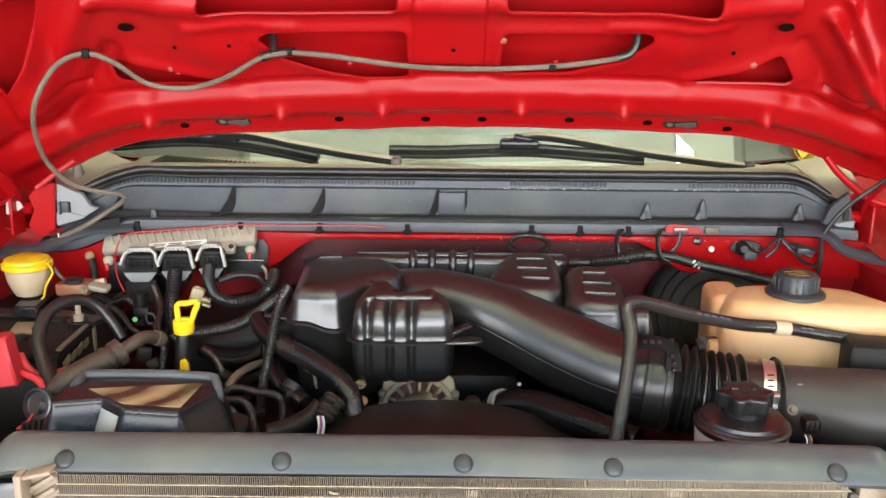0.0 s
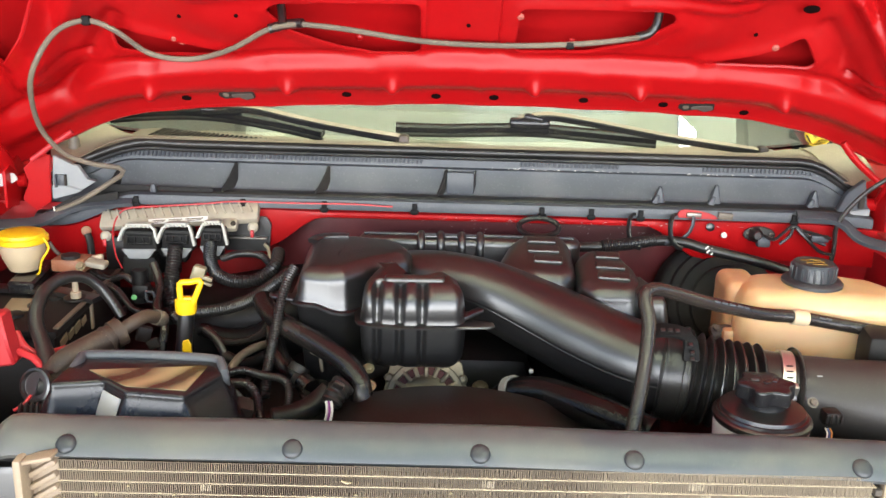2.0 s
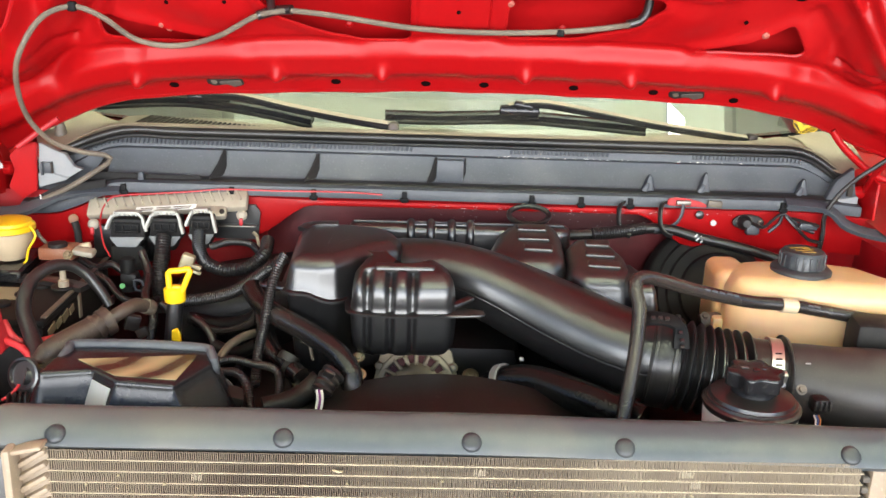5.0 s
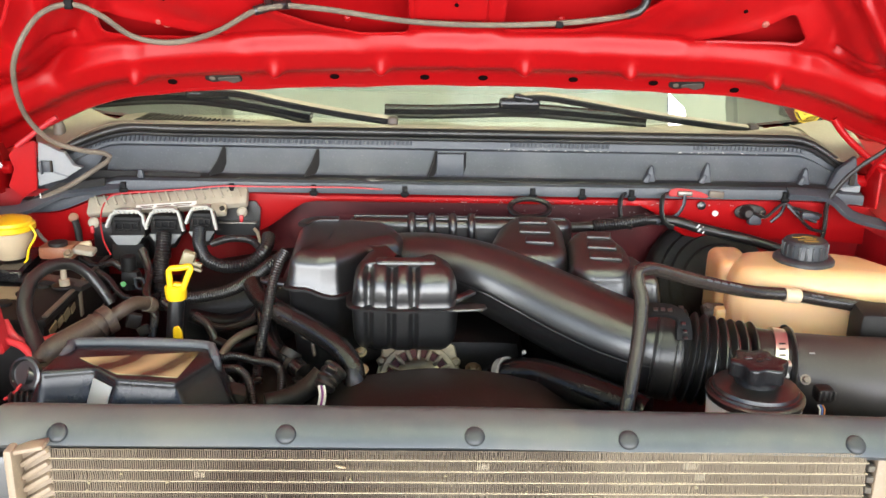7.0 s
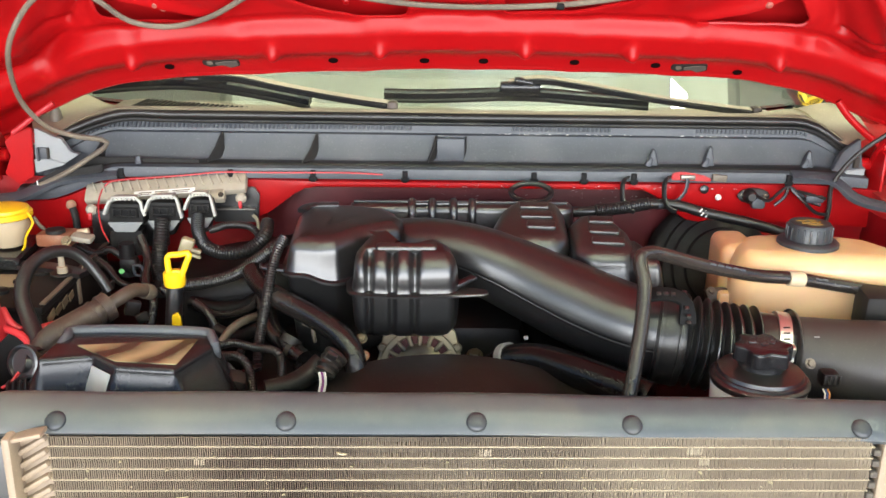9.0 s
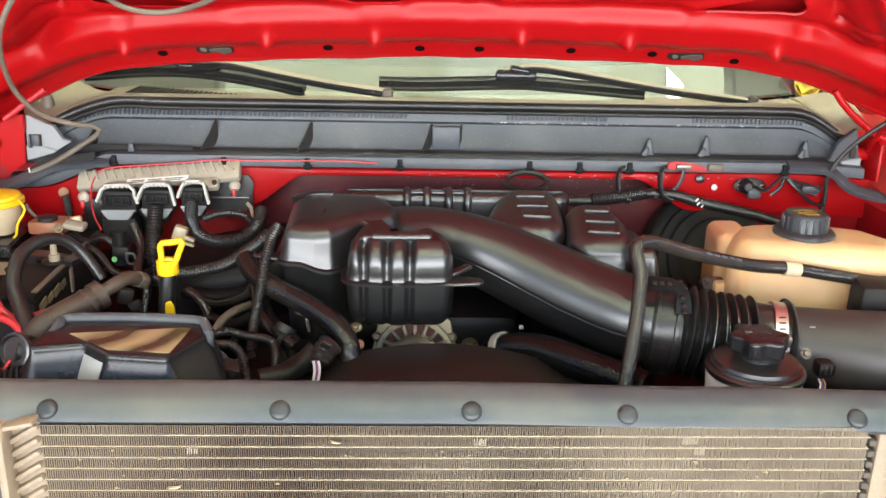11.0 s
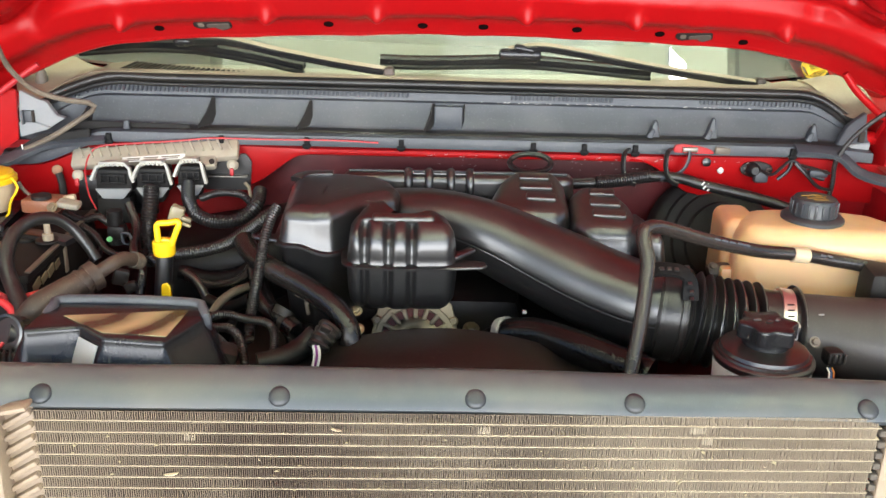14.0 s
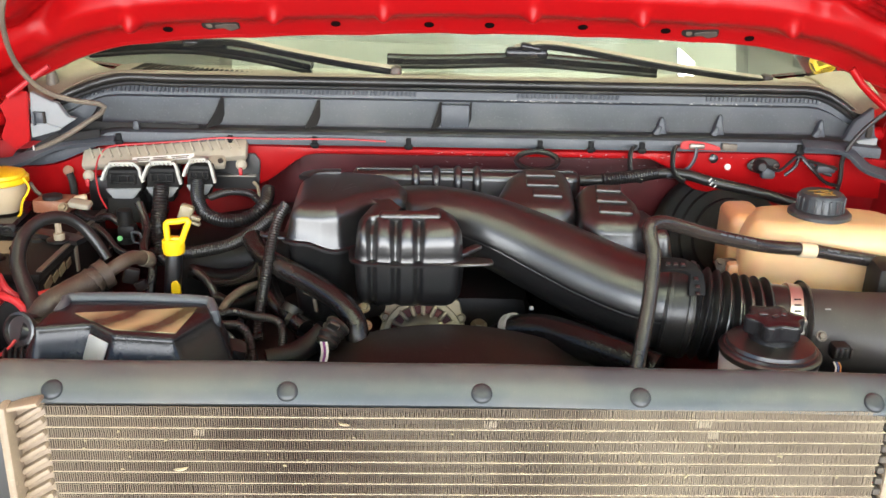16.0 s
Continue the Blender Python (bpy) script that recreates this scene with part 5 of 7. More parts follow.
def vent_box(outline, top, mid, slats):
    """A tapering box with a sloped top and raised slats lying on it."""
    slope = lambda v: v + Vector((0, 0, 0.30 * (v.y - mid) * smooth01(1.24, 1.31, v.z)))
    ob = part("vent_box", moulded(outline, [(1.245, -0.020), (1.265, -0.018), (1.285, -0.0125), (1.30, -0.008)] + round_top(top, 0.019, 10, -0.005), slope, 0.022, 180), BLACK, intake)
    for (x0, y0), (x1, y1) in slats:
        c = Vector(((x0 + x1) / 2, (y0 + y1) / 2, 0))
        c.z = top + 0.30 * (c.y - mid) + 0.001
        part("raised_slat", rbox(c, (math.hypot(x1 - x0, y1 - y0), 0.0165, 0.0066), 0.0032, pose(0, 0, 0, 16.7, 0, math.degrees(math.atan2(y1 - y0, x1 - x0))), 4), BLACK, ob)
    return ob


vent_box([(0.070, 1.290), (0.092, 1.345), (0.112, 1.372), (0.170, 1.372), (0.178, 1.345), (0.178, 1.282), (0.160, 1.268), (0.098, 1.270)], 1.336, 1.318, [((0.116, 1.352), (0.160, 1.350)), ((0.115, 1.328), (0.162, 1.325)), ((0.122, 1.303), (0.164, 1.298))])
vent_b = vent_box([(0.189, 1.262), (0.189, 1.318), (0.206, 1.342), (0.246, 1.338), (0.266, 1.298), (0.272, 1.256), (0.254, 1.240), (0.205, 1.240)], 1.327, 1.298, [((0.214, 1.322), (0.250, 1.318)), ((0.211, 1.297), (0.254, 1.291)), ((0.211, 1.272), (0.257, 1.264))])
part("shoulder", moulded([(0.258, 1.246), (0.262, 1.292), (0.282, 1.286), (0.300, 1.240), (0.298, 1.206), (0.276, 1.210)], [(1.18, -0.012), (1.28, -0.004)] + round_top(1.312, 0.014, 6), lambda v: v + Vector((0, 0, 0.12 * (v.y - 1.25))), 0.014, 90), BLACK, vent_b)

DUCT = [(-0.083, 1.335, 1.281), (-0.045, 1.310, 1.292), (0.000, 1.285, 1.297), (0.057, 1.262, 1.289), (0.127, 1.230, 1.267), (0.201, 1.185, 1.245), (0.256, 1.150, 1.234), (0.295, 1.135, 1.230)]


def duct_shell(points, rad, ridge=-0.0014):
    """A blow-moulded duct: a fuller upper shell, a parting ridge along both sides and a tighter lower shell."""
    path, _ = resample(spline(points), 0.007)
    n = len(path)
    turn = [0.0, 0.022, 0.045, 0.075, 0.12] + [0.12 + 0.2135 * k for k in range(1, 14)]
    turn = turn + [math.pi - q for q in (0.075, 0.045, 0.022)] + [math.pi]
    turn = turn + [-q for q in reversed(turn[1:-1])]
    bm, rings = bmesh.new(), []
    for i, p in enumerate(path):
        t = (path[min(i + 1, n - 1)] - path[max(i - 1, 0)]).normalized()
        side = t.cross(Vector((0, 0, 1))).normalized()
        w = side.cross(t)
        r = rad(i / (n - 1))
        ring = []
        for q in turn:
            near = min(abs(q), math.pi - abs(q))
            rr = r * (1 - 0.035 * smooth01(0.0, -0.09, q)) * (1 + 0.018 * math.cos(4 * q + math.pi)) + ridge * math.exp(-(near / 0.03) ** 2)
            ring.append(bm.verts.new(p + (side * math.cos(q) + w * math.sin(q)) * rr))
        rings.append(ring)
    m = len(turn)
    for u, v in zip(rings, rings[1:]):
        for k in range(m):
            bm.faces.new((u[k], u[(k + 1) % m], v[(k + 1) % m], v[k]))
    bm.faces.new(rings[0][::-1])
    bm.faces.new(rings[-1])
    return bm


duct = part("elbow_duct", duct_shell(DUCT, lambda f: 0.045 + 0.012 * smooth01(0.1, 0.8, f)), BLACK, intake, "large smooth elbow duct with a parting ridge")
bell_path = [(0.302, 1.134, 1.229), (0.353, 1.125, 1.223), (0.404, 1.119, 1.220)]
part("bellows", tube(bell_path, lambda f: 0.0545 - 0.004 * f, 40, 0.0016, 0.0135, 0.0128), BLACK, intake, "black rubber bellows with deep folds")
part("cuff", tube([(0.276, 1.140, 1.231), (0.291, 1.136, 1.230), (0.305, 1.134, 1.229)], lambda f: 0.0595 + 0.002 * math.sin(f * math.pi), 40, 0.004), RUBBER, intake)
for fx in (0.279, 0.303):
    part("cuff_bead", tube([(fx - 0.0022, 1.1395 - 0.25 * (fx - 0.279), 1.2308), (fx + 0.0022, 1.1385 - 0.25 * (fx - 0.279), 1.2304)], 0.0632, 40, 0.0015), RUBBER, intake)
part("end_cuff", tube([(0.400, 1.119, 1.221), (0.440, 1.114, 1.218)], 0.0495, 36, 0.008), RUBBER, intake)
clamp = part("hose_clamp", tube([(0.421, 1.117, 1.220), (0.436, 1.114, 1.219)], 0.0522, 36, 0.004), CLAMP_STEEL, intake, "bright steel band clamp")
cl_t = Vector((0.98, -0.18, -0.06)).normalized()
cl_s = cl_t.cross(Vector((0, 0, 1))).normalized()
cl_w = cl_s.cross(cl_t)
for k in range(9):
    q = radians(-12 + 9 * k)
    out_ = cl_s * math.cos(q) + cl_w * math.sin(q)
    part("band_slot", rbox(Vector((0.4285, 1.1155, 1.2195)) + out_ * 0.0522, (0.0085, 0.0022, 0.0012), 0.0004, pose(0, 0, 0, 90 - math.degrees(q), 0, 0)), GRIME, clamp)
part("screw_housing", rbox((0.424, 1.066, 1.243), (0.013, 0.012, 0.017), 0.003, pose(0, 0, 0, 20, 0, 0)), CLAMP_STEEL, clamp)
part("clamp_screw", lathe([(0.0048, 0), (0.0048, 0.005), (0.003, 0.006)], 6, along((0.424, 1.062, 1.236), (0.424, 1.055, 1.222))), CLAMP_STEEL, clamp)
airtube = part("clean_air_tube", tube([(0.438, 1.113, 1.216), (0.471, 1.110, 1.214), (0.519, 1.100, 1.210), (0.589, 1.090, 1.206), (0.672, 1.080, 1.201)], lambda f: 0.051 + 0.010 * smooth01(0.0, 0.6, f), 40, 0.01), SATIN_TUBE, intake, "wide black plastic air tube")
part("rim", tube([(0.437, 1.1135, 1.2185), (0.441, 1.113, 1.218), (0.446, 1.1125, 1.218), (0.449, 1.112, 1.218)], lambda f: 0.0545 + 0.004 * math.sin(f * math.pi), 40, 0.002), RUBBER, airtube)
hexbolt((0.437, 1.035, 1.241), (0, -0.8, 0.5), 0.0044, airtube, GREY_HOSE)
part("tube_tick", rbox((0.461, 1.078, 1.257), (0.007, 0.002, 0.002), 0.0006), PALE_GREY, airtube)
strap_ = part("support_strap", join(band([(0.240, 1.098, 1.300), (0.256, 1.094, 1.306), (0.276, 1.094, 1.306), (0.292, 1.094, 1.301), (0.299, 1.092, 1.289), (0.300, 1.086, 1.270)], 0.0100, 0.0028, (0, -0.45, 0.9))), BRACKET_BLACK, intake, "dull black support strap")
for bx_, by_, bz_ in ((0.262, 1.0905, 1.3085), (0.271, 1.0905, 1.3085), (0.280, 1.0905, 1.3078), (0.2965, 1.0845, 1.292), (0.2985, 1.0805, 1.283), (0.2990, 1.0785, 1.275)):
    part("strap_tooth", rbox((bx_, by_, bz_), (0.0055, 0.0055, 0.003), 0.001, pose(0, 0, 0, 25, 0, 0)), BLACK, strap_)
part("strap_pin", lathe([(0.0045, 0), (0.0045, 0.008), (0.002, 0.010)], 12, Matrix.Translation((0.246, 1.096, 1.303))), GREY, strap_)
part("sensor_plug", rbox((0.456, 1.024, 1.228), (0.022, 0.022, 0.020), 0.006), SOOTY, intake)
for k in range(4):
    part("sensor_rib", rbox((0.447 + 0.006 * k, 1.0125, 1.230), (0.0028, 0.003, 0.011), 0.001), GRIME, intake)

# ---- alternator, pulley corner ----
# alternator
alternator = thing("alternator", (-0.03, 1.28, 1.08), "cast aluminium alternator with copper windings showing", "alternator")
alt_m = Matrix.Translation((-0.03, 1.235, 1.135)) @ pose(0, 0, 0, 62, 0, 0) @ Matrix.Scale(0.76, 4)
part("housing", lathe([(0.074, -0.06), (0.076, -0.012), (0.072, 0.0), (0.06, 0.004), (0.03, 0.004)], 48, alt_m), ALT_CAST, alternator)
part("front_bracket", shift(prism([(-0.084, 0.0), (0.084, 0.0), (0.068, 0.072), (0.056, 0.079), (-0.056, 0.079), (-0.068, 0.072)], 0.012, pose(0, 0, -0.012), 0.002), alt_m), ALT_CAST, alternator, "plain cast front bracket")
part("winding_ring", lathe([(0.0645, 0.002), (0.0645, 0.0055), (0.048, 0.0055), (0.048, 0.002)], 48, alt_m), COPPER, alternator)
for k in range(18):
    a = 2 * math.pi * (k + 0.5) / 18
    part("spoke", shift(rbox((0.057, 0, 0.008), (0.027, 0.0085, 0.008), 0.0025), alt_m @ pose(0, 0, 0, 0, 0, math.degrees(a))), ALT_CAST, alternator)
part("hub_face", lathe([(0.049, 0.000), (0.049, 0.005), (0.046, 0.007), (0.030, 0.007)], 40, alt_m), ALT_CAST, alternator)
part("hub_ring", lathe([(0.032, 0.005), (0.032, 0.012), (0.027, 0.013), (0.024, 0.008)], 32, alt_m), ALT_CAST, alternator)
part("rim_ring", lathe([(0.076, -0.004), (0.076, 0.009), (0.074, 0.0115), (0.065, 0.0115), (0.063, 0.009), (0.063, -0.004)], 48, alt_m), ALT_CAST, alternator)
for ex in (-0.070, 0.070):
    part("ear", shift(lathe([(0.0095, -0.006), (0.0095, 0.004), (0.0055, 0.006), (0.005, 0.001)], 20), alt_m @ pose(ex, 0.040, 0.001)), ALT_CAST, alternator)
hexbolt((0.050, 1.260, 1.145), (0, -0.4, 0.9), 0.008, engine)
hexbolt((-0.112, 1.200, 1.167), (0, -0.5, 0.85), 0.004, engine, GRIME)

# ---- hoses of the engine ----
def hose(name, pts, r, mat, label, category="hose", ribs=0.0, pitch=0.006, seg=12, group=""):
    ob = thing(name, pts[0], label, category, group)
    part("hose_body" if not ribs else "ribbed_loom", tube(pts, r, seg if not ribs else 10, 0.007, ribs, pitch), mat, ob)
    return ob


hose("radiator_hose", [(-0.267, 1.270, 1.270), (-0.258, 1.250, 1.264), (-0.240, 1.220, 1.260), (-0.215, 1.190, 1.258), (-0.174, 1.160, 1.249), (-0.137, 1.130, 1.237), (-0.117, 1.110, 1.220), (-0.112, 1.100, 1.202), (-0.110, 1.095, 1.179), (-0.109, 1.093, 1.140)], 0.0148, HOSE_DUST, "smooth black rubber radiator hose")
cool = hose("coolant_hose", [(-0.249, 1.250, 1.235), (-0.239, 1.220, 1.217), (-0.224, 1.190, 1.204), (-0.204, 1.170, 1.197), (-0.184, 1.150, 1.189)], 0.0135, HOSE_DUST, "black rubber coolant hose with clamp")
part("clamp_band", tube([(-0.203, 1.168, 1.196), (-0.197, 1.163, 1.194)], 0.0142, 18, 0.003), GRIME, cool, "dull grimy clamp")
hose("heater_pipe", [(-0.372, 1.330, 1.199), (-0.329, 1.320, 1.191), (-0.284, 1.310, 1.201), (-0.252, 1.300, 1.228)], 0.0125, SOOTY, "dark hose lying across the engine")
hose("vacuum_pipe", [(-0.321, 1.250, 1.190), (-0.288, 1.240, 1.182), (-0.254, 1.230, 1.200)], 0.009, SOOTY, "dark hose lying across the engine")
hose("pulley_hose", [(-0.219, 1.060, 1.189), (-0.192, 1.070, 1.192), (-0.169, 1.090, 1.198), (-0.153, 1.100, 1.211)], 0.014, SOOTY, "dark hose beside the fan shroud")
low = hose("lower_radiator_hose", [(0.072, 1.170, 1.169), (0.092, 1.150, 1.190), (0.127, 1.130, 1.200), (0.165, 1.090, 1.204), (0.203, 1.060, 1.201), (0.246, 1.030, 1.196)], 0.0215, OILY, "wet-looking black lower radiator hose")
part("end_band", tube([(0.084, 1.157, 1.184), (0.091, 1.151, 1.189)], 0.0248, 24, 0.004), PALE_GREY, low, "grey end band")
part("pipe_bracket", join(rbox((-0.424, 1.222, 1.232), (0.020, 0.012, 0.022), 0.003, pose(0, 0, 0, 0, 18, 20)), rbox((-0.408, 1.212, 1.222), (0.018, 0.008, 0.014), 0.003, pose(0, 0, 0, 0, -25, 0))), GRIME, engine, "grimy pipe bracket")
vac = hose("crossing_hose", [(0.208, 0.995, 1.188), (0.216, 1.010, 1.213), (0.225, 1.030, 1.247), (0.233, 1.050, 1.281), (0.2385, 1.070, 1.313), (0.2395, 1.080, 1.328), (0.237, 1.092, 1.342), (0.238, 1.101, 1.353), (0.252, 1.110, 1.355), (0.272, 1.120, 1.349), (0.333, 1.150, 1.325), (0.409, 1.175, 1.303), (0.471, 1.185, 1.295), (0.526, 1.190, 1.285), (0.604, 1.190, 1.273), (0.662, 1.190, 1.267)], 0.0090, DUSTY_RUBBER, "black rubber hose crossing over the bellows")
part("tape_band", tube([(0.460, 1.183, 1.296), (0.482, 1.186, 1.293)], 0.0102, 16, 0.006), BOTTLE_PALE, vac, "wrap of pale tape")
for q in ((0.344, 1.143, 1.329), (0.355, 1.146, 1.326), (0.366, 1.149, 1.323), (0.378, 1.153, 1.320), (0.388, 1.156, 1.317), (0.501, 1.180, 1.296), (0.510, 1.180, 1.295)):
    part("print_bar", rbox(q, (0.007, 0.002, 0.0022), 0, pose(0, 0, 0, 0, 10, -20)), GREY, vac)
hose("heater_hose", [(0.178, 1.420, 1.317), (0.243, 1.420, 1.320), (0.328, 1.440, 1.326), (0.378, 1.440, 1.325), (0.416, 1.430, 1.317), (0.490, 1.410, 1.305), (0.552, 1.400, 1.289)], 0.0082, RUBBER, "black heater hose along the firewall")
hose("heater_loom", [(0.243, 1.415, 1.322), (0.282, 1.420, 1.325), (0.329, 1.430, 1.330)], 0.0098, RUBBER, "ribbed loom sleeve over the heater hose", ribs=0.0012, pitch=0.004)
mark = thing("hose_mark", (0.417, 1.424, 1.321), "white printed marks on the heater hose", "mark")
for q in ((0.412, 1.423, 1.322), (0.419, 1.423, 1.319), (0.414, 1.421, 1.316), (0.421, 1.421, 1.313)):
    part("print_bar", rbox(q, (0.0065, 0.0016, 0.0022), 0, pose(0, 0, 0, 0, -50, 0)), WHITE, mark)

loop = thing("cable_loop", (0.142, 1.420, 1.336), "coiled black cable hung on the firewall", "cable")
lc = Vector((0.143, 1.430, 1.346))
part("coil", tube([lc + Vector((0.032 * math.cos(a), 0.014 * math.sin(a), 0.011 * math.sin(a))) for a in steps(0, 2 * math.pi, 14)], 0.0044, 8, 0.006), RUBBER, loop)

harness = "wiring looms"
hose("wiring_loom", [(-0.423, 1.395, 1.307), (-0.423, 1.380, 1.283), (-0.426, 1.370, 1.254), (-0.424, 1.360, 1.230), (-0.414, 1.340, 1.205)], 0.0115, RUBBER, "ribbed black wiring loom from the control unit", "wiring loom", 0.0012, 0.0040, group=harness)
hose("wiring_loom", [(-0.369, 1.395, 1.312), (-0.364, 1.370, 1.296), (-0.349, 1.350, 1.279), (-0.318, 1.340, 1.272), (-0.284, 1.340, 1.278), (-0.262, 1.350, 1.296), (-0.261, 1.380, 1.309)], 0.0098, RUBBER, "ribbed black wiring loom looping back", "wiring loom", 0.0012, 0.0038, group=harness)
hose("wiring_loom", [(-0.348, 1.380, 1.295), (-0.318, 1.370, 1.307), (-0.286, 1.360, 1.308), (-0.270, 1.355, 1.296)], 0.0055, RUBBER, "thin black loop of wiring loom", "wiring loom", 0.0008, 0.0034, group=harness)
hose("wiring_loom", [(-0.394, 1.310, 1.232), (-0.356, 1.300, 1.238), (-0.303, 1.290, 1.254), (-0.265, 1.280, 1.280), (-0.238, 1.270, 1.303), (-0.218, 1.270, 1.318)], 0.0088, RUBBER, "ribbed black wiring loom to the intake", "wiring loom", 0.0012, 0.0038, group=harness)
hose("wiring_loom", [(-0.215, 1.230, 1.333), (-0.222, 1.215, 1.319), (-0.229, 1.200, 1.294), (-0.235, 1.180, 1.255), (-0.242, 1.160, 1.214), (-0.244, 1.140, 1.178)], 0.0068, RUBBER, "ribbed loom running down beside the intake", "wiring loom", 0.0009, 0.0034, group=harness)
hose("wiring_loom", [(-0.296, 1.120, 1.218), (-0.281, 1.110, 1.213), (-0.259, 1.100, 1.217), (-0.245, 1.090, 1.207), (-0.236, 1.070, 1.181)], 0.0056, RUBBER, "thin ribbed loom by the fuse box", "wiring loom", 0.0008, 0.0032, group=harness)
hose("wiring_loom", [(-0.296, 1.150, 1.207), (-0.274, 1.150, 1.213), (-0.245, 1.140, 1.211), (-0.215, 1.120, 1.215), (-0.206, 1.110, 1.201), (-0.206, 1.080, 1.176)], 0.0052, RUBBER, "thin ribbed loom by the fuse box", "wiring loom", 0.0008, 0.0032, group=harness)
hose("grey_pipe", [(-0.302, 1.200, 1.190), (-0.292, 1.220, 1.201), (-0.276, 1.240, 1.207), (-0.259, 1.260, 1.206)], 0.006, GREY_HOSE, "curved dull grey pipe behind the fuse box", "pipe")
hose("red_wire", [(-0.502, 1.380, 1.275), (-0.518, 1.400, 1.292), (-0.530, 1.430, 1.320), (-0.527, 1.452, 1.341), (-0.509, 1.455, 1.352), (-0.450, 1.453, 1.358), (-0.391, 1.453, 1.363), (-0.342, 1.453, 1.368), (-0.261, 1.453, 1.368), (-0.152, 1.453, 1.369), (-0.090, 1.455, 1.366)], 0.0013, RED_CABLE, "thin red wire along the cowl lip", "wire", seg=6)

for pts_, r_ in (
    ([(-0.360, 1.310, 1.198), (-0.316, 1.290, 1.194), (-0.271, 1.270, 1.216), (-0.255, 1.270, 1.242)], 0.006),
    ([(-0.264, 1.080, 1.182), (-0.250, 1.100, 1.195), (-0.236, 1.120, 1.193)], 0.005),
    ([(-0.230, 1.200, 1.200), (-0.205, 1.180, 1.189), (-0.186, 1.140, 1.176)], 0.0075),
    ([(-0.518, 1.360, 1.255), (-0.494, 1.340, 1.249), (-0.470, 1.320, 1.232), (-0.438, 1.310, 1.228), (-0.411, 1.300, 1.239)], 0.0055),
    ([(-0.448, 1.360, 1.291), (-0.434, 1.340, 1.263), (-0.428, 1.300, 1.243), (-0.409, 1.270, 1.225), (-0.410, 1.250, 1.195)], 0.0065),
    ([(-0.556, 1.400, 1.263), (-0.528, 1.390, 1.253), (-0.502, 1.385, 1.262), (-0.486, 1.380, 1.253)], 0.006),
    ([(-0.395, 1.270, 1.242), (-0.379, 1.260, 1.230), (-0.371, 1.250, 1.200), (-0.373, 1.240, 1.179)], 0.008),
    ([(-0.351, 1.270, 1.222), (-0.334, 1.260, 1.213), (-0.321, 1.250, 1.194), (-0.315, 1.240, 1.162)], 0.0065),
    ([(-0.467, 1.380, 1.254), (-0.441, 1.340, 1.238), (-0.423, 1.300, 1.218)], 0.0045),
):
    hose("vacuum_line", pts_, r_, DUSTY_RUBBER, "thin dusty black line among the engine parts", "hose", group="engine vacuum lines")

# ---- engine control unit ----
ecu = thing("control_unit", (-0.432, 1.440, 1.287), "finned aluminium engine control unit with three plugs", "control unit")
A0, A1 = Vector((-0.556, 1.447, 1.328)), Vector((-0.303, 1.447, 1.350))
em = Matrix.Translation((A0 + A1) / 2) @ pose(0, 0, 0, 42, -math.degrees(math.atan2(A1.z - A0.z, A1.x - A0.x)), 0)
el = (A1 - A0).length
part("casting", shift(rbox((0, 0.006, -0.004), (el, 0.034, 0.016), 0.005), em), ECU_ALU, ecu)
for k in range(17):
    x = -el / 2 + 0.016 + k * (el - 0.03) / 16
    part("fin", shift(rbox((x, 0.0115, 0.0045), (0.0034, 0.021, 0.006), 0.0014, pose(0, 0, 0, 0, 0, 24), 2), em), ECU_ALU, ecu)
for cx_ in (-0.082, 0.012, 0.088):
    part("pad", shift(rbox((cx_, -0.014, 0.001), (0.014, 0.012, 0.008), 0.003), em), ECU_ALU, ecu)
part("corner_lug", shift(rbox((el / 2 - 0.045, -0.016, -0.002), (0.026, 0.022, 0.014), 0.005), em), ECU_ALU, ecu)
part("lug_hole", shift(lathe([(0.0042, 0), (0.0042, 0.002)], 14), em @ pose(el / 2 - 0.038, -0.019, 0.0045)), HOLE_DARK, ecu)
tag_strip = part("label_strip", shift(rbox((0.0, -0.0060, 0.0045), (0.095, 0.009, 0.001), 0), em), WHITE, ecu, "white printed label")
for bx_, bw_ in ((-0.030, 0.020), (-0.004, 0.022), (0.026, 0.028)):
    part("print_bar", shift(rbox((bx_, -0.0050, 0.0052), (bw_, 0.0018, 0.0004), 0), em), GREY_HOSE, tag_strip)
    part("print_bar", shift(rbox((bx_, -0.0080, 0.0052), (bw_ * 0.8, 0.0014, 0.0004), 0), em), GREY_HOSE, tag_strip)
part("bracket", plate([(-0.360, 1.462, 1.338), (-0.294, 1.462, 1.342), (-0.286, 1.462, 1.330), (-0.290, 1.462, 1.284), (-0.360, 1.462, 1.284)], 0.006), BLACK, ecu, "black steel bracket")
part("bracket_fold", rbox((-0.325, 1.455, 1.3085), (0.066, 0.012, 0.0028), 0.001), STEEL, ecu)
part("back_bracket", rbox((-0.493, 1.460, 1.273), (0.12, 0.012, 0.06), 0.004), BLACK, ecu)


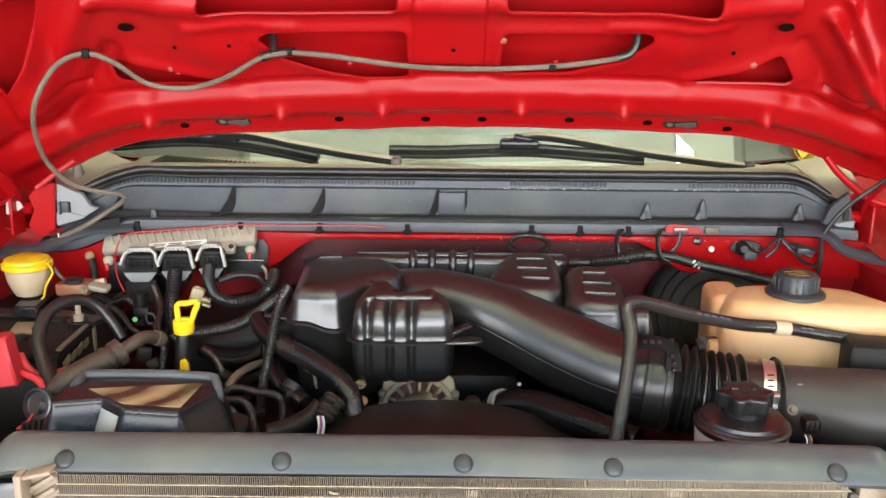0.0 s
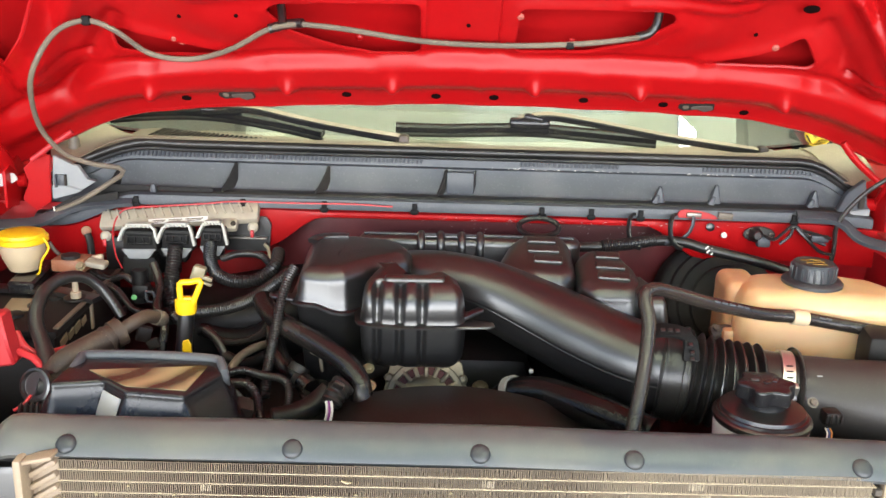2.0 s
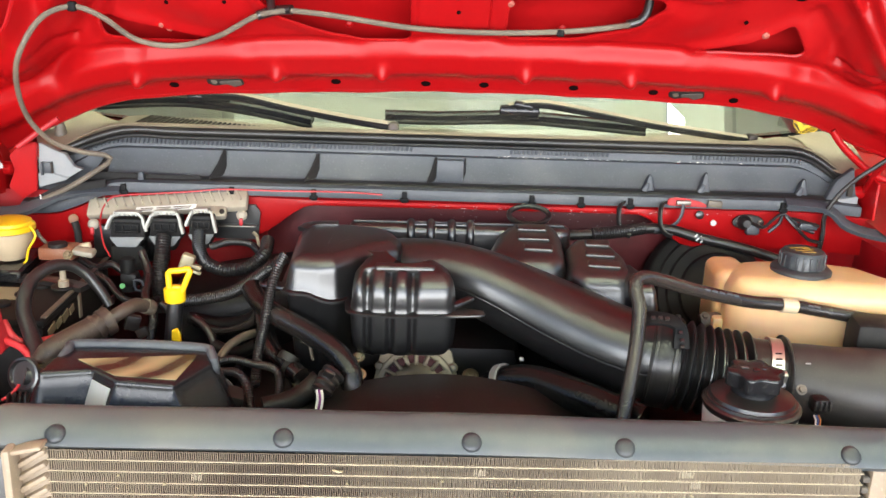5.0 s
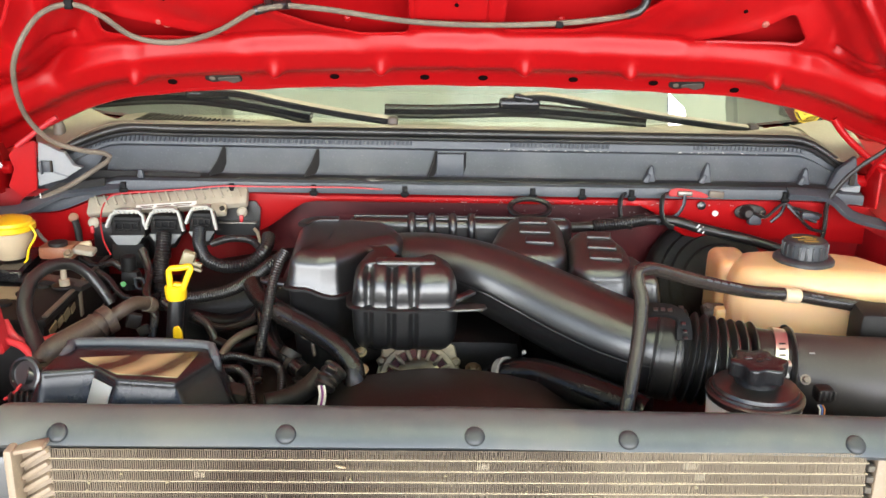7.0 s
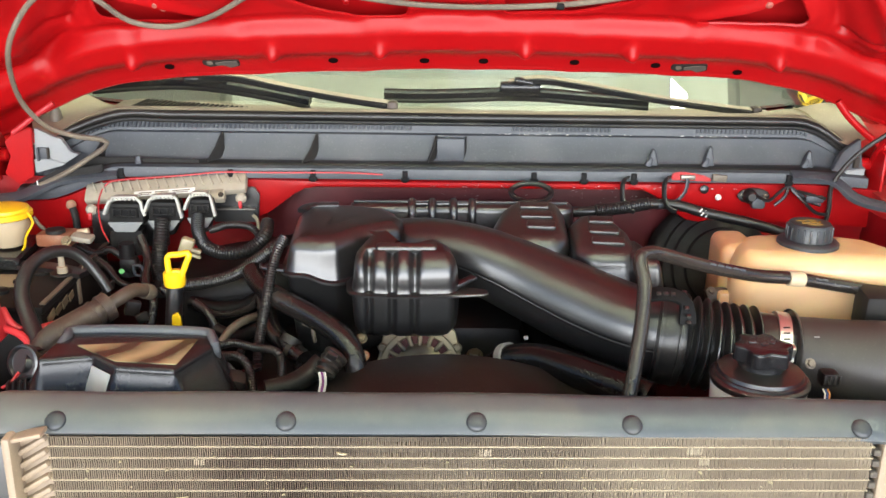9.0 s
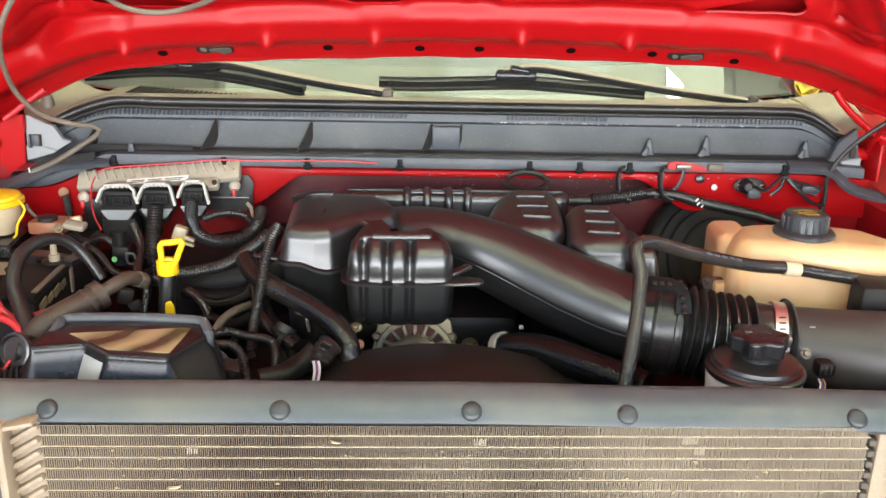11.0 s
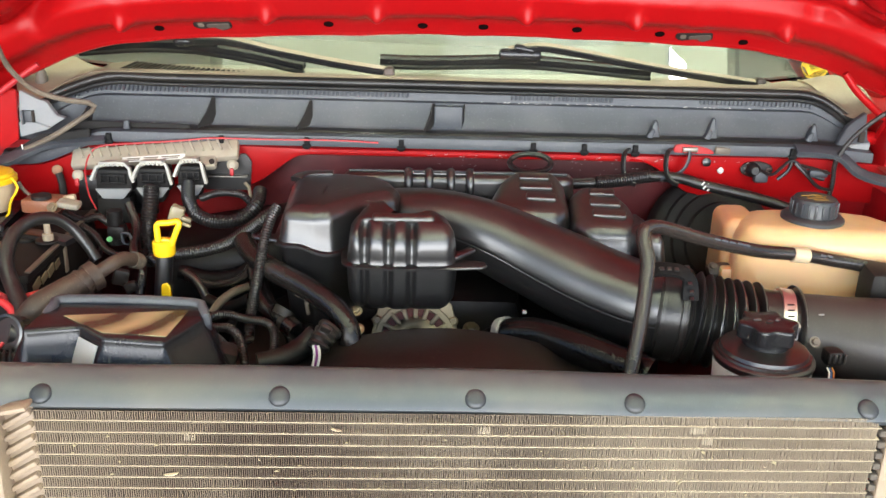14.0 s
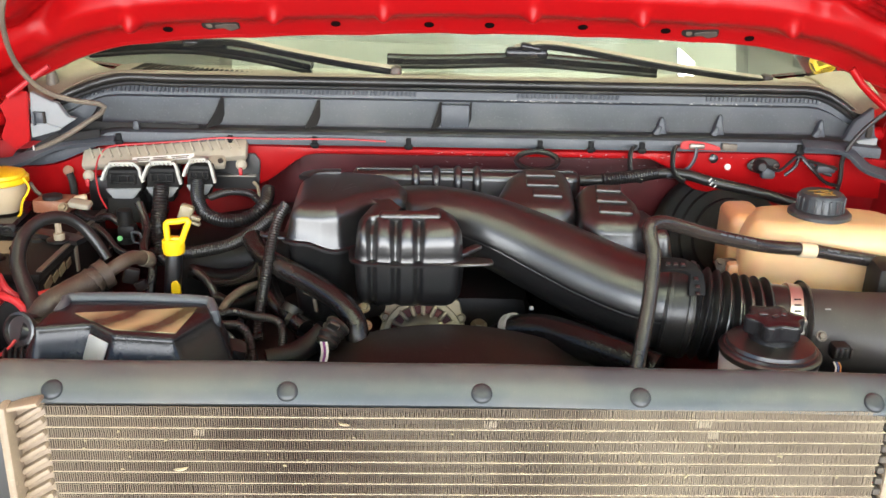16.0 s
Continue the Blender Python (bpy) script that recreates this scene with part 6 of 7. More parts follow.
def ecu_plug(x0, x1, z, foot_l, foot_r, hanging):
    """A black plug under the casting, its pale lever arching over it from two feet."""
    c, wd = Vector(((x0 + x1) / 2, 1.425, z)), x1 - x0
    plug = part("plug", rbox(c + Vector((0, 0, -0.014)), (wd * 0.90, 0.030, 0.034), 0.003, None, 2, (0.92, 1)), BLACK_MATTE, ecu, "black plug with a pale lever")
    part("grey_apron", plate([c + Vector((sx * wd, -0.020, sz)) for sx, sz in ((-0.46, -0.026), (0.44, -0.025), (0.22, -0.041), (-0.28, -0.041))], 0.005), PALE_GREY, plug, "grey tapered apron")
    part("plug_wedge", rbox(c + Vector((0, 0.002, -0.040)), (wd * 0.72, 0.026, 0.024), 0.004, pose(0, 0, 0, 180, 0, 0), 2, (0.6, 0.9)), BLACK_MATTE, plug)
    if hanging:
        part("cable_cover", rbox(c + Vector((-0.004, 0.004, -0.062)), (wd * 0.86, 0.03, 0.042), 0.004), BLACK_MATTE, plug)
    arch = [(x0, foot_l), (x0 + 0.003, z - 0.004), (x0 + 0.007, z + 0.005), (x0 + 0.010, z + 0.0085), (x0 + 0.016, z + 0.010), (x1 - 0.014, z + 0.012), (x1 - 0.008, z + 0.0105), (x1 - 0.005, z + 0.006), (x1 - 0.002, z - 0.006), (x1 + 0.001, foot_r)]
    lever = part("lever", band([(ax, 1.406 + 0.004 * (az > z), az) for ax, az in arch], 0.0022, 0.0055, (0, -1, 0.35)), LEVER, plug, "off-white locking lever")
    part("lever_top", rbox(c + Vector((0, -0.008, 0.0125)), (wd - 0.022, 0.026, 0.0045), 0.002, pose(0, 0, 0, -8, -1.5, 0)), LEVER, lever)
    for k in range(6):
        part("lever_tooth", rbox(c + Vector((-wd * 0.28 + k * wd * 0.112, -0.0205, 0.0115)), (0.0032, 0.004, 0.004), 0.001), LEVER, lever)
    part("latch_frame", rbox(c + Vector((0, -0.0155, -0.011)), (wd * 0.66, 0.003, 0.017), 0.001), BRACKET_BLACK, plug)
    for dz in (-0.005, -0.016):
        part("latch_bar", rbox(c + Vector((0, -0.018, dz)), (wd * 0.58, 0.004, 0.0026), 0.001), SOOTY, plug)
    for sx in (-0.29, -0.1, 0.12, 0.29):
        part("latch_rib", rbox(c + Vector((sx * wd, -0.018, -0.0105)), (0.0024, 0.004, 0.013), 0.0008), SOOTY, plug)


ecu_plug(-0.513, -0.453, 1.324, 1.312, 1.310, True)
ecu_plug(-0.452, -0.397, 1.327, 1.315, 1.308, False)
ecu_plug(-0.391, -0.346, 1.332, 1.320, 1.311, False)
for c in ((-0.540, 1.430, 1.312), (-0.312, 1.448, 1.328)):
    part("mount_stud", lathe([(0.0085, 0), (0.0085, 0.006), (0.005, 0.009)], 16, along(c, Vector(c) + Vector((0, -1, 0.2)))), ECU_ALU, ecu)
    part("stud_tip", rbox(Vector(c) + Vector((0.0, -0.012, -0.008)), (0.006, 0.006, 0.012), 0.002), RED_CABLE, ecu)
part("pale_connector", join(rbox((-0.375, 1.340, 1.283), (0.020, 0.016, 0.026), 0.004, pose(0, 0, 0, 0, 20, 0)), rbox((-0.360, 1.336, 1.277), (0.014, 0.010, 0.006), 0.002, pose(0, 0, 0, 0, 20, 0)), rbox((-0.361, 1.336, 1.269), (0.014, 0.010, 0.005), 0.002, pose(0, 0, 0, 0, 20, 0))), LABEL_TAN, ecu, "pale yellowish connector")
part("earth_lead", tube([(-0.296, 1.450, 1.300), (-0.289, 1.450, 1.291), (-0.288, 1.450, 1.275)], 0.003, 6), TAN, ecu)

# ---- dipstick ----
dip = thing("dipstick", (-0.357, 1.200, 1.277), "yellow plastic dipstick handle on a black tube", "dipstick")
part("guide_tube", tube([(-0.359, 1.205, 1.270), (-0.362, 1.200, 1.235), (-0.366, 1.190, 1.181)], 0.011, 12), BLACK, dip)
part("socket", lathe([(0.0135, 0.0), (0.0145, 0.006), (0.0145, 0.018), (0.012, 0.02)], 24, Matrix.Translation(Vector((-0.359, 1.205, 1.272)))), YELLOW, dip)
part("pull_ring", tube([(-0.364, 1.200, 1.285), (-0.365, 1.200, 1.301), (-0.364, 1.200, 1.315), (-0.351, 1.200, 1.317), (-0.336, 1.200, 1.319), (-0.341, 1.200, 1.305), (-0.348, 1.200, 1.287)], 0.0042, 10, 0.004), YELLOW, dip)
part("web", rbox((-0.357, 1.203, 1.287), (0.018, 0.007, 0.016), 0.003), YELLOW, dip)
tag = thing("yellow_tab", (-0.345, 1.150, 1.234), "small yellow plastic tab behind the fuse box", "tab")
part("tab_blade", prism([(-0.006, 0), (0.007, 0), (0.006, 0.012), (0.002, 0.019), (-0.005, 0.016)], 0.004, Matrix.Translation((-0.345, 1.150, 1.237)) @ pose(0, 0, 0, 90, 0, 0)), YELLOW, tag)

# ---- fuse box ----
FX = [(-0.463, 0.991), (-0.462, 1.03), (-0.452, 1.07), (-0.279, 1.07), (-0.272, 1.034), (-0.298, 0.979), (-0.302, 0.968), (-0.371, 0.977), (-0.403, 1.004)]
fuse = thing("fuse_box", (-0.375, 1.030, 1.206), "black fuse box with a golden streaked lid label", "fuse box")
part("base", moulded(FX, [(1.12, 0.012), (1.2, 0.006), (1.226, 0.004)], None, 0.006, 80), BLACK, fuse)
lid = part("lid", moulded(FX, [(1.196, -0.025), (1.242, -0.005), (1.251, 0.0)] + round_top(1.262, 0.006, 4, 0.001), None, 0.007, 180), BLACK_GLOSS, fuse, "glossy black lid")
part("raised_rim", tube([(-0.463, 1.049, 1.240), (-0.452, 1.041, 1.256), (-0.448, 1.057, 1.263), (-0.444, 1.072, 1.263), (-0.365, 1.075, 1.263), (-0.291, 1.068, 1.263), (-0.278, 1.054, 1.263), (-0.272, 1.039, 1.258), (-0.274, 1.049, 1.240)], 0.0066, 10, flat=0.8), GREY, lid, "grey raised back rim")
part("lid_label", prism([(-0.428, 1.030), (-0.293, 1.049), (-0.302, 0.980), (-0.372, 0.988), (-0.404, 1.011)], 0.0008, Matrix.Translation((0, 0, 1.2624)), 0), LABEL_SHEEN, lid, "brown label with golden reflection streaks painted in")
part("side_label", rbox((-0.3931, 0.9833, 1.2350), (0.036, 0.002, 0.036), 0.0006, pose(0, 0, 0, -23, 0, -40.2)), LABEL_GREY, lid, "grey blank label")
part("snap_latch", rbox((-0.305, 1.010, 1.230), (0.03, 0.012, 0.014), 0.003), BLACK, fuse)
cap = thing("black_grommet", (-0.504, 1.050, 1.227), "round black rubber grommet beside the fuse box", "grommet")
part("flange_disc", lathe([(0.012, -0.002), (0.022, 0.0), (0.022, 0.006), (0.019, 0.007), (0.017, 0.003), (0.008, 0.003)], 28, along((-0.499, 1.050, 1.231), (-0.506, 1.030, 1.238))), BLACK, cap)
part("neck", tube([(-0.501, 1.050, 1.231), (-0.480, 1.060, 1.223)], 0.012, 16), BLACK, cap)
part("spring_boot", tube([(-0.512, 1.020, 1.208), (-0.483, 1.030, 1.206)], 0.012, 14, 0.003, 0.004, 0.006), RUBBER, cap)

# ---- battery corner ----
battery = thing("battery", (-0.580, 1.250, 1.184), "dusty black battery with a bar clamp", "battery")
part("case", rbox((-0.632, 1.31, 1.155), (0.21, 0.27, 0.18), 0.008), BLACK_MATTE, battery)
part("top_lip", rbox((-0.632, 1.31, 1.246), (0.216, 0.276, 0.012), 0.004), BLACK_MATTE, battery)
part("vent_cover", prism([(-0.647, 1.305), (-0.660, 1.419), (-0.619, 1.422), (-0.607, 1.303)], 0.02, Matrix.Translation((0, 0, 1.254)), 0.004), BLACK_GLOSS, battery, "glossy black vent cover")
part("top_label", prism([(-0.626, 1.242), (-0.635, 1.293), (-0.595, 1.293), (-0.589, 1.244)], 0.0012, Matrix.Translation((0, 0, 1.2525)), 0), LABEL_TAN, battery, "torn tan label")
for bar in ((1.20, 1.228, 0.024, 0.012), (1.226, 1.228, 0.018, 0.01), (1.25, 1.229, 0.02, 0.012), (1.274, 1.229, 0.016, 0.01)):
    part("lettering_bar", rbox((-0.5258, bar[0], bar[1]), (0.0016, bar[2], bar[3]), 0, pose(0, 0, 0, 12, 0, 0)), LABEL_TAN, battery)
for k in range(3):
    part("case_rib", rbox((-0.5258, 1.315, 1.185 - 0.026 * k), (0.004, 0.22, 0.006), 0.0015), BLACK_MATTE, battery)
for k in range(3):
    part("vent_plug", lathe([(0.011, 0), (0.011, 0.004), (0.008, 0.006)], 18, Matrix.Translation((-0.60 + 0.012 * k, 1.225 + 0.038 * k, 1.252))), BLACK_MATTE, battery)
part("edge_strip", rbox((-0.527, 1.31, 1.2535), (0.008, 0.262, 0.003), 0.001), GREY_HOSE, battery, "dusty worn edge")
part("side_strip", rbox((-0.5255, 1.305, 1.225), (0.003, 0.01, 0.04), 0.001), TAN, battery)
part("hold_down", band([(-0.70, 1.33, 1.256), (-0.58, 1.31, 1.260), (-0.51, 1.29, 1.256)], 0.012, 0.004), BLACK, battery, "black hold-down bar")
part("post_washer", lathe([(0.017, 0), (0.017, 0.003), (0.009, 0.006)], 20, Matrix.Translation((-0.540, 1.288, 1.257))), GRIME, battery)
part("stud", lathe([(0.0075, 0), (0.0075, 0.009), (0.0045, 0.010), (0.0042, 0.026)], 12, Matrix.Translation((-0.536, 1.279, 1.262))), TAN, battery, "dusty stud and nut")
term = part("terminal", rbox((-0.577, 1.380, 1.282), (0.052, 0.04, 0.02), 0.004, pose(0, 0, 0, 0, 0, -4)), TERMINAL, battery, "copper-brown terminal block")
part("terminal_screw", lathe([(0.014, 0), (0.014, 0.005), (0.01, 0.006)], 20, Matrix.Translation((-0.576, 1.370, 1.293))), GRIME, term)
part("terminal_tail", rbox((-0.537, 1.370, 1.285), (0.032, 0.022, 0.010), 0.004, pose(0, 0, 0, 6, 10, 0)), ECU_ALU, term)
part("tail_ear", rbox((-0.541, 1.385, 1.289), (0.02, 0.01, 0.011), 0.004, pose(0, 0, 0, 0, -12, 0)), BOTTLE_PALE, term, "pale corroded clamp ear")
hexbolt((-0.556, 1.355, 1.284), (0, -0.7, 0.6), 0.005, battery)
part("tray_edge", band([(-0.475, 1.130, 1.240), (-0.466, 1.200, 1.248), (-0.463, 1.270, 1.250)], 0.0016, 0.005), SOOTY, battery)
redcap = thing("battery_cover", (-0.564, 1.120, 1.255), "red plastic positive terminal cover", "cover")
part("flap", prism([(-0.03, 0), (0.022, 0.008), (0.016, 0.03), (0.01, 0.075), (-0.03, 0.07)], 0.03, Matrix.Translation((-0.570, 1.130, 1.226)) @ pose(0, 0, 0, 90, 0, 0), 0.003), RED_CABLE, redcap)
for pts, r in (([(-0.561, 1.140, 1.263), (-0.548, 1.130, 1.248), (-0.534, 1.130, 1.238), (-0.517, 1.140, 1.236), (-0.502, 1.150, 1.238)], 0.005), ([(-0.551, 1.120, 1.245), (-0.529, 1.110, 1.241), (-0.514, 1.100, 1.231), (-0.506, 1.090, 1.216)], 0.005), ([(-0.521, 1.030, 1.208), (-0.509, 1.030, 1.216), (-0.504, 1.040, 1.223)], 0.002)):
    hose("battery_cable", pts, r, RED_CABLE, "red insulated battery cable", "cable", group="red battery cables")
hose("ground_cable", [(-0.500, 1.090, 1.222), (-0.509, 1.110, 1.234), (-0.524, 1.130, 1.251), (-0.539, 1.150, 1.275), (-0.541, 1.170, 1.295), (-0.536, 1.190, 1.308), (-0.522, 1.210, 1.315), (-0.505, 1.230, 1.310), (-0.488, 1.240, 1.294), (-0.471, 1.240, 1.272), (-0.457, 1.235, 1.251)], lambda f: 0.0112 - 0.0045 * f, RUBBER, "thick black battery cable arching over the battery", "cable")
tan = hose("coolant_pipe", [(-0.506, 1.100, 1.219), (-0.489, 1.110, 1.237), (-0.469, 1.130, 1.246), (-0.449, 1.150, 1.253), (-0.437, 1.165, 1.257)], 0.0165, TAN_HOSE, "dusty brown coolant pipe with a clamp band")
part("neck", tube([(-0.439, 1.165, 1.256), (-0.421, 1.180, 1.266), (-0.410, 1.200, 1.267), (-0.398, 1.230, 1.251)], 0.0092, 16), TAN_HOSE, tan)
part("band", tube([(-0.444, 1.158, 1.254), (-0.435, 1.167, 1.258)], 0.0192, 20, 0.004), TAN_HOSE, tan)
part("band", tube([(-0.450, 1.150, 1.251), (-0.447, 1.153, 1.253)], 0.0190, 20, 0.004), TAN_HOSE, tan)
part("end_ring", tube([(-0.404, 1.215, 1.260), (-0.399, 1.225, 1.254)], 0.0108, 18, 0.004), GREY_HOSE, tan)
valve = thing("vacuum_valve", (-0.460, 1.330, 1.262), "dark vacuum valve with a green dot", "valve")
part("valve_body", rbox((-0.457, 1.328, 1.259), (0.026, 0.022, 0.022), 0.006), SOOTY, valve)
part("latch_loop", tube([(-0.447, 1.312, 1.262), (-0.436, 1.312, 1.261), (-0.434, 1.312, 1.248), (-0.445, 1.312, 1.247), (-0.447, 1.312, 1.262)], 0.002, 6, 0.004), GREY, valve)
part("valve_neck", lathe([(0.011, 0), (0.011, 0.05)], 16, Matrix.Translation(Vector((-0.460, 1.330, 1.240)))), SOOTY, valve)
part("green_dot", lathe([(0.004, 0), (0.004, 0.002)], 14, along((-0.463, 1.308, 1.254), (-0.427, 1.200, 1.294))), material("green_plastic", (0.06, 0.3, 0.06), 0.4), valve)

# ---- washer bottle ----
wash = thing("washer_bottle", (-0.643, 1.370, 1.289), "white washer bottle neck with a yellow cap", "bottle")
wb = Vector((-0.642, 1.360, 1.285))
part("filler_neck", lathe([(0.021, -0.008), (0.026, 0.002), (0.03, 0.012), (0.032, 0.02), (0.034, 0.036)], 32, Matrix.Translation(wb)), BOTTLE_PALE, wash)
part("cap", lathe([(0.0345, 0.034), (0.0375, 0.036), (0.0375, 0.043), (0.034, 0.045), (0.033, 0.049), (0.028, 0.051), (0.01, 0.052)], 36, Matrix.Translation(wb)), YELLOW, wash, "yellow snap cap")
part("strap", tube([wb + Vector((0.036, -0.01, 0.044)), wb + Vector((0.045, -0.015, 0.03)), wb + Vector((0.035, -0.02, 0.012)), wb + Vector((0.028, -0.018, -0.01)), wb + Vector((0.016, -0.02, -0.014))], 0.0018, 6), YELLOW, wash)
hose("washer_pipe", [(-0.619, 1.400, 1.308), (-0.612, 1.400, 1.295), (-0.599, 1.400, 1.283)], 0.003, GREY_HOSE, "thin grey washer pipe", "pipe")
lug = thing("earth_strap", (-0.574, 1.440, 1.288), "earth strap bolted to the red firewall", "strap")
part("lug_plate", lathe([(0.008, 0), (0.008, 0.002), (0.004, 0.004)], 18, along((-0.584, 1.462, 1.310), (-0.522, 1.300, 1.356))), TERMINAL, lug)
part("strap_tail", tube([(-0.581, 1.458, 1.307), (-0.577, 1.456, 1.293), (-0.574, 1.450, 1.274)], 0.006, 8, flat=0.5), GRIME, lug)

# ---- coolant bottle ----
BOT = [(0.412, 1.277), (0.439, 1.321), (0.464, 1.327), (0.541, 1.336), (0.621, 1.304), (0.665, 1.237), (0.629, 1.194), (0.424, 1.214), (0.403, 1.234)]
degas = thing("coolant_bottle", (0.5, 1.3, 1.1), "aged amber translucent coolant bottle with black cap", "bottle")
def bottle_warp(v):
    k = 0.006 * math.exp(-((v.z - 1.262) / 0.003) ** 2)
    left = smooth01(0.42, 0.40, v.x)
    return Vector((v.x, v.y + k * 0.5, v.z - 0.012 * left * smooth01(1.27, 1.3, v.z) - 0.06 * max(0, v.x - 0.6)))
part("tank", moulded(BOT, [(1.12, 0.01), (1.2, 0.002), (1.222, 0.0), (1.225, -0.003), (1.23, 0.0), (1.28, 0.0)] + round_top(1.318, 0.026, 6), bottle_warp, 0.03, 140), BOTTLE, degas)
part("left_chamber", moulded([(0.399, 1.268), (0.455, 1.262), (0.455, 1.352), (0.404, 1.352)], [(1.215, 0.004), (1.222, 0.0), (1.295, 0.0)] + round_top(1.314, 0.015, 6), None, 0.018, 80), BOTTLE, degas)
dc = Vector((0.518, 1.267, 1.317))
part("neck_ring", lathe([(0.04, 0), (0.04, 0.008)], 32, Matrix.Translation(dc + Vector((0, 0, -0.008)))), BOTTLE, degas)
dcap = part("cap", lathe([(0.042, 0.0), (0.042, 0.005), (0.039, 0.008), (0.031, 0.009), (0.030, 0.029), (0.0275, 0.0325), (0.01, 0.033)], 48, Matrix.Translation(dc)), PIN_GREY, degas, "black screw cap with worn yellow marks")
for k in range(20):
    a = 2 * math.pi * k / 20
    part("grip_rib", rbox(dc + Vector((0.0302 * math.cos(a), 0.0302 * math.sin(a), 0.0185)), (0.004, 0.0038, 0.019), 0.001, pose(0, 0, 0, 0, 0, math.degrees(a))), PIN_GREY, dcap)
CAP_INK = material("worn_yellow_ink", (0.3, 0.17, 0.02), 0.5, vary=0.5, grain=220)
for bx, by, bw, rot in ((-0.012, 0.008, 0.016, 10), (0.006, 0.011, 0.014, -20), (0.014, -0.002, 0.012, 60), (-0.004, -0.006, 0.018, 5), (-0.014, -0.004, 0.01, 70), (0.005, 0.002, 0.012, -40), (0.002, -0.016, 0.02, 0)):
    part("cap_mark", rbox(dc + Vector((bx * 0.85, by * 0.85, 0.0333)), (bw, 0.0028, 0.0008), 0, pose(0, 0, 0, 0, 0, rot)), CAP_INK, dcap)
part("side_tab", rbox((0.406, 1.250, 1.237), (0.03, 0.02, 0.03), 0.006), BOTTLE, degas)
hexbolt((0.382, 1.250, 1.251), (0, -0.7, 0.6), 0.0045, degas, TAN_HOSE)
hose("bottle_outlet", [(0.380, 1.260, 1.237), (0.398, 1.260, 1.242), (0.415, 1.260, 1.238)], 0.012, TAN_HOSE, "brown outlet pipe under the coolant bottle", "pipe")
dark_box = thing("relay_box", (0.576, 1.140, 1.257), "dark grey box lid beside the coolant bottle", "box")
part("lid", rbox((0.598, 1.160, 1.257), (0.09, 0.06, 0.06), 0.01, pose(0, 0, 0, 0, 0, -10)), BLACK_MATTE, dark_box)

# ---- power steering reservoir ----
ps = thing("steering_reservoir", (0.365, 1.02, 1.1), "white reservoir with a broad black lid and knob", "reservoir")
pc = Vector((0.367, 1.010, 1.232))
part("cup", lathe([(0.051, -0.12), (0.0535, -0.03), (0.0550, -0.003)], 40, Matrix.Translation(pc)), WHITE, ps)
part("lid", lathe([(0.0555, -0.003), (0.0570, 0.001), (0.0570, 0.004), (0.055, 0.006), (0.053, 0.0065), (0.052, 0.0095), (0.0495, 0.010), (0.048, 0.014), (0.03, 0.018), (0.02, 0.019)], 56, Matrix.Translation(pc)), BLACK, ps, "satin black stepped lid")
part("knob_neck", lathe([(0.026, 0.016), (0.026, 0.03)], 32, Matrix.Translation(pc)), BLACK_GLOSS, ps)
kn = []
for k in range(60):
    a = 2 * math.pi * k / 60
    rr_ = 0.031 + 0.0038 * math.cos(a * 6)
    kn.append((pc.x + rr_ * math.cos(a), pc.y + rr_ * math.sin(a)))
knob = part("knob", moulded(kn, [(pc.z + 0.026, 0.002), (pc.z + 0.028, 0.0), (pc.z + 0.042, 0.0)] + round_top(pc.z + 0.046, 0.003, 3), None, 0.002, 120), BLACK_GLOSS, ps, "six-lobed black knob")
for k in range(3):
    part("knob_mark", rbox(pc + Vector((-0.012 + 0.012 * k, 0.004 - 0.006 * (k % 2), 0.0466)), (0.009, 0.005, 0.0012), 0.0005, pose(0, 0, 0, 0, 0, 30 * k)), BLACK, knob)

# ---- brake booster and firewall fittings ----
booster = thing("brake_booster", (0.44, 1.45, 1.2), "large black brake booster drum on the firewall", "brake booster")
bm_ = Matrix.Translation((0.455, 1.5, 1.2)) @ pose(0, 0, 0, 72, 0, 8)
part("drum", lathe([(0.11, 0.0), (0.112, 0.03), (0.108, 0.036), (0.098, 0.04), (0.096, 0.046), (0.084, 0.05), (0.082, 0.056), (0.066, 0.06), (0.064, 0.066), (0.04, 0.07)], 48, bm_), BLACK_MATTE, booster)
part("master_cylinder", lathe([(0.026, 0.06), (0.026, 0.16), (0.02, 0.165)], 24, bm_), GRIME, booster)

fw = thing("wire_grommet", (0.507, 1.462, 1.336), "silver oval grommet with wires through the firewall", "grommet")
gm = along((0.508, 1.466, 1.335), Vector((0.508, 1.466, 1.335)) + Vector((0, -1, 0.1)))
part("plate", shift(lathe([(1, 0), (1, 0.004), (0.8, 0.006)], 28), gm @ Matrix.Diagonal((0.026, 0.013, 1, 1))), GRIME, fw)
part("boot", shift(lathe([(0.012, 0.004), (0.011, 0.014), (0.006, 0.02)], 16), gm @ pose(-0.008, 0, 0)), RUBBER, fw)
part("boot_cap", shift(rbox((0.004, -0.010, 0.012), (0.022, 0.018, 0.014), 0.004), gm), GREY, fw)
for k in range(7):
    q = 2.2 + k * 0.72
    part("foil_shred", shift(rbox((0.019 * math.cos(q), 0.008 * math.sin(q), 0.007), (0.009, 0.004, 0.003), 0.001, pose(0, 0, 0, 20 * math.sin(3 * q), 30 * math.cos(5 * q), math.degrees(q)), 1), gm), STEEL, fw)
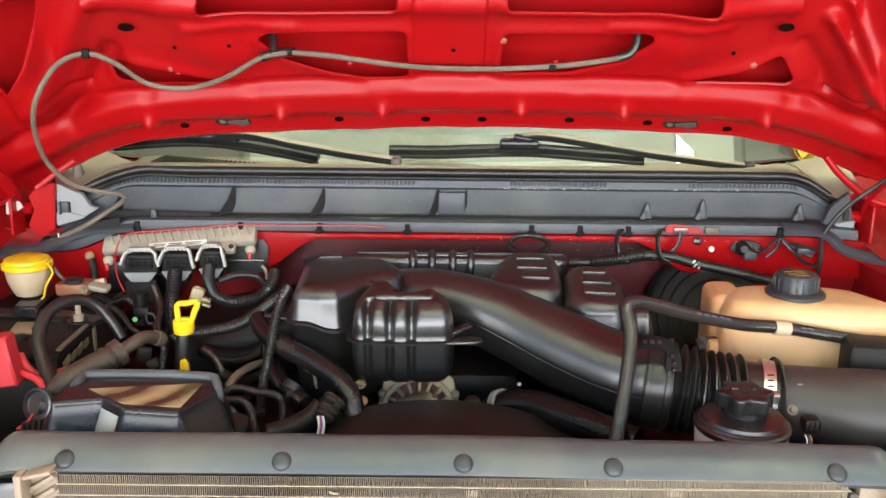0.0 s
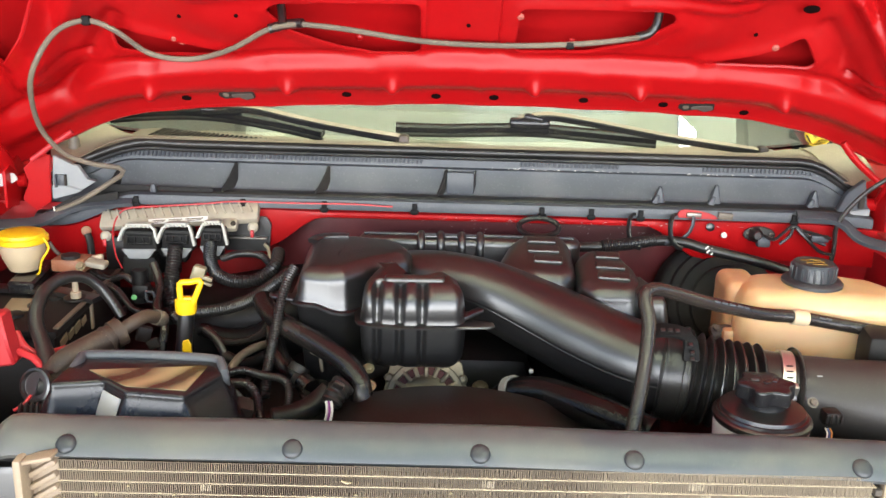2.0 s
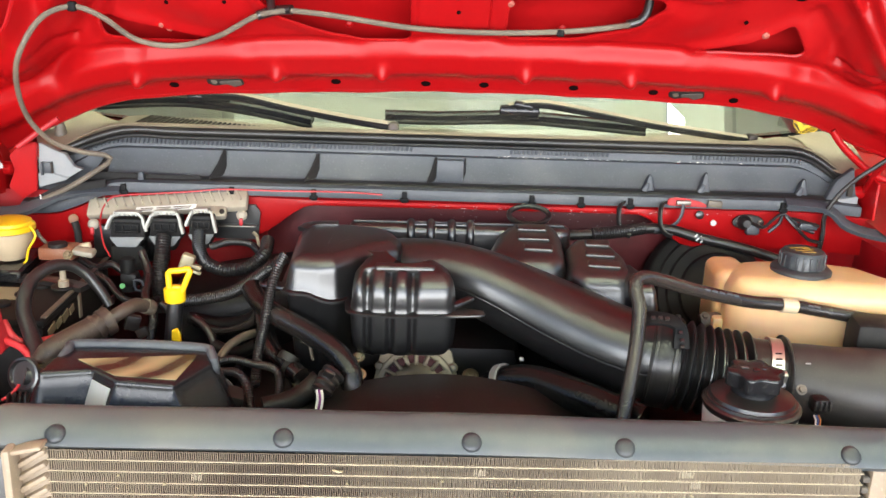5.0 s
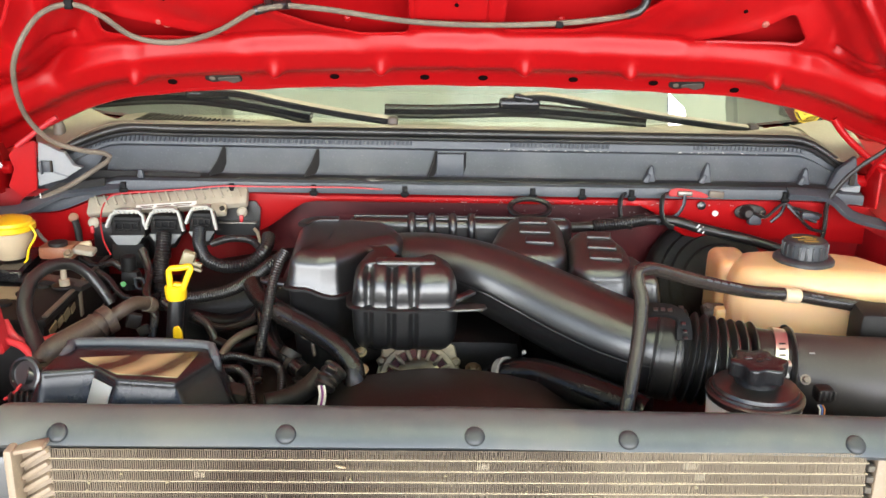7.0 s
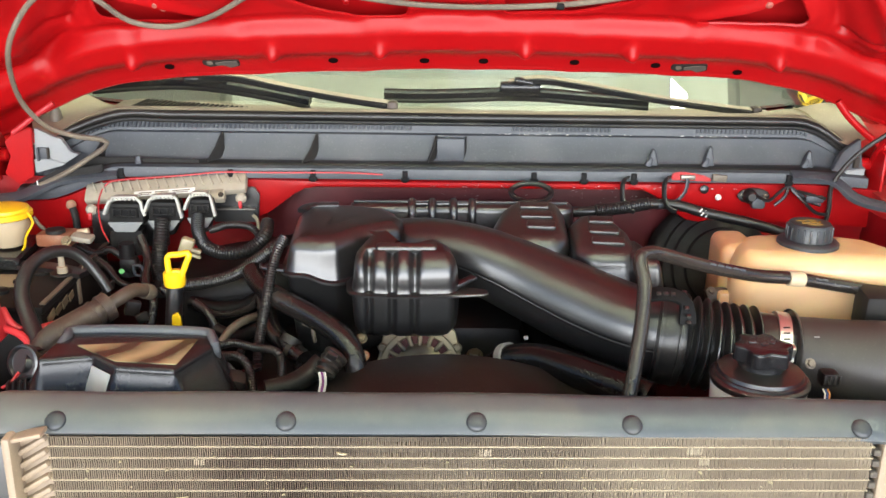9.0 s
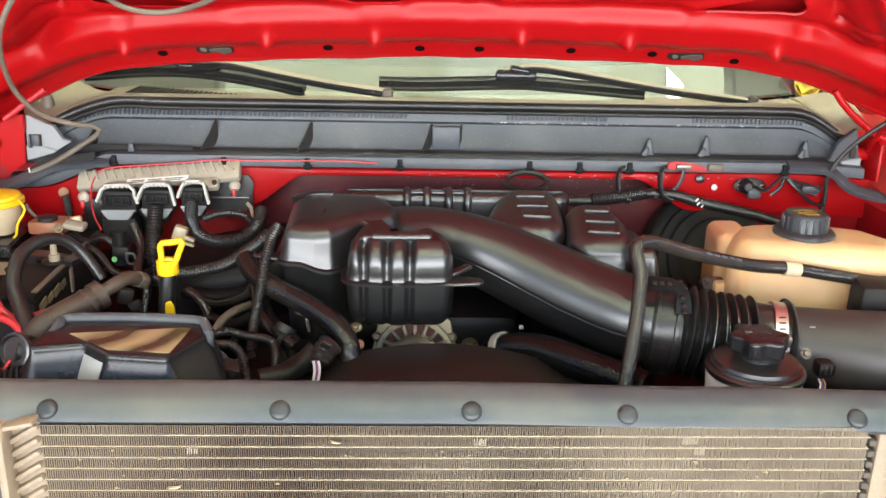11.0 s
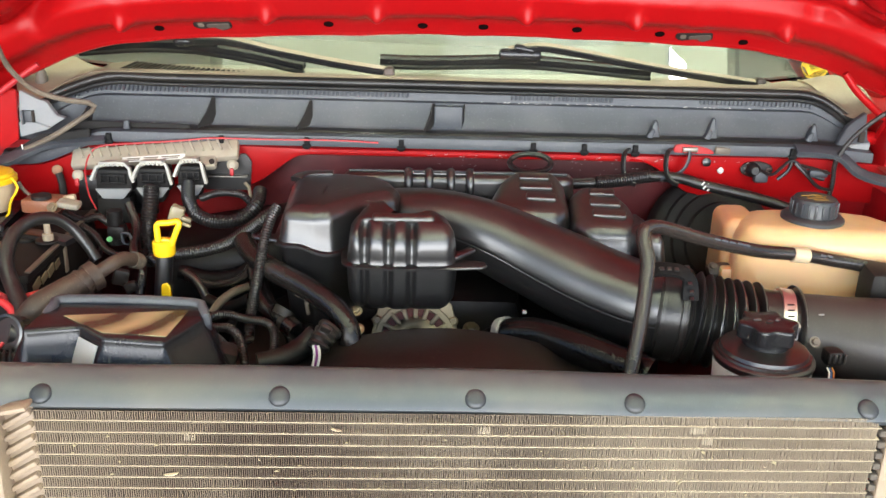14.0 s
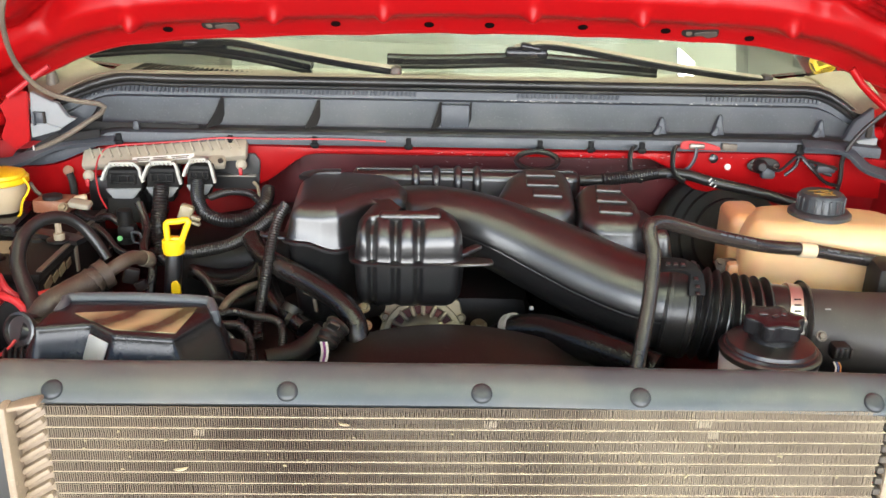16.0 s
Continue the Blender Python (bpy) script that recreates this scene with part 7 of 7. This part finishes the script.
for pts in ([(0.510, 1.452, 1.337), (0.525, 1.442, 1.333), (0.542, 1.447, 1.345), (0.558, 1.452, 1.354), (0.576, 1.452, 1.343), (0.596, 1.452, 1.330), (0.614, 1.452, 1.324)], [(0.558, 1.452, 1.354), (0.552, 1.447, 1.339), (0.537, 1.447, 1.324)], [(0.564, 1.452, 1.350), (0.580, 1.442, 1.334), (0.602, 1.442, 1.315), (0.623, 1.442, 1.310)], [(0.573, 1.452, 1.347), (0.600, 1.447, 1.341), (0.617, 1.442, 1.337)]):
    part("wire", tube(pts, 0.0028, 6, 0.006), RUBBER, fw)
part("wire_splice", rbox((0.601, 1.448, 1.335), (0.03, 0.01, 0.012), 0.003), GREY, fw)
for c in ((0.295, 1.460, 1.352), (0.362, 1.462, 1.353)):
    hk = thing("firewall_hook", c, "black plastic hook holding the heater hose", "hook", "firewall hooks")
    c = Vector(c)
    part("hook_body", tube([c + Vector((0.004, -0.002, 0.012)), c + Vector((-0.006, -0.02, 0.01)), c + Vector((-0.008, -0.03, -0.012)), c + Vector((-0.002, -0.04, -0.028)), c + Vector((0.01, -0.045, -0.032))], 0.0048, 8, flat=0.6), RUBBER, hk)
    part("red_stud", lathe([(0.005, 0), (0.005, 0.012)], 12, along(c, c + Vector((0, -1, 0)))), RED_DULL, hk)
st = thing("hose_strap", (0.399, 1.480, 1.355), "black strap tying the heater hose to the cowl", "strap")
part("band", tube([(0.395, 1.455, 1.368), (0.394, 1.450, 1.353), (0.387, 1.450, 1.336), (0.368, 1.440, 1.327), (0.347, 1.435, 1.324)], 0.0045, 8, flat=0.5), GREY, st)
part("anchor", rbox((0.395, 1.456, 1.367), (0.024, 0.01, 0.008), 0.002), STEEL, st)
for c, r, mt in (((0.451, 1.466, 1.332), 0.005, WHITE), ((0.427, 1.466, 1.345), 0.007, BLACK)):
    pl = thing("firewall_plug", c, "small round plug in the firewall", "plug", "firewall plugs")
    part("plug_head", lathe([(r, 0), (r, 0.003), (r * 0.5, 0.005)], 16, along(c, Vector(c) + Vector((0, -1, 0.1)))), mt, pl)

# ---- plugs and clutter beside the fan ----
con = thing("sensor_connector", (-0.149, 1.080, 1.211), "dark connector with white and purple wires", "connector")
part("shell", tube([(-0.134, 1.095, 1.223), (-0.143, 1.085, 1.214), (-0.150, 1.075, 1.203)], lambda f: 0.016 - 0.003 * f, 12, 0.004, 0.0022, 0.008), RUBBER, con)
part("lock_tab", rbox((-0.139, 1.072, 1.231), (0.014, 0.006, 0.01), 0.002, pose(0, 0, 0, 20, 30, 0)), BLACK, con)
for k, mt in enumerate((WHITE, material("purple_wire", (0.25, 0.05, 0.22), 0.4), WHITE)):
    part("wire", tube([Vector(q) + Vector((0.003 * k, 0, 0)) for q in ((-0.153, 1.058, 1.216), (-0.151, 1.052, 1.206), (-0.154, 1.050, 1.189))], 0.0018, 6, 0.005), mt, con)
for k, mt in enumerate((WHITE, material("blue_wire", (0.05, 0.1, 0.3), 0.4), material("orange_wire", (0.5, 0.15, 0.03), 0.4))):
    hose("sensor_wire", [Vector(q) + Vector((0.0028 * k, 0, 0)) for q in ((0.448, 1.016, 1.217), (0.448, 1.008, 1.213), (0.443, 1.000, 1.205))], 0.0011, mt, "thin coloured sensor wire", "wire", seg=6, group="sensor wires")
part("loom_clip", join(rbox((-0.181, 1.190, 1.226), (0.016, 0.010, 0.012), 0.003, pose(0, 0, 0, 0, 20, 0)), rbox((-0.174, 1.190, 1.206), (0.005, 0.006, 0.020), 0.0015, pose(0, 0, 0, 0, -8, 0))), GREY_HOSE, engine, "dull tan loom clip")
for loc_, r_ in (((-0.104, 1.130, 1.204), 0.0055), ((-0.108, 1.160, 1.215), 0.0055)):
    hexbolt(loc_, (0, -0.5, 0.85), r_, engine)
part("pipe_clamp", tube([(-0.205, 1.170, 1.202), (-0.200, 1.175, 1.210)], 0.0148, 20, 0.003), GRIME, cool, "grimy spring clamp")
part("duct_clip", rbox((0.110, 1.160, 1.218), (0.0055, 0.004, 0.005), 0.001), PALE_GREY, low)
crnd = random.Random(5)
for k in range(16):
    cx, cy = crnd.uniform(-0.36, -0.14), crnd.uniform(1.08, 1.3)
    br = thing("engine_bracket", (cx, cy, 1.1), "grimy small bracket among the engine hoses", "bracket", "engine brackets")
    s = crnd.uniform(0.012, 0.026)
    part("bracket_body", rbox((cx, cy, crnd.uniform(1.09, 1.15)), (s, s * crnd.uniform(0.5, 1.2), s * 1.2), 0.005, pose(0, 0, 0, crnd.uniform(-30, 30), crnd.uniform(-30, 30), crnd.uniform(0, 90))), GRIME, br)
